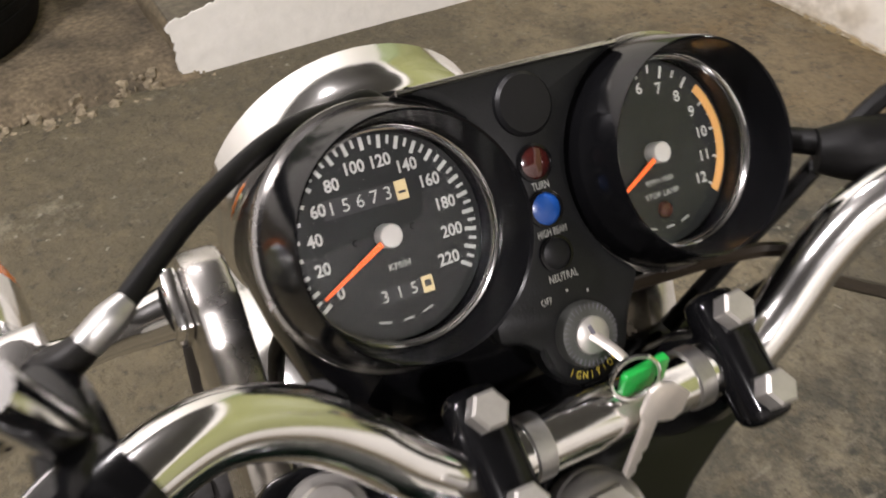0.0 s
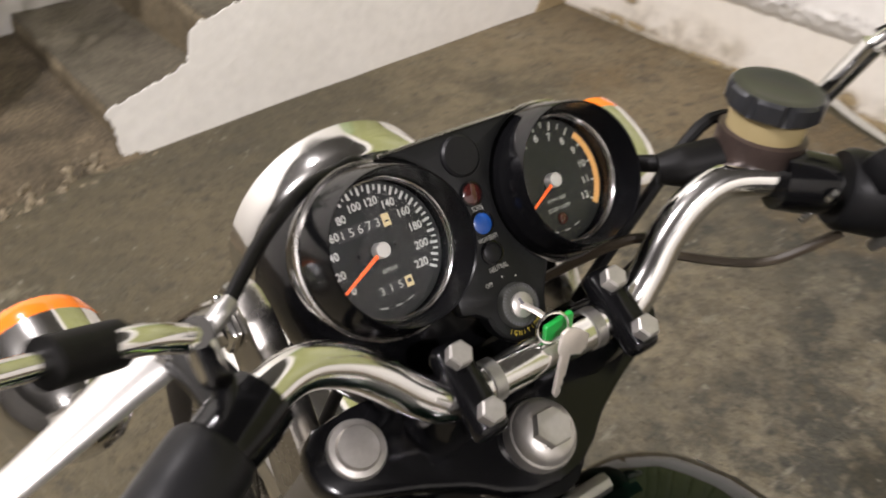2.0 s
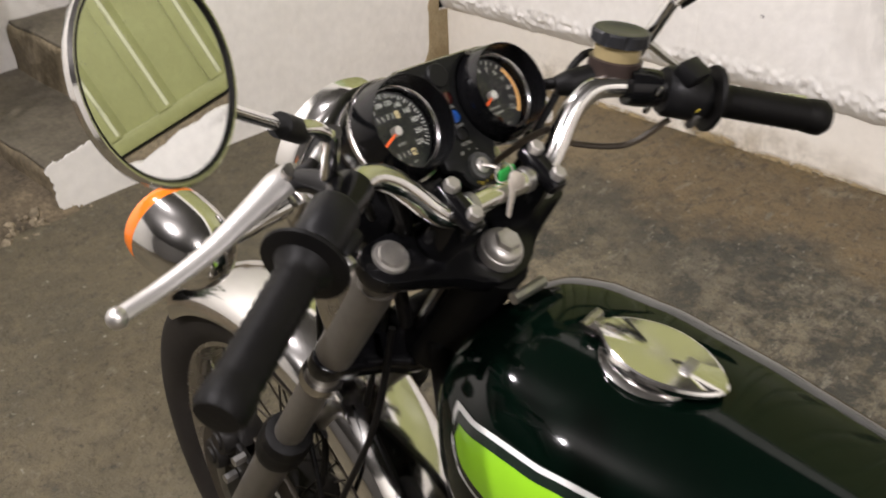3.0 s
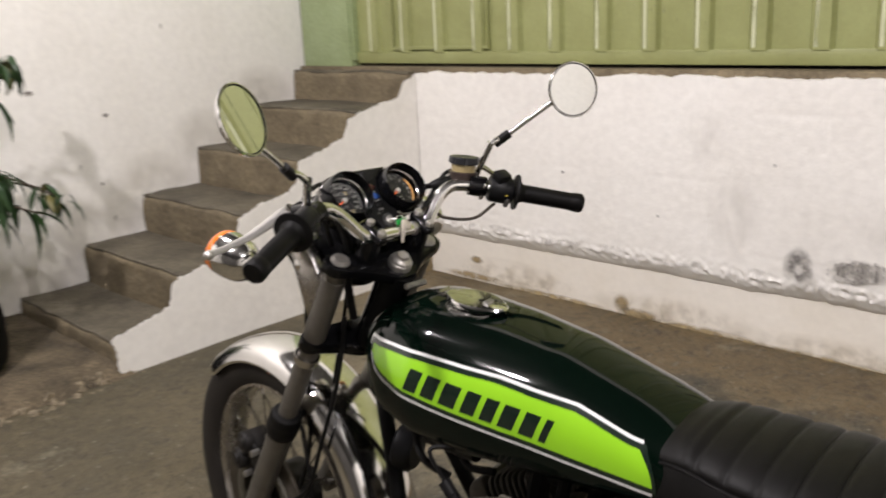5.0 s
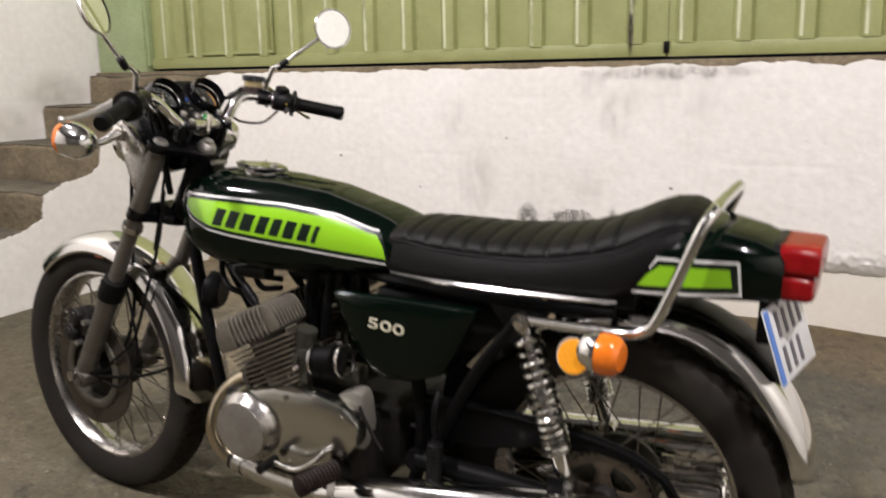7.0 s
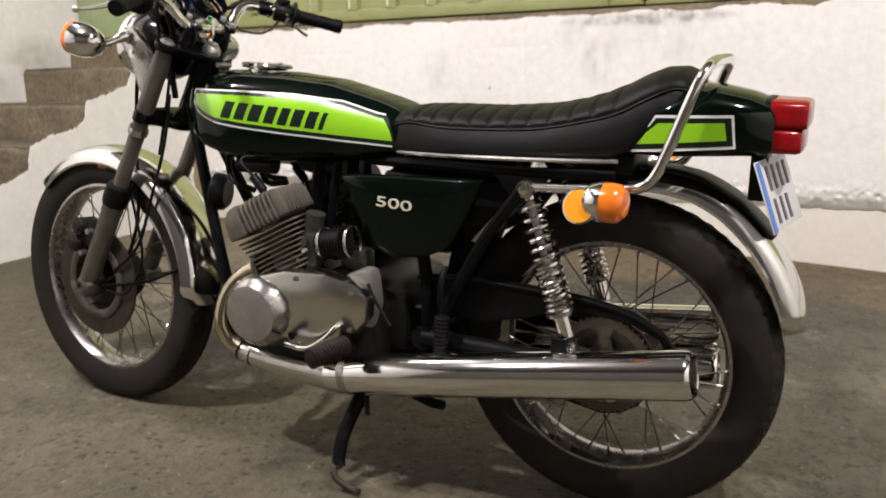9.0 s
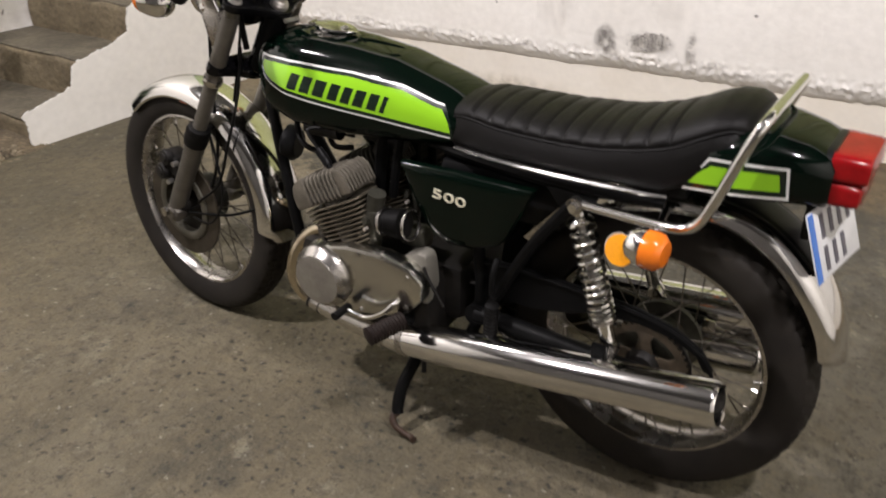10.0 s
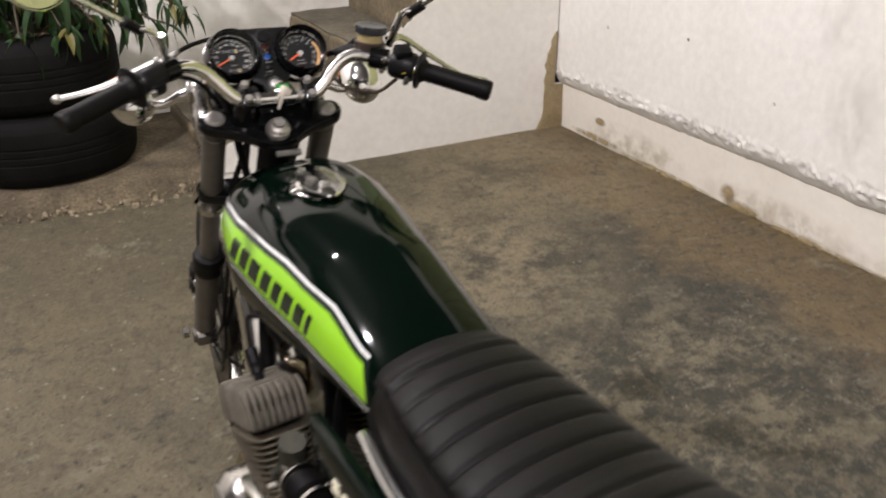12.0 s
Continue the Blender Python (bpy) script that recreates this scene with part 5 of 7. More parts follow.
# ---- suspension and drive ----
for side in (-1, 1):
    top, bot = Vector((side * 0.134, 0.233, 0.678)), Vector((side * 0.130, 0.136, 0.372))
    d = (top - bot).normalized()
    L = (top - bot).length
    shock = part("shock_absorber", rod(bot + d * 0.022, bot + d * 0.14, 0.0175, 18), CHROME, bike, "chromed rear shock absorber with open spring")
    part("damper_rod", rod(bot + d * 0.1, top - d * 0.02, 0.009, 10), STEEL, shock)
    m = at(bot, d)
    turns = 13
    pts = [(0.0245 * math.cos(2 * math.pi * turns * k / 220), 0.0245 * math.sin(2 * math.pi * turns * k / 220), 0.075 + (L - 0.112) * (k / 220) ** 1.32) for k in range(221)]
    part("spring", sweep(pts, 0.0046, 7, smooth=False), ALLOY_POLISHED, shock, "chrome coil spring", m)
    part("top_collar", lathe([(0.010, L - 0.036), (0.026, L - 0.036), (0.027, L - 0.032), (0.018, L - 0.026), (0.012, L - 0.022), (0.012, L - 0.012)], 24), CHROME, shock, xf=m)
    part("spring_seat", lathe([(0.015, 0.066), (0.028, 0.066), (0.029, 0.073), (0.017, 0.076)], 24), CHROME_DULL, shock, xf=m)
    for p, r in ((top, 0.017), (bot, 0.016)):
        part("eye", lathe([(0, -0.015), (r, -0.015), (r + 0.001, -0.012), (r + 0.001, 0.012), (r, 0.015), (0, 0.015)], 20), CHROME_DULL, shock, xf=at(p, (1, 0, 0)))
        part("bolt", lathe([(0, -0.007), (0.010, -0.007), (0.010, 0.004), (0, 0.006)], 6), CHROME, shock, xf=at(p + Vector((side * 0.02, 0, 0)), (side, 0, 0)))

swing = part("swingarm", sweep([(-0.118, 0.46, 0.335), (-0.122, 0.25, 0.334), (-0.122, 0.02, 0.328)], 0.021, 12), FRAME_BLACK, bike, "black steel swingarm")
part("arm", sweep([(0.118, 0.46, 0.335), (0.122, 0.25, 0.334), (0.122, 0.02, 0.328)], 0.021, 12), FRAME_BLACK, swing)
part("pivot", rod((-0.13, 0.46, 0.335), (0.13, 0.46, 0.335), 0.026, 16), FRAME_BLACK, swing)
for side in (-1, 1):
    part("adjuster", join(box(0.012, 0.075, 0.034, 0.004, (side * 0.124, 0.030, 0.329)), rod((side * 0.124, 0.000, 0.329), (side * 0.124, -0.050, 0.328), 0.005, 8)), CHROME_DULL, swing)
part("axle_plate", box(0.006, 0.10, 0.022, 0.002, (-0.135, 0.005, 0.350)), CHROME_DULL, swing)
chain_pts = []
cf, cr, rf, rr_ = Vector((0, 0.555, 0.345)), Vector((0, 0.079, 0.329)), 0.036, 0.099
for k in range(9):
    a = math.pi / 2 - math.pi * k / 8
    chain_pts.append((-0.082, cf.y + rf * math.cos(a), cf.z + rf * math.sin(a)))
for k in range(9):
    a = -math.pi / 2 - math.pi * k / 8
    chain_pts.append((-0.082, cr.y + rr_ * math.cos(a), cr.z + rr_ * math.sin(a)))
chain_pts.append(chain_pts[0])
part("chain", sweep(chain_pts, 0.0065, 6, smooth=False), GREASY, bike, "greasy drive chain")
YZ_LEFT = Matrix(((0, 0, 1, -0.104), (1, 0, 0, 0), (0, 1, 0, 0), (0, 0, 0, 1)))
lower = [(-0.062, 0.368), (-0.048, 0.372), (-0.030, 0.402), (0.020, 0.424), (0.100, 0.434), (0.180, 0.430), (0.240, 0.405), (0.330, 0.385), (0.470, 0.380)]
upper = [(0.480, 0.470), (0.350, 0.480), (0.200, 0.476), (0.100, 0.468), (0.020, 0.451), (-0.040, 0.418), (-0.068, 0.378)]
cg = part("chain_guard", slab(lower + upper, 0.010, 0.003), FRAME_BLACK, bike, "black pressed-steel chain guard", YZ_LEFT)
part("guard_rib", sweep([(-0.107, y, z - 0.008) for y, z in upper], 0.0045, 8), FRAME_BLACK, cg)
part("torque_stay", sweep([(-0.13, 0.40, 0.322), (-0.14, 0.27, 0.270), (-0.145, 0.14, 0.25)], 0.0045, 6), CHROME_DULL, swing)

# ---- engine: three leaning cylinders in a row ----
eng = part("engine", box(0.37, 0.38, 0.19, 0.03, (0, 0.735, 0.335)), GREASY, bike, "air-cooled triple engine with weathered fins")
part("gearbox", box(0.24, 0.16, 0.15, 0.03, (0.0, 0.58, 0.36)), GREASY, eng)
CYL_TILT = -27.5
FIN_BARREL = material("oily_brown_fin_alloy", (0.150, 0.130, 0.095), 0.5, 0.6, var=0.45, scale=24, bump=0.0005, bump_scale=250)


def cyl(x):
    """One finned cylinder with its head; its z axis is the bore."""
    m = Matrix.Translation((x, 0.748, 0.447)) @ pose(0, 0, 0, CYL_TILT, 0, 0) @ Matrix.Diagonal((0.91, 0.83, 0.97, 1))
    # heads beyond the left one get the darker alloy, their shade in its colour
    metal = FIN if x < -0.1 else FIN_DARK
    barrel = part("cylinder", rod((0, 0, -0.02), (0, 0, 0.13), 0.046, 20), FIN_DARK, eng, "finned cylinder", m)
    for k in range(11):
        grow = 0.58 + 0.42 * (k / 10) ** 0.8
        o = []
        for q in range(36):
            a = 2 * math.pi * q / 36
            c, sn = math.cos(a), math.sin(a)
            d = (abs(c) ** 5 + abs(sn) ** 5) ** -0.2
            o.append((0.0560 * c * d * (0.80 + 0.20 * k / 10), 0.002 + 0.108 * grow * sn * d))
        part("fin", slab(o, 0.0040, 0.0012), FIN_BARREL, barrel, xf=m @ Matrix.Translation((0, 0, 0.002 + 0.0111 * k)))
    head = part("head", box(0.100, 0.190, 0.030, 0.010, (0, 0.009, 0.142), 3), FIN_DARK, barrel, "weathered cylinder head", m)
    # plain cast front of the head, sloping back at its upper edge
    nose = [(0.113, 0.127), (0.116, 0.136), (0.112, 0.165), (0.100, 0.186), (0.082, 0.196), (0.054, 0.199), (0.054, 0.127)]
    bm = slab(nose, 0.108, 0.006)
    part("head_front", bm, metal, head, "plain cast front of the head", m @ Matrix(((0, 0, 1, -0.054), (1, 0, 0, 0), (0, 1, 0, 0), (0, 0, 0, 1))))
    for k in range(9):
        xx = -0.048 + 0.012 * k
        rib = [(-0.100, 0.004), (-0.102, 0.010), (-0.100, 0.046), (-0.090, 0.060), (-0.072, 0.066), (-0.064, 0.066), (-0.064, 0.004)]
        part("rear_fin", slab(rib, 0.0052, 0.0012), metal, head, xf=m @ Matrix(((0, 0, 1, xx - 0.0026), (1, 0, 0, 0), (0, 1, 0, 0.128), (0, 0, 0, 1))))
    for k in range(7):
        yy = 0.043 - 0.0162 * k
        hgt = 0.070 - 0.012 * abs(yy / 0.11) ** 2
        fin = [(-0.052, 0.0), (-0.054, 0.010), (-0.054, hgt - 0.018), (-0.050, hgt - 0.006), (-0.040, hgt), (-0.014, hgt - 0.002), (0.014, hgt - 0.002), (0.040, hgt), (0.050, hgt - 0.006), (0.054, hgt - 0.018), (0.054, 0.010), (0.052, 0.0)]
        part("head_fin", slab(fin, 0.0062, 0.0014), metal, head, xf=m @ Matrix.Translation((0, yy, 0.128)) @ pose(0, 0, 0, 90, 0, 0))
    part("spark_plug", join(rod((0, -0.01, 0.16), (0, -0.01, 0.225), 0.009, 10), rod((0, -0.01, 0.205), (0, 0.002, 0.245), 0.012, 10)), BLACK_PLASTIC, barrel, xf=m)
    part("plug_lead", sweep([m @ Vector((0, 0.0, 0.24)), (x * 0.9, 0.90, 0.690), (x * 0.7, 0.84, 0.695), (x * 0.55, 0.78, 0.69)], 0.004, 6), RUBBER, barrel)
    # inlet: stub, carburettor and rubber elbow with its clamps
    carb = part("carburettor", join(rod((x, 0.775, 0.500), (x, 0.715, 0.520), 0.025, 16), box(0.046, 0.052, 0.075, 0.008, (x, 0.712, 0.515)), rod((x, 0.707, 0.545), (x, 0.697, 0.590), 0.021, 16),
                                    rod((x, 0.714, 0.480), (x, 0.714, 0.455), 0.020, 14), rod((x - 0.020, 0.712, 0.530), (x - 0.034, 0.712, 0.532), 0.010, 10)), CARB, eng, "dull grey carburettor")
    part("elbow", lathe([(0.026, 0), (0.030, 0.004), (0.030, 0.024)] + [((0.0315 if k % 2 else 0.0280) + 0.0003 * k, 0.026 + 0.0036 * k) for k in range(12)] + [(0.024, 0.070)], 24), RUBBER, carb, xf=at((x, 0.690, 0.524), (0, -1, 0.14)))
    for cy_, cz_ in ((0.680, 0.5255), (0.612, 0.535)):
        part("clamp", lathe([(0.0335, 0), (0.0350, 0.001), (0.0350, 0.006), (0.0335, 0.007)], 24, True), CHROME_DULL, carb, xf=at((x, cy_, cz_), (0, -1, 0.14)))
    part("screw", rod((x - 0.03, 0.705, 0.515), (x - 0.042, 0.705, 0.515), 0.004, 8), BRASS, carb)
    part("float_bolt", rod((x - 0.018, 0.722, 0.490), (x - 0.034, 0.724, 0.490), 0.006, 6), STEEL, carb)


for x in (-0.160, 0.0, 0.160):
    cyl(x)
for side in (-1, 1):
    # coils added as black bodies to darken the space under the tank
    coil = part("added_coil", rod((side * 0.048, 0.700, 0.668), (side * 0.048, 0.800, 0.682), 0.024, 16), BLACK_PLASTIC, eng, "black coil added to darken the space under the tank")
    part("coil_strap", box(0.060, 0.014, 0.056, 0.004, (side * 0.048, 0.750, 0.676)), FRAME_BLACK, coil)
    part("head_stay", sweep([(side * 0.060, 0.700, 0.70), (side * 0.074, 0.706, 0.62), (side * 0.080, 0.712, 0.545)], 0.011, 8), FRAME_BLACK, eng)
    part("coil_bracket", sweep([(side * 0.064, 0.742, 0.69), (side * 0.066, 0.752, 0.62), (side * 0.066, 0.758, 0.53)], 0.017, 8), FRAME_BLACK, eng, "black bracket post beside the carburettors")

# left engine covers
OUT_L = Matrix(((0, 0, -1, 0), (-1, 0, 0, 0), (0, 1, 0, 0), (0, 0, 0, 1)))  # z out to the left, x back, y up
case = part("left_case", slab([(-0.90, 0.33), (-0.885, 0.40), (-0.84, 0.448), (-0.77, 0.468), (-0.67, 0.474), (-0.60, 0.462), (-0.562, 0.43), (-0.566, 0.385), (-0.60, 0.345), (-0.66, 0.315), (-0.74, 0.295), (-0.84, 0.286), (-0.885, 0.30)], 0.045, 0.012),
            ALLOY_POLISHED, eng, "polished left engine case", Matrix.Translation((-0.178, -0.024, 0.004)) @ OUT_L)
GEN = at((-0.232, 0.815, 0.372), (-1, 0, 0))
dome = part("generator_cover", lathe([(0.079, -0.050), (0.079, -0.008), (0.0775, -0.001), (0.072, 0.006), (0.0640, 0.0165), (0.0625, 0.0180), (0.0600, 0.0182), (0.0, 0.0182)], 64), CHROME_DULL, eng, "round polished generator cover", GEN)
part("cover_face", lathe([(0.0612, 0.0178), (0.0606, 0.0190), (0.0585, 0.0194), (0.0, 0.0196)], 56), material("brushed_cover_face", (0.40, 0.385, 0.355), 0.42, 0.85, color2=(0.30, 0.285, 0.26), scale=22, rough_var=0.15, bump=0.0002, bump_scale=500), dome, "flat matt face of the cover", GEN)
for y, z in ((0.735, 0.455), (0.60, 0.44), (0.605, 0.358), (0.735, 0.306)):
    part("case_screw", lathe([(0, 0), (0.0055, 0), (0.0055, 0.003), (0, 0.004)], 12), CHROME_DULL, case, xf=at((-0.2235, y - 0.024, z + 0.004), (-1, 0, 0)))
part("sprocket_cover", slab([(-0.60, 0.36), (-0.618, 0.425), (-0.622, 0.455), (-0.608, 0.472), (-0.575, 0.486), (-0.555, 0.484), (-0.548, 0.462), (-0.543, 0.41), (-0.550, 0.36)], 0.045, 0.008), material("pale_cast_cover", (0.24, 0.228, 0.195), 0.5, 0.5, var=0.2, scale=20, bump=0.0004, bump_scale=300), eng, "pale grey sprocket cover", Matrix.Translation((-0.140, 0, 0)) @ OUT_L)
part("oil_pump", box(0.04, 0.07, 0.05, 0.01, (-0.12, 0.62, 0.49)), CARB, eng)
part("right_case", lathe([(0, 0), (0.095, 0), (0.098, 0.02), (0.088, 0.045), (0, 0.05)], 40), ALLOY_POLISHED, eng, "polished right engine case", at((0.16, 0.70, 0.37), (1, 0, 0)))

# gear lever, pegs, stands
PEG = material("dusty_peg_rubber", (0.020, 0.014, 0.012), 0.6, 0.0, spec=0.2, var=0.4, scale=40)
lev = part("gear_lever", sweep([(-0.205, 0.60, 0.375), (-0.235, 0.605, 0.372), (-0.245, 0.63, 0.345), (-0.245, 0.68, 0.315), (-0.245, 0.735, 0.318)], 0.0058, 10), CHROME, bike, "chromed gear lever")
part("toe_rubber", rod((-0.232, 0.738, 0.318), (-0.285, 0.738, 0.318), 0.010, 12), RUBBER, lev)
part("link_rod", sweep([(-0.19, 0.555, 0.46), (-0.19, 0.54, 0.43), (-0.188, 0.505, 0.375)], 0.004, 6), GREASY, lev)
part("shaft_boss", rod((-0.19, 0.598, 0.375), (-0.222, 0.598, 0.375), 0.012, 12), CHROME_DULL, lev)
for side in (-1, 1):
    peg = part("footpeg", sweep([(side * 0.13, 0.60, 0.275), (side * 0.17, 0.598, 0.290), (side * 0.205, 0.590, 0.324), (side * 0.238, 0.587, 0.333)], 0.010, 8), FRAME_BLACK, bike, "brownish black rubber footpeg")
    secs = []
    for k in range(25):
        r = 0.0185 if k % 2 else 0.0160
        secs.append((r if 0 < k < 24 else 0.010, 0.0 + 0.0042 * k))
    part("peg_rubber", lathe(secs, 16), PEG, peg, xf=at((side * 0.228, 0.585, 0.334), (side, 0.40, -0.10)) @ Matrix.Diagonal((1.2, 1.2, 0.95, 1)))
    pp = part("passenger_peg", sweep([(side * 0.130, 0.405, 0.50), (side * 0.150, 0.405, 0.47), (side * 0.152, 0.405, 0.42)], 0.007, 8), FRAME_BLACK, bike, "folded black passenger peg")
    secs = [((0.0165 if k % 2 else 0.0145) if 0 < k < 20 else 0.008, 0.0045 * k) for k in range(21)]
    part("peg_rubber", lathe(secs, 14), RUBBER, pp, xf=at((side * 0.158, 0.400, 0.385), (0, 0.05, -1)) @ Matrix.Translation((0, 0, -0.02)))
stand = part("side_stand", sweep([(-0.115, 0.600, 0.210), (-0.150, 0.610, 0.165), (-0.190, 0.622, 0.105), (-0.214, 0.620, 0.060), (-0.222, 0.614, 0.046)], [0.016, 0.0155, 0.015, 0.014], 10), FRAME_BLACK, bike, "black steel side stand, down")
part("foot", sweep([(-0.218, 0.616, 0.050), (-0.232, 0.622, 0.042), (-0.240, 0.612, 0.026), (-0.238, 0.590, 0.012), (-0.236, 0.570, 0.006), (-0.242, 0.556, 0.007)], [0.010, 0.0085, 0.0075, 0.0075, 0.0085], 10), material("rusty_brown_stand", (0.030, 0.018, 0.012), 0.55, color2=(0.055, 0.030, 0.018), scale=60), stand, "rusty curved foot")
part("stand_bracket", box(0.03, 0.07, 0.05, 0.006, (-0.118, 0.615, 0.215)), FRAME_BLACK, stand)
part("stand_spring", sweep([(-0.128, 0.60, 0.21), (-0.165, 0.575, 0.15)], 0.006, 8, smooth=False), GREASY, stand)
cst = part("centre_stand", sweep([(-0.10, 0.52, 0.205), (-0.112, 0.48, 0.195), (-0.122, 0.44, 0.190), (-0.128, 0.41, 0.192)], 0.011, 8), FRAME_BLACK, bike, "black centre stand, folded up")
part("stand_leg", sweep([(0.10, 0.52, 0.205), (0.112, 0.48, 0.195), (0.122, 0.44, 0.190), (0.128, 0.41, 0.192)], 0.011, 8), FRAME_BLACK, cst)
part("stand_bar", rod((-0.105, 0.49, 0.195), (0.105, 0.49, 0.195), 0.011, 10), FRAME_BLACK, cst)


PIPE = material("dull_pipe_chrome", (0.62, 0.60, 0.56), 0.2, 1.0, var=0.2, scale=12, rough_var=0.15)


def exhaust(x, x_port, dz, end, label):
    bend = [(x_port, 0.848, 0.452), (x_port, 0.905, 0.425), ((x_port + x) / 2, 0.945, 0.375), (x, 0.952, 0.312 + dz), (x, 0.930, 0.270 + dz), (x, 0.890, 0.2495 + dz)]
    pipe = part("exhaust", sweep(bend, 0.0205, 18, 8), BLUED, bike, label)
    part("pipe", sweep([(x, 0.905, 0.2555 + dz), (x, 0.885, 0.248 + dz), (x, 0.80, 0.238 + dz), (x, 0.70, 0.234 + dz), (x, 0.62, 0.234 + dz)], [0.0208, 0.0222, 0.027, 0.032, 0.036], 20, 6), PIPE, pipe, "dull chromed pipe widening to the silencer")
    a, b = Vector((x, 0.66, 0.234 + dz)), Vector((x * 1.10, -0.112, 0.380 + end))
    d = (b - a).normalized()
    L = (b - a).length
    part("silencer", lathe([(0.032, 0.0), (0.036, 0.003), (0.040, 0.05), (0.0440, 0.09), (0.0455, 0.13), (0.0455, L - 0.012), (0.0425, L - 0.004), (0.039, L), (0.034, L - 0.002), (0.032, L - 0.03), (0, L - 0.03)], 40), CHROME, pipe, "long chromed silencer", at(a, d))
    part("outlet", lathe([(0.014, L - 0.03), (0.0165, L - 0.03), (0.0165, L - 0.008), (0.014, L - 0.008), (0.0135, L - 0.02)], 24), CHROME_DULL, pipe, xf=at(a, d))
    part("clamp", lathe([(0.0385, 0.040), (0.0425, 0.041), (0.0425, 0.058), (0.0385, 0.059)], 32), CHROME_DULL, pipe, "steel clamp round the silencer", at(a, d))
    for yy in (0.900, 0.868):
        part("joint_ring", lathe([(0.0205, -0.002), (0.0242, -0.002), (0.0242, 0.002), (0.0205, 0.002)], 24, True), GREASY, pipe, xf=at((x, yy, 0.2525 + dz if yy > 0.88 else 0.2445 + dz), (0, -1, -0.30 if yy > 0.88 else -0.16)))
    part("flange", lathe([(0.020, -0.006), (0.033, -0.006), (0.034, 0.0), (0.033, 0.008), (0.020, 0.010)], 20), FIN_DARK, pipe, xf=at((x_port, 0.856, 0.449), (0, 0.9, -0.42)))
    part("hanger", box(0.012, 0.03, 0.05, 0.003, (x * 0.9, 0.15, 0.37 + end)), FRAME_BLACK, pipe)
    return pipe


exhaust(-0.176, -0.142, 0.0, 0.0, "chromed exhaust with a heat-tinted header")
exhaust(0.150, 0.0, -0.05, -0.115, "chromed exhaust with a heat-tinted header")
exhaust(0.175, 0.142, 0.03, -0.03, "chromed exhaust with a heat-tinted header")

# ---- front fork and clamps (in the steering's own axes: z up the steering stem) ----
for side in (-1, 1):
    x = side * 0.098
    leg = part("fork_leg", rod((x, 0.042, -0.03), (x, 0.042, -0.44), 0.0188, 24), FORK_GREY, bike, "grey oxidised telescopic fork leg", STEER)
    part("slider", lathe([(0.022, -0.735), (0.024, -0.72), (0.0250, -0.66), (0.0250, -0.50), (0.0268, -0.49), (0.0268, -0.462), (0.0195, -0.458)], 24), FORK_GREY, leg, xf=STEER @ Matrix.Translation((x, 0.042, 0)))
    part("dust_boot", lathe([(0.0200, -0.470), (0.031, -0.466), (0.033, -0.445), (0.031, -0.432), (0.033, -0.425), (0.029, -0.412), (0.019, -0.408)], 24), RUBBER, leg, "black rubber dust boot", STEER @ Matrix.Translation((x, 0.042, 0)))
    part("axle_clamp", join(box(0.050, 0.050, 0.045, 0.010, (x, 0.036, -0.724)), rod((x - side * 0.02, 0.034, -0.724), (x + side * 0.03, 0.034, -0.724), 0.017, 18)), FORK_GREY, leg, xf=STEER)
    part("fork_cap", lathe([(0.0, 0.0085), (0.0115, 0.0080), (0.0128, 0.0055), (0.0160, 0.0048), (0.0172, 0.002), (0.0172, 0.0), (0.0170, -0.012), (0, -0.012)], 28), CAP_GREY, leg, "domed dull grey fork cap", STEER @ Matrix.Translation((x, 0.042, -0.018)))
    part("band", lathe([(0.0188, -0.006), (0.0235, -0.006), (0.0245, 0.0), (0.0235, 0.010), (0.0188, 0.010)], 24), CHROME_DULL, leg, xf=STEER @ Matrix.Translation((x, 0.042, -0.255)))
    part("ear_sleeve", rod((x, 0.042, -0.055), (x, 0.042, -0.20), 0.0210, 24), FORK_GREY, leg, xf=STEER)
    ear = [(0.172, -0.048), (0.172, -0.082), (0.118, -0.108), (0.070, -0.150), (0.040, -0.165), (0.040, -0.075), (0.095, -0.045), (0.140, -0.032), (0.160, -0.035)]
    part("lamp_ear", slab(ear, 0.020, 0.005), CHROME_DULL, leg, "grey plated headlamp bracket", STEER @ Matrix(((0, 0, 1, side * 0.106 - 0.010), (1, 0, 0, 0), (0, 1, 0, 0), (0, 0, 0, 1))))
caliper = part("brake_caliper", box(0.05, 0.055, 0.095, 0.012, (-0.075, 0.115, -0.62)), GREASY, bike, "dark brake caliper ahead of the fork leg", STEER)
for dz in (-0.026, 0.026):
    cap = part("piston_cap", lathe([(0, 0.024), (0.012, 0.024), (0.0135, 0.021), (0.021, 0.020), (0.0235, 0.016), (0.0235, 0.0)], 22), GREASY, caliper, xf=STEER @ at((-0.096, 0.120, -0.615 + dz), (-1, 0.1, 0)))
    part("cap_bolt", rod((-0.100, 0.082, -0.612 + dz * 1.3), (-0.118, 0.082, -0.612 + dz * 1.3), 0.0075, 6), STEEL, caliper, xf=STEER)
part("bracket", box(0.012, 0.08, 0.05, 0.004, (-0.098, 0.082, -0.60)), GREASY, caliper, xf=STEER)
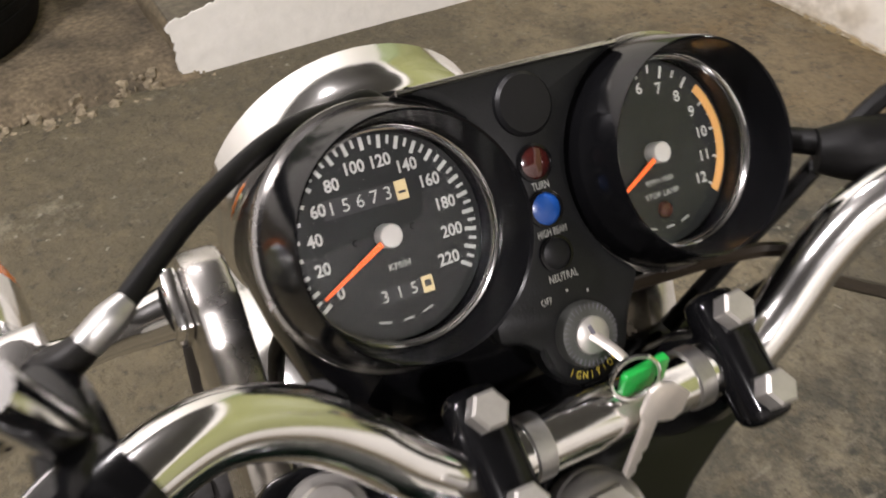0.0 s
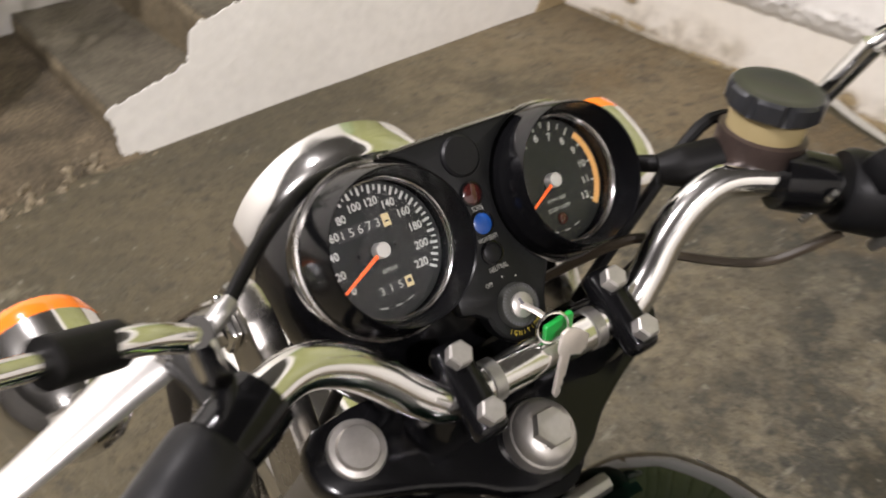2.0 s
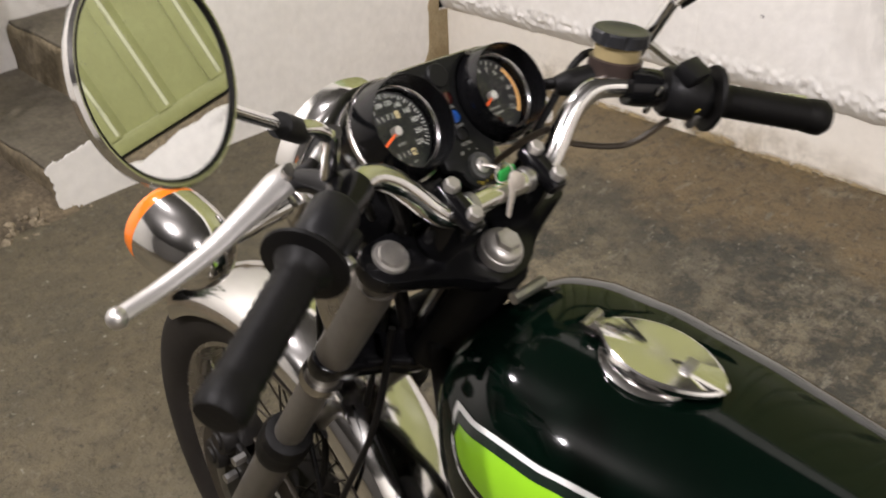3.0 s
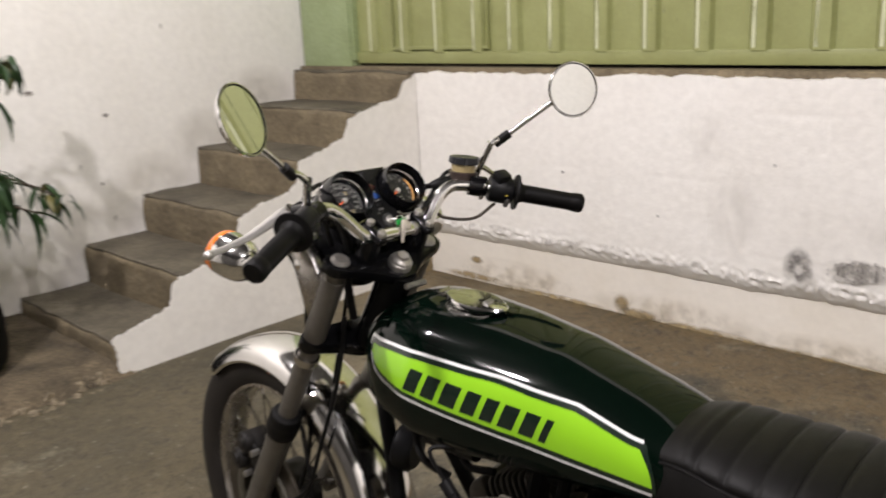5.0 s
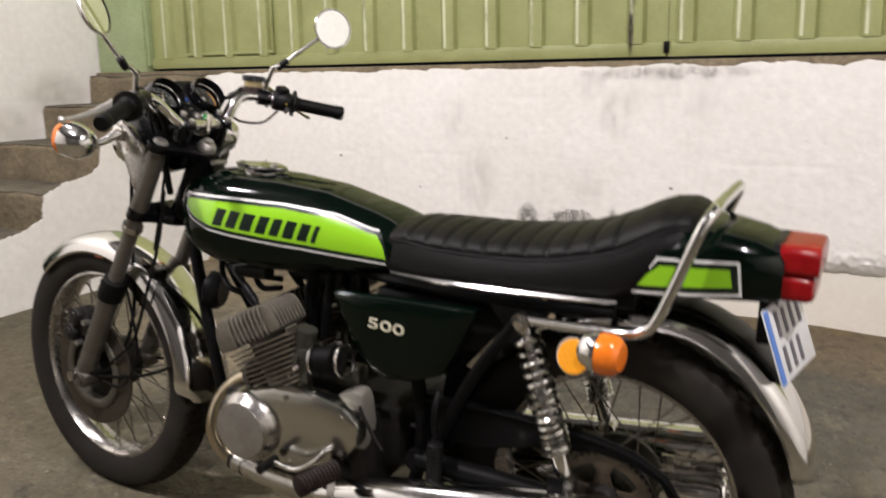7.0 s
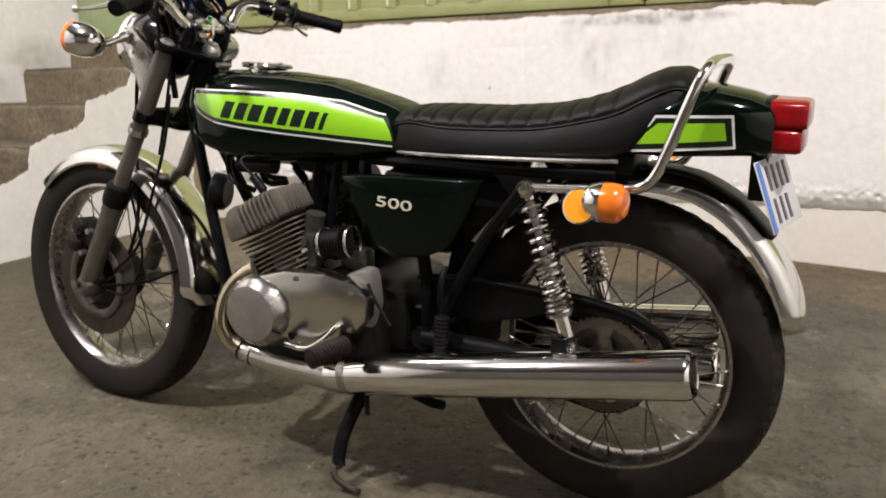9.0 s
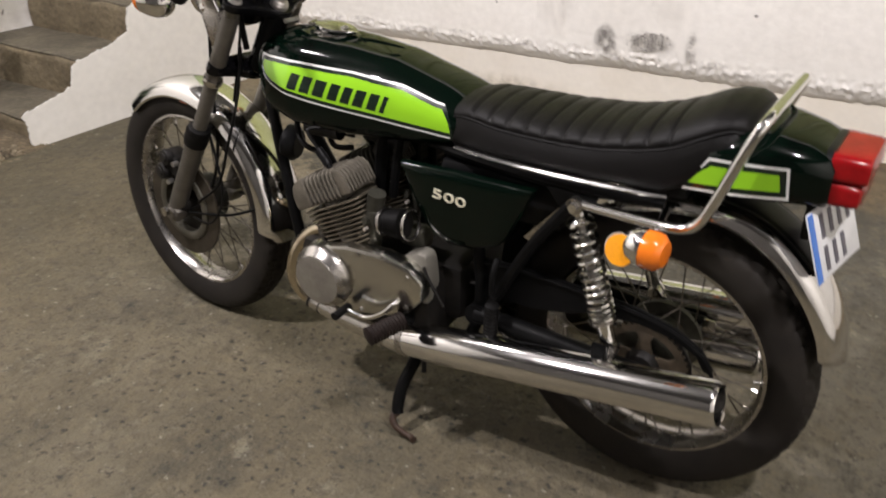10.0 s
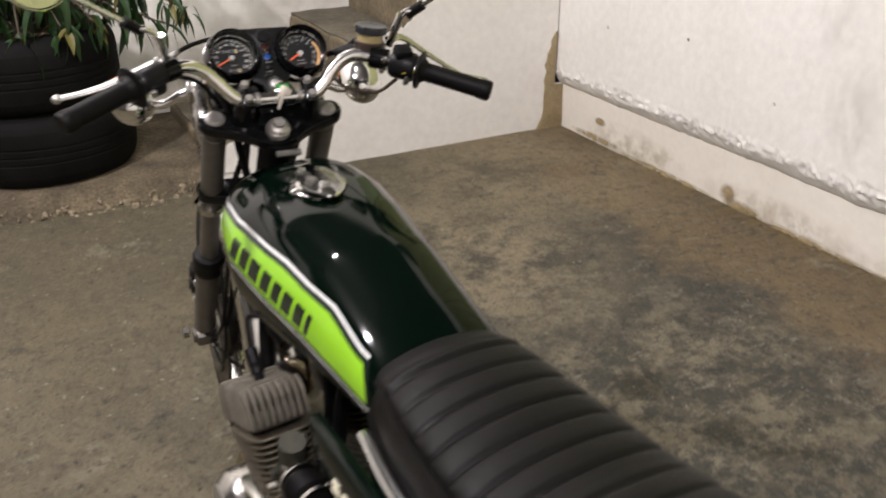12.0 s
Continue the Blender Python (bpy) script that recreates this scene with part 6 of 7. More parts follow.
# yoke outline: a bump round the stem, arms sweeping forward to the fork tubes
rear_x = [-0.118, -0.10, -0.075, -0.05, -0.034, -0.018, 0.0]
rear_y = [0.022, 0.015, 0.006, -0.006, -0.018, -0.026, -0.028]
o = list(zip(rear_x, rear_y)) + [(-x, y) for x, y in reversed(list(zip(rear_x, rear_y))[:-1])]
o += [(0.1255, 0.032), (0.1270, 0.043), (0.1240, 0.055), (0.115, 0.063), (0.09, 0.065), (0.04, 0.062), (-0.04, 0.062), (-0.09, 0.065), (-0.115, 0.063), (-0.1240, 0.055), (-0.1270, 0.043), (-0.1255, 0.032)]
yoke = part("upper_yoke", slab(o, 0.020, 0.004), BLACK_GLOSS, bike, "black upper fork yoke", STEER @ Matrix.Translation((0, 0, -0.036)))
part("stem_nut", lathe([(0, 0.004), (0.010, 0.0038), (0.0160, 0.002), (0.0190, -0.002), (0.0196, -0.005)] + [(0.0208, -0.006), (0.0216, -0.010), (0.0212, -0.016), (0, -0.016)], 28), CAP_GREY, yoke, "large chrome stem nut", STEER)
part("stem_hex", lathe([(0, 0.009), (0.0112, 0.009), (0.0120, 0.0075), (0.0120, 0.002), (0, 0.002)], 6), CAP_GREY, yoke, xf=STEER)
part("pinch_bolt", rod((-0.012, -0.042, -0.026), (0.030, -0.042, -0.026), 0.006, 8), STEEL, yoke, xf=STEER)
part("lower_yoke", slab([(c[0] * 0.98, 0.006 + c[1] * 0.85) for c in o], 0.028, 0.005), BLACK_GLOSS, yoke, xf=STEER @ Matrix.Translation((0, 0, -0.225)))
part("stem_tube", rod((0, 0, -0.04), (0, 0, -0.20), 0.030, 18), BLACK_GLOSS, yoke, xf=STEER)

# handlebar and risers
BAR_R = 0.0112
bar_right = [(0.0055, 0.036, 0.029), (0.056, 0.036, 0.029), (0.072, 0.037, 0.031), (0.087, 0.046, 0.041), (0.102, 0.058, 0.055), (0.119, 0.067, 0.069), (0.140, 0.069, 0.081), (0.165, 0.058, 0.087), (0.192, 0.041, 0.0915), (0.240, 0.003, 0.0985), (0.345, -0.049, 0.1025)]
bar_left = [(0.0, 0.036, 0.029), (0.045, 0.036, 0.029), (0.061, 0.037, 0.031), (0.077, 0.046, 0.041), (0.094, 0.059, 0.055), (0.112, 0.069, 0.068), (0.134, 0.073, 0.079), (0.158, 0.066, 0.085), (0.192, 0.049, 0.088), (0.26, 0.008, 0.0905), (0.335, -0.035, 0.091)]
bar = part("handlebar", sweep([(-x, y, z) for x, y, z in reversed(bar_left[1:])] + bar_right, BAR_R, 18, 8), CHROME, bike, "bent chromed handlebar", STEER)
for side in (-1, 1):
    cx = 0.0055 + side * 0.0540
    part("bar_clamp", box(0.021, 0.054, 0.016, 0.006, (cx, 0.036, 0.0375), 3), BLACK_GLOSS, bar, "black handlebar clamp", STEER)
    part("clamp_base", lathe([(0.021, -0.02), (0.020, 0.012), (0.016, 0.028), (0, 0.028)], 20), BLACK_GLOSS, bar, xf=STEER @ Matrix.Translation((cx, 0.036, 0.0)))
    for s in (-1, 1):
        part("clamp_bolt", lathe([(0, 0.0090), (0.0060, 0.0090), (0.0072, 0.0078), (0.0072, 0.0), (0, 0.0)], 6), CAP_GREY, bar, "hexagon bolt head", STEER @ Matrix.Translation((cx, 0.036 + s * 0.0162, 0.0450)))
    part("knurl", lathe([(BAR_R + 0.0002, -0.004), (BAR_R + 0.0010, -0.0035), (BAR_R + 0.0010, 0.0035), (BAR_R + 0.0002, 0.004)], 24), STEEL, bar, xf=STEER @ at((0.0055 + side * 0.0360, 0.036, 0.029), (1, 0, 0)))


def on_bar(side, x):
    """The pose on the bar at distance x, z pointing outward along it."""
    pts = [Vector(p) for p in (bar_right if side > 0 else bar_left)]
    for a, b in zip(pts, pts[1:]):
        if a.x <= x <= b.x:
            p = a + (b - a) * ((x - a.x) / (b.x - a.x))
            d = (b - a).normalized()
            return at((side * p.x, p.y, p.z), (side * d.x, d.y, d.z)), Vector((side * p.x, p.y, p.z)), Vector((side * d.x, d.y, d.z))


for side in (-1, 1):
    m, p, d = on_bar(side, 0.228 if side < 0 else 0.238)
    prof = [(0.0115, 0.0), (0.0315, 0.0), (0.0330, 0.002), (0.0325, 0.0045), (0.022, 0.007), (0.0170, 0.014)]
    for k in range(22):
        prof.append((0.0168 if k % 2 else 0.0157, 0.020 + 0.0042 * k))
    prof += [(0.0178, 0.116), (0.0180, 0.126), (0.0150, 0.131), (0.0, 0.132)]
    part("grip", lathe(prof, 24), RUBBER, bar, "black ribbed rubber grip", STEER @ m)

# left: switch, clutch perch, lever
LEVER = material("satin_lever_alloy", (0.66, 0.64, 0.61), 0.32, 0.9, var=0.15, scale=60, rough_var=0.1)
m, p, d = on_bar(-1, 0.200)
sw = part("switch_box", lathe([(0.0112, -0.022), (0.0175, -0.022), (0.0195, -0.018), (0.0195, 0.016), (0.0175, 0.021), (0.0112, 0.021)], 26), BLACK_PLASTIC, bike, "black handlebar switch box", STEER @ m)
part("switch_tail", box(0.028, 0.028, 0.024, 0.006, (0, -0.012, 0)), BLACK_PLASTIC, sw, xf=STEER @ Matrix.Translation(p) @ pose(0, 0, 0, 0, 0, 25) @ Matrix.Translation((0, 0.0, -0.006)))
part("thumb_button", rod((p.x, p.y - 0.026, p.z - 0.004), (p.x, p.y - 0.033, p.z - 0.004), 0.006, 10), STEEL, sw, xf=STEER)
m2, p2, d2 = on_bar(-1, 0.168)
perch = part("clutch_perch", join(lathe([(0.0112, -0.014), (0.0165, -0.014), (0.0175, 0.0), (0.0165, 0.014), (0.0112, 0.014)], 22)), BLACK_GLOSS, bike, "black clutch lever perch", STEER @ m2)
part("perch_arm", sweep([p2, p2 + Vector((0.0, 0.024, -0.012)), Vector((-0.172, 0.110, 0.052))], [0.012, 0.011, 0.010], 12), BLACK_GLOSS, perch, xf=STEER)
part("pivot_screw", lathe([(0, 0.006), (0.007, 0.005), (0.008, 0.0), (0.008, -0.016), (0, -0.016)], 16), CHROME_DULL, perch, xf=STEER @ Matrix.Translation((-0.176, 0.112, 0.058)))
part("cable_adjuster", sweep([(-0.158, 0.110, 0.067), (-0.150, 0.1145, 0.0695), (-0.144, 0.118, 0.070)], [0.0050, 0.0052, 0.0040], 12), STEEL, perch, "knurled cable adjuster", STEER)
part("adjuster_boss", sweep([(-0.172, 0.108, 0.058), (-0.164, 0.108, 0.064), (-0.157, 0.1105, 0.0672)], [0.0070, 0.0060, 0.0046], 12), GREASY, perch, xf=STEER)
base = Vector((-0.176, 0.112, 0.050))
part("lever", sweep([base + Vector((0.008, 0.002, 0.003)), base + Vector((-0.010, -0.001, 0.0)), base + Vector((-0.045, -0.013, -0.005)), (-0.262, 0.086, 0.0385), (-0.303, 0.077, 0.0345), (-0.334, 0.071, 0.0345)], [0.0125, 0.0135, 0.0105, 0.0082, 0.0070, 0.0068], 14, 6, flat=0.5), LEVER, perch, "polished alloy clutch lever", STEER)
ball = lathe([(0.0078 * math.sin(math.pi * k / 10), -0.0078 * math.cos(math.pi * k / 10)) for k in range(11)], 18)
part("lever_ball", ball, LEVER, perch, xf=STEER @ Matrix.Translation((-0.338, 0.070, 0.034)))

# right: master cylinder with its round reservoir, switch box, brake lever
m2, p3, d3 = on_bar(1, 0.182)
mc = part("master_cylinder", lathe([(0.0112, -0.016), (0.018, -0.016), (0.019, 0.0), (0.018, 0.016), (0.0112, 0.016)], 22), BLACK_GLOSS, bike, "black front brake master cylinder", STEER @ m2)
part("cylinder_body", sweep([p3 + Vector((0.020, 0.030, -0.006)), p3 + Vector((-0.010, 0.033, -0.010)), p3 + Vector((-0.030, 0.036, -0.014))], [0.014, 0.015, 0.0125], 16), BLACK_GLOSS, mc, xf=STEER)
part("rubber_boot", sweep([p3 + Vector((-0.026, 0.036, -0.013)), p3 + Vector((-0.048, 0.044, -0.022)), p3 + Vector((-0.060, 0.050, -0.028))], [0.0135, 0.013, 0.009], 14), RUBBER, mc, xf=STEER)
RES = STEER @ Matrix.Translation(p3 + Vector((-0.008, 0.034, 0.004))) @ pose(0, 0, 0, -27, 6, 0)
part("reservoir", lathe([(0.0, -0.012), (0.0200, -0.012), (0.0228, -0.004), (0.0228, 0.022), (0, 0.022)], 32), AMBER_TANK, mc, "yellowed plastic fluid reservoir", RES)
part("reservoir_band", lathe([(0.0215, -0.016), (0.0256, -0.014), (0.0262, -0.006), (0.0262, 0.004), (0.0225, 0.005)], 32, True), BROWN_BAND, mc, "brownish lower band of the reservoir", RES)
secs = []
for h, rr in ((0.019, 0.0265), (0.0205, 0.0280), (0.030, 0.0280), (0.032, 0.0262), (0.0322, 0.020), (0.0312, 0.017)):
    secs.append([((rr - (0.0024 if q % 9 < 2 and rr > 0.0275 else 0)) * math.cos(2 * math.pi * q / 72), (rr - (0.0024 if q % 9 < 2 and rr > 0.0275 else 0)) * math.sin(2 * math.pi * q / 72), h) for q in range(72)])
part("reservoir_cap", rings(secs), CAP_DARK, mc, "dark grey notched screw cap", RES)
for k, dz in enumerate((0.012, -0.012)):
    part("clamp_screw", lathe([(0, 0.004), (0.005, 0.003), (0.0055, 0.0), (0, 0)], 12), CHROME, mc, xf=STEER @ at(p3 + Vector((0.0, -0.017, dz)), (0, -1, 0.2)))
base_r = p3 + Vector((0.030, 0.042, 0.002))
part("brake_lever", sweep([base_r, base_r + Vector((0.03, 0.008, -0.004)), base_r + Vector((0.08, -0.012, -0.030)), base_r + Vector((0.135, -0.040, -0.055)), base_r + Vector((0.158, -0.049, -0.063))], [0.0095, 0.0085, 0.0068, 0.0058, 0.0075], 12, 6, flat=0.62), ALLOY_POLISHED, mc, "polished alloy brake lever", STEER)
m4, p4, d4 = on_bar(1, 0.217)
sb = part("throttle_switch_box", lathe([(0.0112, -0.022), (0.022, -0.022), (0.025, -0.017), (0.025, 0.016), (0.022, 0.022), (0.0112, 0.022)], 26), BLACK_PLASTIC, bike, "black throttle and switch housing", STEER @ m4)
part("cap_block", box(0.030, 0.024, 0.016, 0.004, (0, 0, 0)), BLACK_PLASTIC, sb, xf=STEER @ Matrix.Translation(p4 + Vector((-0.006, 0.004, 0.028))))
part("rocker", box(0.010, 0.008, 0.020, 0.003), STEEL, sb, "grey rocker switch", STEER @ Matrix.Translation(p4 + Vector((-0.002, -0.026, -0.010))))
for k in range(3):
    part("print_bar", box(0.005, 0.0008, 0.003), BRASS_INK, sb, xf=STEER @ Matrix.Translation(p4 + Vector((-0.010 + 0.008 * k, -0.0254, 0.006))))
part("cable_elbow", sweep([p4 + Vector((0, 0.02, -0.008)), p4 + Vector((-0.02, 0.034, -0.012)), p4 + Vector((-0.055, 0.05, -0.018))], 0.006, 8), BLACK_PLASTIC, sb, xf=STEER)

# mirrors: stem, rubber joint, rod and round glass
def mirror(side, foot, joint, face, target_eye, target):
    world_to = (BIKE @ STEER).inverted()
    c = Vector(face)
    n = ((world_to @ Vector(target_eye) - c).normalized() + (world_to @ Vector(target) - c).normalized()).normalized()
    f, j = Vector(foot), Vector(joint)
    top = f + Vector((side * 0.012, 0.006, 0.054))
    mi = part("mirror", rod(f - Vector((0, 0, 0.012)), top, 0.0068, 14), CHROME, bike, "round chromed rear-view mirror on a stalk")
    bmesh_xf(mi, STEER, f)
    part("elbow", sweep([top - Vector((0, 0, 0.006)), top + (j - top) * 0.5 + Vector((0, 0, 0.002)), j], 0.0058, 10), CHROME, mi, xf=STEER)
    back = c - n * 0.010
    away = (back - j).normalized()
    part("rubber_joint", rod(j - away * 0.012, j + away * 0.022, 0.0088, 16), RUBBER, mi, "black rubber sleeve", STEER)
    edge = c - n * 0.012 + (j - c).normalized() * 0.030
    part("stalk", sweep([j, j + (edge - j) * 0.5, edge], 0.0046, 12), CHROME, mi, xf=STEER)
    mm = STEER @ at(c, n) @ Matrix.Diagonal((0.89, 0.89, 1, 1))
    part("shell", lathe([(0, -0.013), (0.030, -0.012), (0.049, -0.007), (0.0555, -0.001), (0.0565, 0.003), (0.0550, 0.0045), (0.0525, 0.0042), (0.0525, 0.001), (0, 0.001)], 48), CHROME, mi, xf=mm)
    part("black_seal", lathe([(0.0505, 0.0018), (0.0528, 0.0045), (0.0536, 0.0046), (0.0536, 0.001)], 48, True), RUBBER, mi, xf=mm)
    part("glass", lathe([(0.0518, 0.0014), (0.0515, 0.0026), (0, 0.0028)], 48), MIRROR, mi, "mirror glass", mm)


def bmesh_xf(ob, m, base):
    ob.data.transform(m)


mirror(-1, (-0.166, 0.082, 0.082), (-0.214, 0.091, 0.151), (-0.346, 0.056, 0.2835), (-0.42, -0.20, 1.35), (2.05, -0.66, 1.25))
mirror(1, (0.212, 0.082, 0.098), (0.244, 0.086, 0.157), (0.329, 0.044, 0.286), (-0.98, -1.07, 1.32), (0.4, -6.9, 2.2))

# ---- headlamp ----
HL = STEER @ Matrix.Translation((-0.003, 0.138, -0.078)) @ pose(0, 0, 0, -90 - 22, 0, 0)
hl = part("headlamp", lathe([(0.0, -0.085), (0.03, -0.083), (0.06, -0.068), (0.072, -0.038), (0.077, 0.0), (0.079, 0.045), (0.076, 0.05), (0, 0.05)], 48), BLACK_GLOSS, bike, "black headlamp bowl with a chrome rim", HL)
part("rim", lathe([(0.078, 0.044), (0.0805, 0.046), (0.0825, 0.054), (0.0818, 0.068), (0.081, 0.079), (0.074, 0.082), (0.072, 0.075)], 56, True), CHROME, hl, "wide chrome headlamp rim", HL)
part("lens", lathe([(0.074, 0.076), (0.065, 0.086), (0.04, 0.094), (0, 0.096)], 40), LENS_GLASS, hl, xf=HL)
for side in (-1, 1):
    part("lamp_bolt", lathe([(0, 0.014), (0.010, 0.012), (0.012, 0.0), (0, 0)], 18), CHROME, hl, xf=STEER @ at((side * 0.104, 0.120, -0.088), (side, 0, 0)))

# front indicators
for side in (-1, 1):
    c = Vector((side * 0.216, 0.172, -0.085))
    ax = Vector((side * 0.10, 0.93, -0.30)).normalized()
    ind = part("front_indicator", lathe([(0, -0.058), (0.012, -0.0565), (0.022, -0.051), (0.031, -0.041), (0.0365, -0.027), (0.0392, -0.010), (0.0400, 0.004), (0.0400, 0.012), (0, 0.012)], 40), CHROME, bike, "chromed front indicator with an orange lens", STEER @ at(c, ax))
    part("lens", lathe([(0.0388, 0.010), (0.0400, 0.016), (0.0380, 0.026), (0.026, 0.034), (0, 0.036)], 32), ORANGE, ind, "orange lens", STEER @ at(c, ax))
    part("stem", sweep([(side * 0.122, 0.150, -0.060), (side * 0.134, 0.150, -0.065), (side * 0.150, 0.150, -0.074), (side * 0.172, 0.152, -0.084), c - ax * 0.016], [0.0125, 0.0110, 0.0080, 0.0085, 0.0110], 16), CHROME, ind, xf=STEER)
    part("flange", box(0.008, 0.030, 0.030, 0.003, (side * 0.120, 0.150, -0.058)), CHROME, ind, xf=STEER)

# rear indicators with side reflectors
for side in (-1, 1):
    c = Vector((side * 0.238, 0.066, 0.686))
    ri = part("rear_indicator", lathe([(0, -0.026), (0.019, -0.024), (0.032, -0.011), (0.0355, 0.007), (0.035, 0.013), (0, 0.013)], 32), CHROME, bike, "chromed rear indicator with an orange lens", at(c, (side * 0.1, -1, 0)))
    part("lens", lathe([(0.0340, 0.011), (0.0350, 0.024), (0.033, 0.040), (0.023, 0.050), (0, 0.052)], 32), ORANGE, ri, "orange lens", at(c, (side * 0.1, -1, 0)))
    part("stem", sweep([(side * 0.08, 0.075, 0.690), (side * 0.15, 0.062, 0.688), (side * 0.230, 0.050, 0.686)], [0.008, 0.0075, 0.0085], 12), CHROME, ri)
    part("side_reflector", lathe([(0.0, -0.010), (0.026, -0.009), (0.0315, -0.002), (0.0315, 0.004), (0.029, 0.0045), (0, 0.0045)], 32), CHROME, ri, "chrome reflector cup", at((side * 0.252, 0.0925, 0.677), (side * 0.9, 0.0 + 0.15, 0.25)))
    part("reflector", lathe([(0.0292, 0.003), (0.0287, 0.0065), (0, 0.0075)], 32), AMBER, ri, "amber reflector", at((side * 0.252, 0.0925, 0.677), (side * 0.9, 0.15, 0.25)))

# ---- instruments ----
GT = STEER @ Matrix.Translation((0.004, 0.120, 0.0476)) @ pose(0, 0, 0, 23.4, 0, 0)  # dial plane: z towards the rider


def flat_bar(r0, r1, ang, w, w1=None):
    """A flat mark on a dial from radius r0 to r1 at an angle in degrees."""
    a = radians(ang)
    c, s = math.cos(a), math.sin(a)
    w1 = w if w1 is None else w1
    return [(r0 * c - w * s, r0 * s + w * c), (r1 * c - w1 * s, r1 * s + w1 * c), (r1 * c + w1 * s, r1 * s - w1 * c), (r0 * c + w * s, r0 * s - w * c)]


def gauge(name, label, x, a0, a1):
    m = GT @ Matrix.Translation((x, 0, 0))
    md = m @ Matrix.Translation((0, 0, -0.0090)) @ Matrix.Diagonal((0.928, 0.928, 1, 1))
    body = part(name, lathe([(0, -0.050), (0.030, -0.049), (0.041, -0.040), (0.0450, -0.026), (0.0472, -0.010), (0.0476, -0.004), (0.0416, 0.0250), (0.0411, 0.0262), (0.0403, 0.0254), (0.0390, 0.0065), (0.0386, 0.0040), (0.0384, -0.0085), (0.0, -0.0092)], 64), BLACK_GLOSS, bike, label, m)
    part("bezel", lathe([(0.0364, 0.0036), (0.0372, 0.0056), (0.0380, 0.0062), (0.0389, 0.0056), (0.0390, 0.0034)], 64, True), CHROME, body, "thin chrome ring", m)
    part("hood_band", lathe([(0.0470, -0.0078), (0.0482, -0.0073), (0.0487, -0.0045), (0.0484, -0.0020), (0.0470, -0.0014)], 64, True), CHROME_DULL, body, "thin chrome band", m)
    part("dial", lathe([(0.0410, 0.0), (0.0410, 0.0012), (0, 0.0012)], 48), DIAL, body, "matt dark grey dial", md)
    pane = part("glass", lathe([(0.0378, 0.0026), (0.0378, 0.0032), (0, 0.0034)], 40), GLASS, body, "clear glass", m)
    pane.visible_shadow = False
    return body, md


def marks(body, m, shapes, mat, name, z=0.0015):
    bm = bmesh.new()
    for o in shapes:
        bm.faces.new([bm.verts.new((px, py, z)) for px, py in o])
    return part(name, bm, mat, body, xf=m)


def word(body, m, text, px, py, size, mat=None, ang=0.0, z=0.0016, sx=1.0, name="print", bold=0.0):
    bm = lettering(text, size, bold=bold)
    bmesh.ops.scale(bm, vec=(sx, 1, 1), verts=bm.verts)
    part(name, bm, mat or DIAL_MARK, body, xf=m @ Matrix.Translation((px, py, z)) @ pose(0, 0, 0, 0, 0, ang))


HUB_DIM = material("faded_dial_print", (0.30, 0.30, 0.285), 0.6)
SPD0, SPD1, RPM0, RPM1 = 214.0, -34.0, 217.0, -37.0
spd, ms = gauge("speedometer", "round black speedometer reading zero", -0.058, SPD0, SPD1)
ticks = []
for k in range(45):
    a = SPD0 + (SPD1 - SPD0) * k / 44
    ticks.append(flat_bar(0.0335 if k % 2 == 0 else 0.0352, 0.0385, a, 0.00078 if k % 2 == 0 else 0.00055))
marks(spd, ms, ticks, DIAL_MARK, "scale")
for v in range(0, 221, 20):
    a = radians(SPD0 + (SPD1 - SPD0) * v / 220)
    word(spd, ms, str(v), 0.0278 * math.cos(a), 0.0285 * math.sin(a), 0.0066, sx=0.92, name="numeral", bold=0.00016)
word(spd, ms, "KM/H", 0.0025, -0.0125, 0.0040)
CELL, TRIP = 0.0058, 0.0062
marks(spd, ms, [[(-0.0215, 0.0115), (0.0100, 0.0115), (0.0100, 0.0190), (-0.0215, 0.0190)], [(-0.0097, -0.0260), (0.0093, -0.0260), (0.0093, -0.0195), (-0.0097, -0.0195)]], COUNTER_BLACK, "counter_window", 0.00135)
for k, ch in enumerate("15673"):
    word(spd, ms, ch, -0.0178 + CELL * k, 0.0152, 0.0072, name="counter_digit")
marks(spd, ms, [[(0.0086, 0.0115), (0.0136, 0.0115), (0.0136, 0.0190), (0.0086, 0.0190)], [(0.0093, -0.0260), (0.0141, -0.0260), (0.0141, -0.0195), (0.0093, -0.0195)]], CREAM, "counter_wheel")
marks(spd, ms, [[(0.0096, 0.0140), (0.0126, 0.0140), (0.0126, 0.0150), (0.0096, 0.0150)], [(0.0103, -0.0236), (0.0131, -0.0236), (0.0131, -0.0212), (0.0103, -0.0212)]], COUNTER_BLACK, "counter_bar", 0.0018)
for k, ch in enumerate("315"):
    word(spd, ms, ch, -0.0066 + TRIP * k, -0.0228, 0.0066, name="counter_digit")
marks(spd, ms, [flat_bar(0.0330, 0.0338, a, w) for a, w in ((254, 0.0026), (271, 0.0022), (286, 0.0024))], HUB_DIM, "print_bar")
for sx in (-0.012, 0.012):
    part("dial_rivet", lathe([(0, 0.0024), (0.0012, 0.0022), (0.0014, 0.0012)], 12), DIAL, spd, xf=ms @ Matrix.Translation((sx, 0.0005, 0)))

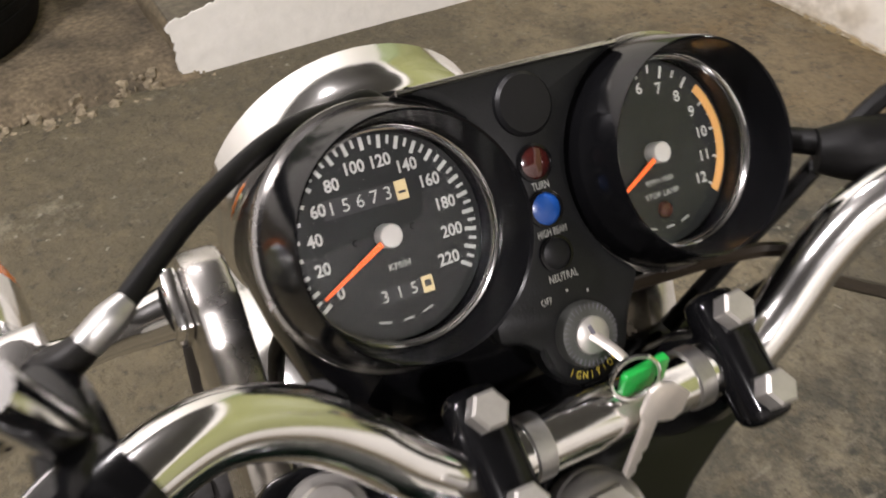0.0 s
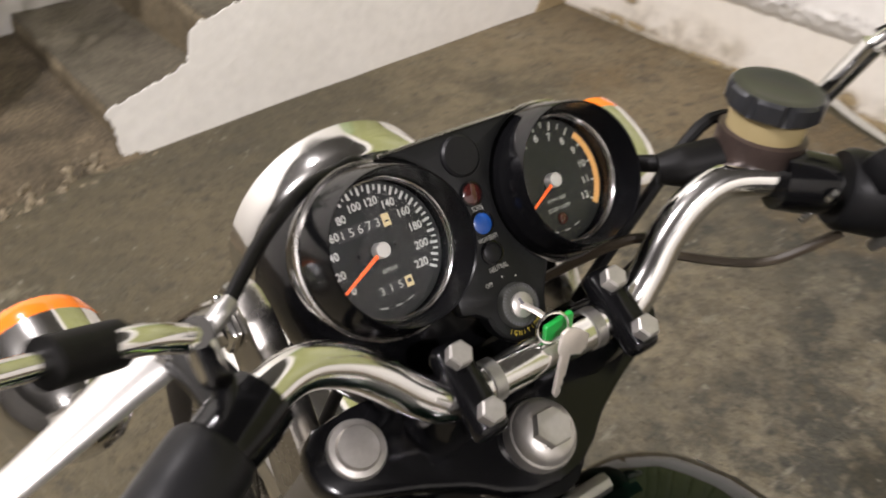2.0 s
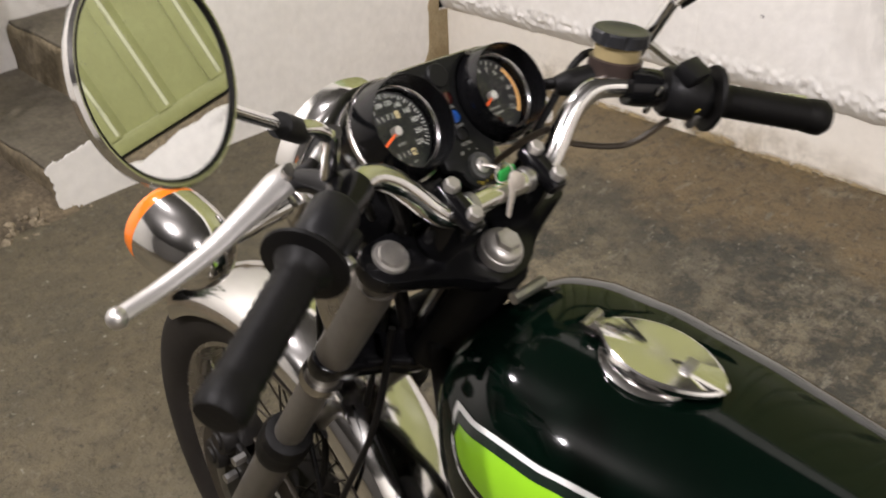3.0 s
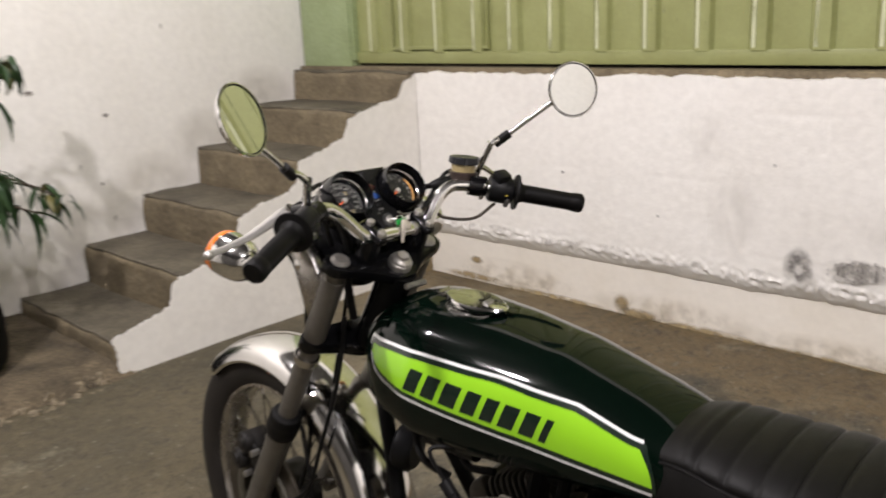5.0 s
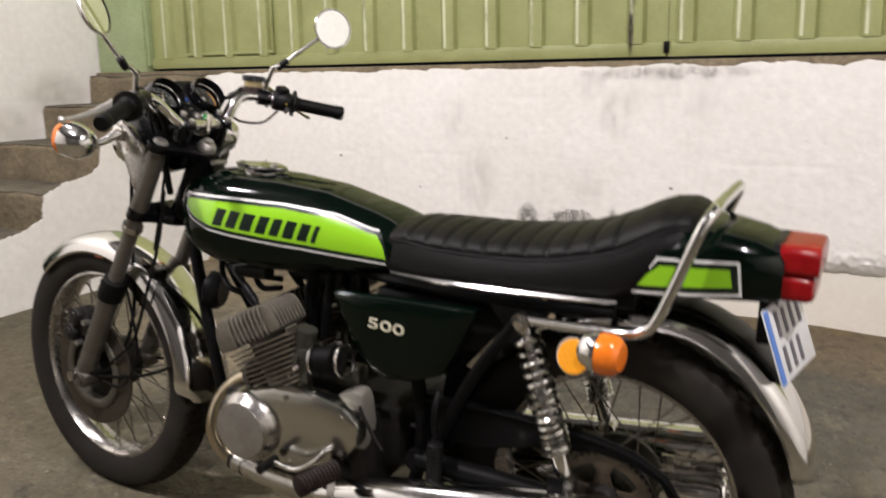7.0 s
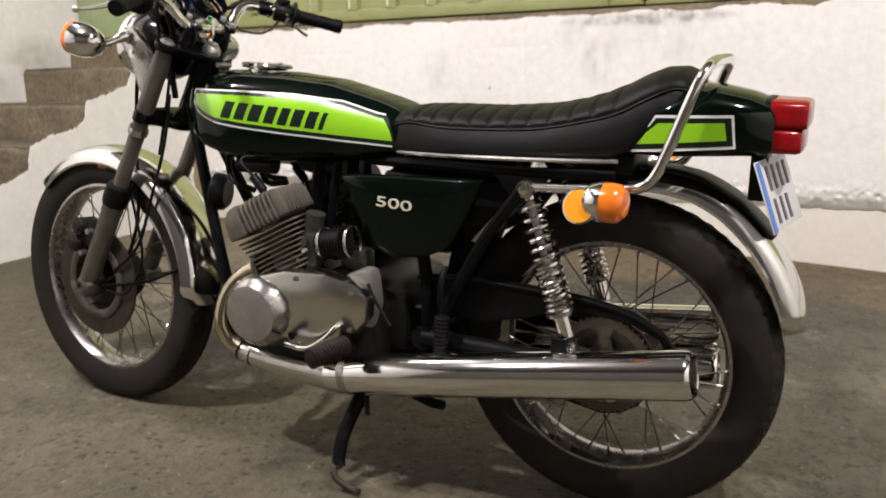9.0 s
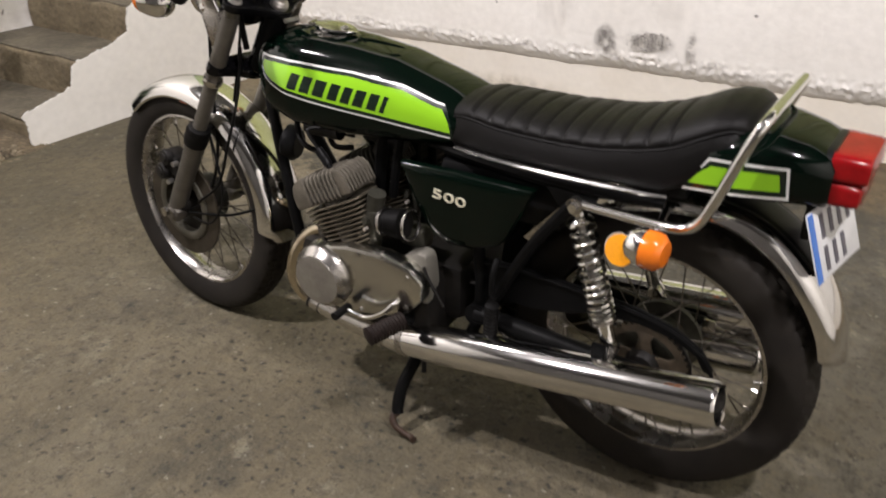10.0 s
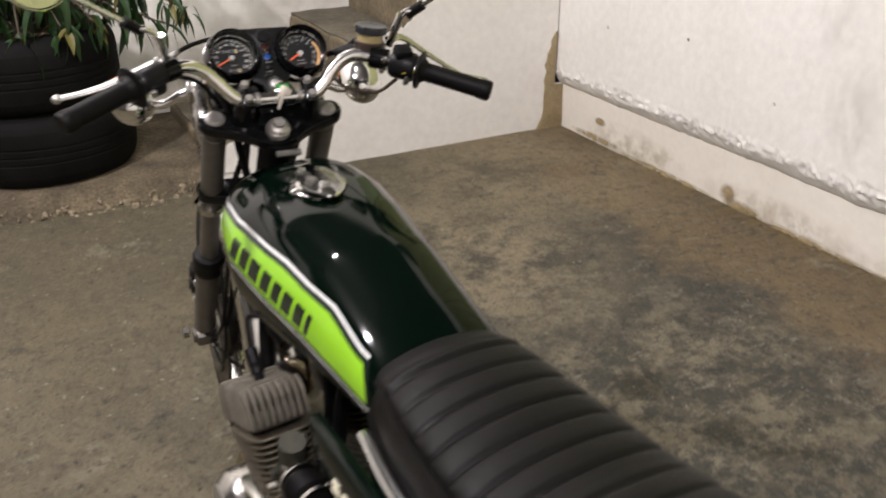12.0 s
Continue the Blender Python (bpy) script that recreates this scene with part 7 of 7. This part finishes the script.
tac, mt = gauge("tachometer", "round black tachometer with a tan redline arc", 0.0625, RPM0, RPM1)
ticks = []
for k in range(25):
    a = RPM0 + (RPM1 - RPM0) * k / 24
    ticks.append(flat_bar(0.0330 if k % 2 == 0 else 0.0348, 0.0384, a, 0.0006 if k % 2 == 0 else 0.0004))
marks(tac, mt, ticks, DIAL_MARK, "scale")
for v in range(0, 13):
    a = radians(RPM0 + (RPM1 - RPM0) * v / 12)
    word(tac, mt, str(v), 0.0282 * math.cos(a), 0.0285 * math.sin(a), 0.0068, name="numeral", bold=0.00012)
arc = []
for k in range(28):
    a, b = [radians(RPM0 + (RPM1 - RPM0) * (8.45 + 3.7 * q / 28) / 12) for q in (k, k + 1)]
    arc.append([(0.0350 * math.cos(a), 0.0350 * math.sin(a)), (0.0392 * math.cos(a), 0.0392 * math.sin(a)), (0.0392 * math.cos(b), 0.0392 * math.sin(b)), (0.0350 * math.cos(b), 0.0350 * math.sin(b))])
marks(tac, mt, arc, DIAL_TAN, "redline", 0.0018)
word(tac, mt, "RPM×1000", 0.0, -0.0125, 0.0034)
word(tac, mt, "STOP LAMP", 0.0, -0.0185, 0.0036)
part("stop_lamp", lathe([(0, 0.0030), (0.0030, 0.0026), (0.0040, 0.0012)], 20), RED_DEEP, tac, "dark red warning lens", mt @ Matrix.Translation((0.0, -0.0255, 0)))
marks(tac, mt, [flat_bar(0.0330, 0.0338, a, w) for a, w in ((254, 0.0026), (271, 0.0022), (286, 0.0024))], HUB_DIM, "print_bar")
for g, m, ang, ln in ((spd, ms, 207, 0.0345), (tac, mt, 209, 0.0265)):
    part("needle", slab(flat_bar(-0.004, ln, ang, 0.0013, 0.0006), 0.0007), NEEDLE, g, "orange needle", m @ Matrix.Translation((0, 0, 0.0060)))
    part("needle_hub", lathe([(0, 0.0080), (0.0042, 0.0078), (0.0047, 0.0072), (0.0047, 0.0014), (0, 0.0014)], 28), HUBCAP, g, "pale needle hub", m)

# warning-lamp panel between and behind the gauges, with the ignition lock
pan = []
for q in range(25):
    y = -0.040 + 0.0855 * q / 24
    pan.append((0.0615 - math.sqrt(max(0.0478 ** 2 - y * y, 0.0)), y))
pan += [(0.050, 0.0468), (-0.046, 0.0468)] + [(-0.057 + math.sqrt(max(0.0478 ** 2 - y * y, 0.0)), y) for x, y in reversed(pan)]
pan += [(-0.031, -0.050), (-0.022, -0.052), (-0.015, -0.058), (-0.013, -0.066), (-0.009, -0.072), (-0.002, -0.0765), (0.008, -0.0775), (0.016, -0.074), (0.022, -0.067), (0.026, -0.056)]
panel = part("instrument_panel", slab(pan, 0.010, 0.003), BLACK_SATIN, bike, "black instrument panel with warning lamps", GT @ Matrix.Translation((0, 0, -0.005)))
part("panel_edge", sweep([(-0.045, 0.0466, 0.004), (0.0, 0.0470, 0.004), (0.048, 0.0466, 0.004)], 0.0012, 6), CHROME_DULL, panel, xf=GT)
PM = GT @ Matrix.Translation((0, 0, 0.005))
part("blank_cap", lathe([(0, 0.0035), (0.0105, 0.0033), (0.0118, 0.002), (0.0118, 0.0)], 32), BLACK_PLASTIC, panel, xf=PM @ Matrix.Translation((0.001, 0.0325, 0)))
for y, r, mat, nm in ((0.0109, 0.0060, RED_DEEP, "turn_lamp"), (-0.0065, 0.0060, BLUE, "beam_lamp"), (-0.0236, 0.0058, BLACK_PLASTIC, "neutral_lamp")):
    part("lamp_ring", lathe([(r + 0.0012, 0.0), (r + 0.0012, 0.0016), (r, 0.0018), (r, 0.0)], 28, True), BLACK_GLOSS, panel, xf=PM @ Matrix.Translation((0.0, y, 0)))
    part(nm, lathe([(0, 0.0024), (r * 0.7, 0.0021), (r, 0.0012), (r, 0.0)], 28), mat, panel, xf=PM @ Matrix.Translation((0.0, y, 0)))
word(panel, PM, "TURN", 0.0005, 0.0022, 0.0042, z=0.0006, sx=0.66)
word(panel, PM, "HIGH BEAM", 0.0007, -0.0155, 0.0040, z=0.0006, sx=0.62)
word(panel, PM, "NEUTRAL", 0.0008, -0.0327, 0.0041, z=0.0006, sx=0.72)
LOCK = PM @ Matrix.Translation((0.0038, -0.0562, 0.0))
part("ignition_lock", lathe([(0.0, 0.0050), (0.0100, 0.0050), (0.0118, 0.0044), (0.0126, 0.0030), (0.0130, -0.004)], 36), LOCK_GREY, panel, "grey knurled ignition lock", LOCK)
for k in range(36):
    part("knurl_mark", box(0.0024, 0.0003, 0.0003, 0.0, (0.0108, 0, 0.0049)), PLATE_INK, panel, xf=LOCK @ pose(0, 0, 0, 0, 0, 10 * k))
part("barrel", lathe([(0, 0.0072), (0.0062, 0.0070), (0.0072, 0.0062), (0.0072, 0.0045)], 28), CAP_GREY, panel, xf=LOCK)
part("slot", box(0.0014, 0.0090, 0.0008, 0.0, (0, 0, 0.0073)), PLATE_INK, panel, xf=LOCK @ pose(0, 0, 0, 0, 0, 20))
word(panel, LOCK, "OFF", -0.0125, 0.0163, 0.0036, z=0.0006, sx=0.8)
for dx, dy in ((-0.0030, 0.0180), (0.0057, 0.0155)):
    part("dot", lathe([(0, 0.0002), (0.0006, 0.0001)], 10), DIAL_MARK, panel, xf=LOCK @ Matrix.Translation((dx, dy, 0.0004)))
part("lock_skirt", lathe([(0.0, -0.010), (0.0195, -0.010), (0.0195, -0.0016), (0.018, -0.0004), (0, -0.0004)], 32), BLACK_SATIN, panel, xf=LOCK)
for k, ch in enumerate("IGNITION"):
    a = radians(270 - 38 + 11 * k)
    word(panel, LOCK, ch, 0.0158 * math.cos(a), 0.0158 * math.sin(a), 0.0040, BRASS_INK, math.degrees(a) + 90, 0.0012, 0.8)
part("gauge_bracket", box(0.17, 0.05, 0.006, 0.002, (0, 0.0, -0.035)), BLACK_GLOSS, panel, xf=GT)

# cables and hoses
cab = part("clutch_cable", sweep([(-0.146, 0.117, 0.070), (-0.130, 0.131, 0.066), (-0.113, 0.145, 0.060), (-0.082, 0.165, 0.050), (-0.055, 0.175, 0.040), (-0.029, 0.176, 0.028), (-0.012, 0.13, -0.02), (-0.03, 0.06, -0.15), (-0.05, 0.0, -0.30)], 0.0038, 10, 8), RUBBER, bike, "black control cable", STEER)
part("switch_lead", sweep([(-0.150, 0.062, 0.068), (-0.125, 0.075, 0.045), (-0.105, 0.085, 0.015), (-0.085, 0.085, -0.02)], 0.0040, 8), RUBBER, cab, xf=STEER)
part("cable", sweep([(0.070, 0.060, -0.01), (0.112, 0.085, 0.04), p3 + Vector((-0.02, 0.06, -0.008)), p3 + Vector((0.02, 0.035, -0.012))], 0.004, 8), RUBBER, cab, xf=STEER)
part("brake_hose", sweep([p3 + Vector((-0.056, 0.052, -0.027)), (0.118, 0.112, 0.048), (0.112, 0.140, 0.010), (0.070, 0.165, -0.050), (0.02, 0.15, -0.10), (-0.02, 0.12, -0.20), (-0.055, 0.080, -0.34), (-0.06, 0.06, -0.42)], 0.0055, 10), RUBBER, cab, "black brake hose", STEER)
part("throttle_cable", sweep([p4 + Vector((-0.012, -0.010, -0.022)), p4 + Vector((-0.04, 0.0, -0.060)), p4 + Vector((-0.085, 0.03, -0.072)), p4 + Vector((-0.12, 0.05, -0.06)), (0.05, 0.09, -0.05)], 0.0032, 8), material("brown_cable_sheath", (0.035, 0.026, 0.016), 0.5), cab, "thin brown cable loop", STEER)
part("loom", sweep([(-0.10, 0.075, 0.05), (-0.075, 0.06, 0.0), (-0.06, 0.06, -0.06), (-0.04, 0.02, -0.15)], 0.0075, 10), RUBBER, cab, xf=STEER)
part("loom", sweep([(0.10, 0.055, 0.05), (0.075, 0.05, 0.0), (0.06, 0.05, -0.06), (0.04, 0.02, -0.15)], 0.0065, 10), RUBBER, cab, xf=STEER)
part("speedo_cable", sweep([(-0.050, 0.13, -0.03), (-0.075, 0.13, -0.12), (-0.062, 0.075, -0.30), (-0.060, -0.01, -0.48), (-0.075, -0.03, -0.62), (-0.085, 0.01, -0.71)], 0.0045, 10), RUBBER, cab, xf=STEER)
part("drop_cable", sweep([(-0.062, 0.02, -0.14), (-0.078, -0.03, -0.25), (-0.085, -0.055, -0.40), (-0.092, -0.07, -0.52), (-0.088, -0.02, -0.64)], 0.004, 10), RUBBER, cab, xf=STEER)
part("brake_line", sweep([(-0.07, 0.065, -0.40), (-0.082, -0.02, -0.46), (-0.088, -0.095, -0.55), (-0.09, -0.085, -0.66), (-0.092, -0.02, -0.70)], 0.0035, 8), RUBBER, cab, xf=STEER)

# ---- keys in the ignition ----
KW = BIKE @ LOCK
keys = thing("key_bunch", "nickel keys on a ring with a green tag in the ignition", "keys", KW)
K0 = KW.inverted()
TO_KEYS = K0 @ BIKE @ STEER @ Matrix.Translation((0.0065, 0.004, -0.005))
ring_at = TO_KEYS @ Vector((0.0035, 0.0445, 0.053))
part("inserted_key", sweep([(0, 0, 0.006), ring_at * 0.5 + Vector((0, 0, 0.004)), ring_at * 0.86], [0.0030, 0.0026, 0.0024], 8, 4, flat=0.45), BRASS, keys)
ring_n = [Vector((0.002, 0.0395, 0.053)) + 0.0085 * (math.cos(a) * Vector((0.93, -0.30, 0.2)).normalized() + math.sin(a) * Vector((0.25, 0.70, 0.67)).normalized()) for a in [2 * math.pi * q / 32 for q in range(33)]]
part("key_ring", sweep(ring_n, 0.0010, 7, smooth=False), CHROME, keys, "thin steel key ring", TO_KEYS)
bm = slab([(-0.0085, -0.0075), (0.0085, -0.0075), (0.0102, -0.005), (0.0106, 0.006), (0.0095, 0.0075), (-0.0095, 0.0075), (-0.0106, 0.006), (-0.0102, -0.005)], 0.0032, 0.0006)
part("tag", bm, KEY_GREEN, keys, "small bright green plastic tag", TO_KEYS @ Matrix.Translation((0.008, 0.0398, 0.0465)) @ pose(0, 0, 0, 60, 0, 4))
head, tip_ = Vector((0.007, 0.033, 0.057)), Vector((-0.004, 0.011, 0.030))
along = (tip_ - head).normalized()
nrm = Vector((0.1, -0.6, 0.8))
nrm = (nrm - along * nrm.dot(along)).normalized()
wide = along.cross(nrm)
km = Matrix(((wide.x, along.x, nrm.x, head.x), (wide.y, along.y, nrm.y, head.y), (wide.z, along.z, nrm.z, head.z), (0, 0, 0, 1)))
bow = [(-0.0165, 0.003), (-0.0165, 0.012), (-0.0125, 0.0155), (-0.0036, 0.0150), (-0.0036, 0.028), (-0.0020, 0.030), (-0.0032, 0.033), (-0.0016, 0.036), (-0.0028, 0.039), (0.0, 0.043), (0.0032, 0.040), (0.0036, 0.0145), (0.005, 0.0135), (0.0068, 0.010), (0.0068, 0.0), (0.002, -0.003), (-0.006, -0.002)]
part("spare_key", slab(bow, 0.0022, 0.0004), BRASS, keys, "flat nickel spare key hanging from the ring", TO_KEYS @ km @ Matrix.Diagonal((0.9, 0.92, 1, 1)))

# ---- planter of stacked tyres with a shrub ----
OLD_TYRE = material("old_black_tyre", (0.0032, 0.0031, 0.003), 0.7, spec=0.12, color2=(0.007, 0.0066, 0.006), scale=8, bump=0.001, bump_scale=60)
PX, PY = -0.17, 2.56


def tyre_pieces(outer, hole, height):
    """The profiles of a bald car tyre lying flat: lower sidewall, tread, upper sidewall."""
    h = height / 2
    side = [(hole, -h * 0.55), (hole + 0.02, -h * 0.9), (outer * 0.74, -h * 0.985), (outer * 0.80, -h), (outer * 0.87, -h * 0.95), (outer * 0.93, -h * 0.86), (outer * 0.965, -h * 0.74), (outer * 0.985, -h * 0.60)]
    tread = [(outer * 0.985, -h * 0.60), (outer * 0.996, -h * 0.45), (outer, -h * 0.3)]
    for k in range(3):
        z = -h * 0.3 + h * 0.6 * (k + 0.5) / 3
        tread += [(outer, z - 0.005), (outer - 0.0025, z - 0.003), (outer - 0.0025, z + 0.003), (outer, z + 0.005)]
    tread += [(outer, h * 0.3), (outer * 0.996, h * 0.45), (outer * 0.985, h * 0.60)]
    closed = [(hole + 0.03, -h * 0.5)]
    return side + closed, tread + [(outer * 0.94, h * 0.6), (outer * 0.94, -h * 0.6)], [(r, -z) for r, z in side + closed]


for k, (r, z, dx, h) in enumerate(((0.365, 0.150, 0.0, 0.285), (0.350, 0.430, -0.012, 0.285))):
    ty = thing("tyre", "old black car tyre stacked as a planter by the stairs", "tyre", pose(PX + dx, PY, z + h / 2), "planter tyres")
    lower, tread, upper = tyre_pieces(r, 0.19, h)
    part("sidewall", lathe(lower, 72, True), OLD_TYRE, ty, smooth=40)
    part("tread", lathe(tread, 72, True), OLD_TYRE, ty, "bald black tread", smooth=40)
    part("sidewall", lathe(upper, 72, True), OLD_TYRE, ty, smooth=40)
soil = part("soil", lathe([(0, 0.71), (0.10, 0.705), (0.20, 0.69), (0.22, 0.64), (0.18, 0.20), (0, 0.2)], 40), material("dry_soil", (0.05, 0.035, 0.022), 0.95, color2=(0.09, 0.065, 0.04), scale=30, bump=0.01, bump_scale=60), None)
soil.matrix_world = pose(PX, PY, 0)
tagged(soil, "dark dry soil filling the tyre planter", "soil", kind="stuff")

LEAF = material("glossy_green_leaf", (0.016, 0.040, 0.012), 0.42, 0.0, color2=(0.034, 0.080, 0.020), scale=9, coat=0.1, bump=0.0008, bump_scale=60)
LEAF_OLD = material("yellowing_leaf", (0.13, 0.12, 0.03), 0.5, 0.0, color2=(0.10, 0.07, 0.025), scale=12)
BARK = material("grey_brown_bark", (0.09, 0.07, 0.05), 0.85, 0.0, var=0.4, scale=40, bump=0.003, bump_scale=80)
shrub = thing("shrub", "leafy green shrub with drooping pointed leaves in the tyre planter", "shrub", pose(PX, PY, 0.69))


def leaf_mesh(length, width, droop):
    """A pointed leaf, folded along its midrib and drooping."""
    bm = bmesh.new()
    rows = []
    for i in range(9):
        u = i / 8
        w = width * 0.5 * (math.sin(math.pi * min(u * 0.97 + 0.03, 1.0)) ** 0.8) * (1 - 0.35 * u)
        z = -droop * length * u * u
        rows.append([bm.verts.new((s * w, u * length * (1 - 0.25 * droop * u), z + abs(s) * w * 0.30)) for s in (-1, -0.5, 0, 0.5, 1)])
    for a, b in zip(rows, rows[1:]):
        for j in range(4):
            bm.faces.new((a[j], a[j + 1], b[j + 1], b[j]))
    me = bpy.data.meshes.new("leaf")
    bm.to_mesh(me)
    bm.free()
    for f in me.polygons:
        f.use_smooth = True
    return me


leaf_kinds = []
for ln, wd, dr, mt_ in ((0.135, 0.040, 0.35, LEAF), (0.115, 0.036, 0.55, LEAF), (0.15, 0.040, 0.75, LEAF), (0.11, 0.038, 0.5, LEAF_OLD)):
    me = leaf_mesh(ln, wd, dr)
    me.materials.append(mt_)
    leaf_kinds.append(me)
rnd = random.Random(12)
for k in range(18):
    a = rnd.uniform(0, 6.28)
    reach = rnd.uniform(0.12, 0.34)
    hgt = rnd.uniform(0.12, 0.85)
    aim = [(0.50, -0.22, 0.02), (0.44, -0.10, 0.16), (0.40, -0.20, 0.44), (0.36, -0.05, 0.60), (0.30, -0.26, 0.30), (0.42, -0.02, -0.02)]
    base = Vector((rnd.uniform(-0.07, 0.07), rnd.uniform(-0.07, 0.07), 0))
    end = Vector(aim[k]) if k < len(aim) else Vector((reach * math.cos(a), reach * math.sin(a), hgt))
    if end.y > 0.34:
        end.y = 0.34
    mid = base.lerp(end, 0.55) + Vector((0, 0, 0.10))
    line = spline([base, mid, end], 8)
    part("stem", sweep([base, mid, end], [0.008, 0.006, 0.003], 7), BARK, shrub)
    for q in range(16):
        u = 1.0 - 0.75 * (q / 16) ** 1.2
        p = line[min(int(u * (len(line) - 1)), len(line) - 1)]
        ob = new("leaf", leaf_kinds[rnd.choice((0, 0, 1, 1, 2, 2, 3))])
        ob.parent = shrub
        out_a = math.degrees(math.atan2(end.y, end.x)) - 90 + rnd.uniform(-95, 95)
        m = Matrix.Translation(p) @ pose(0, 0, 0, rnd.uniform(-65, 8), rnd.uniform(-25, 25), out_a)
        sc = rnd.uniform(0.8, 1.25)
        ob.matrix_basis = m @ Matrix.Diagonal((sc, sc, sc, 1))

# drooping whorls at the ends of long shoots, towards the stairs
WHORLS = [((0.50, -0.11, 0.56), 16, 0.9), ((0.40, -0.10, 0.74), 12, 0.85), ((0.34, -0.12, 0.56), 14, 0.95), ((0.31, -0.14, 0.44), 12, 1.0), ((0.29, -0.20, 0.27), 16, 1.05), ((0.36, -0.22, 0.18), 14, 1.0),
          ((0.54, -0.16, 0.10), 12, 0.8), ((0.60, -0.16, 0.06), 10, 0.75), ((0.20, -0.20, 0.40), 14, 1.0), ((0.10, -0.26, 0.16), 14, 1.0), ((-0.05, -0.24, 0.30), 14, 1.0), ((-0.20, -0.22, 0.22), 14, 1.0), ((0.24, -0.24, 0.06), 12, 0.9),
          ((-0.02, -0.30, 0.04), 14, 0.9), ((-0.16, -0.30, 0.07), 14, 0.95), ((-0.30, -0.22, 0.05), 14, 0.95), ((0.12, -0.31, 0.06), 12, 0.85), ((-0.10, -0.16, 0.14), 14, 1.05), ((-0.30, -0.10, 0.18), 14, 1.05)]
for (wx, wy, wz), count, size in WHORLS:
    tip = Vector((wx, wy, wz))
    base = Vector((wx * 0.15, wy * 0.15, 0.0))
    part("shoot", sweep([base, base.lerp(tip, 0.6) + Vector((0, 0, 0.10)), tip], [0.007, 0.005, 0.0028], 7), BARK, shrub)
    for q in range(count):
        ob = new("leaf", leaf_kinds[rnd.choice((0, 1, 1, 2, 2, 2, 3) if q % 5 else (3, 2))])
        ob.parent = shrub
        sc = size * rnd.uniform(0.8, 1.2)
        ob.matrix_basis = Matrix.Translation(tip + Vector((rnd.uniform(-0.03, 0.03), rnd.uniform(-0.03, 0.03), rnd.uniform(-0.03, 0.02)))) @ pose(0, 0, 0, rnd.uniform(-70, -5), rnd.uniform(-20, 20), 360 * q / count + rnd.uniform(-14, 14)) @ Matrix.Diagonal((sc, sc, sc, 1))
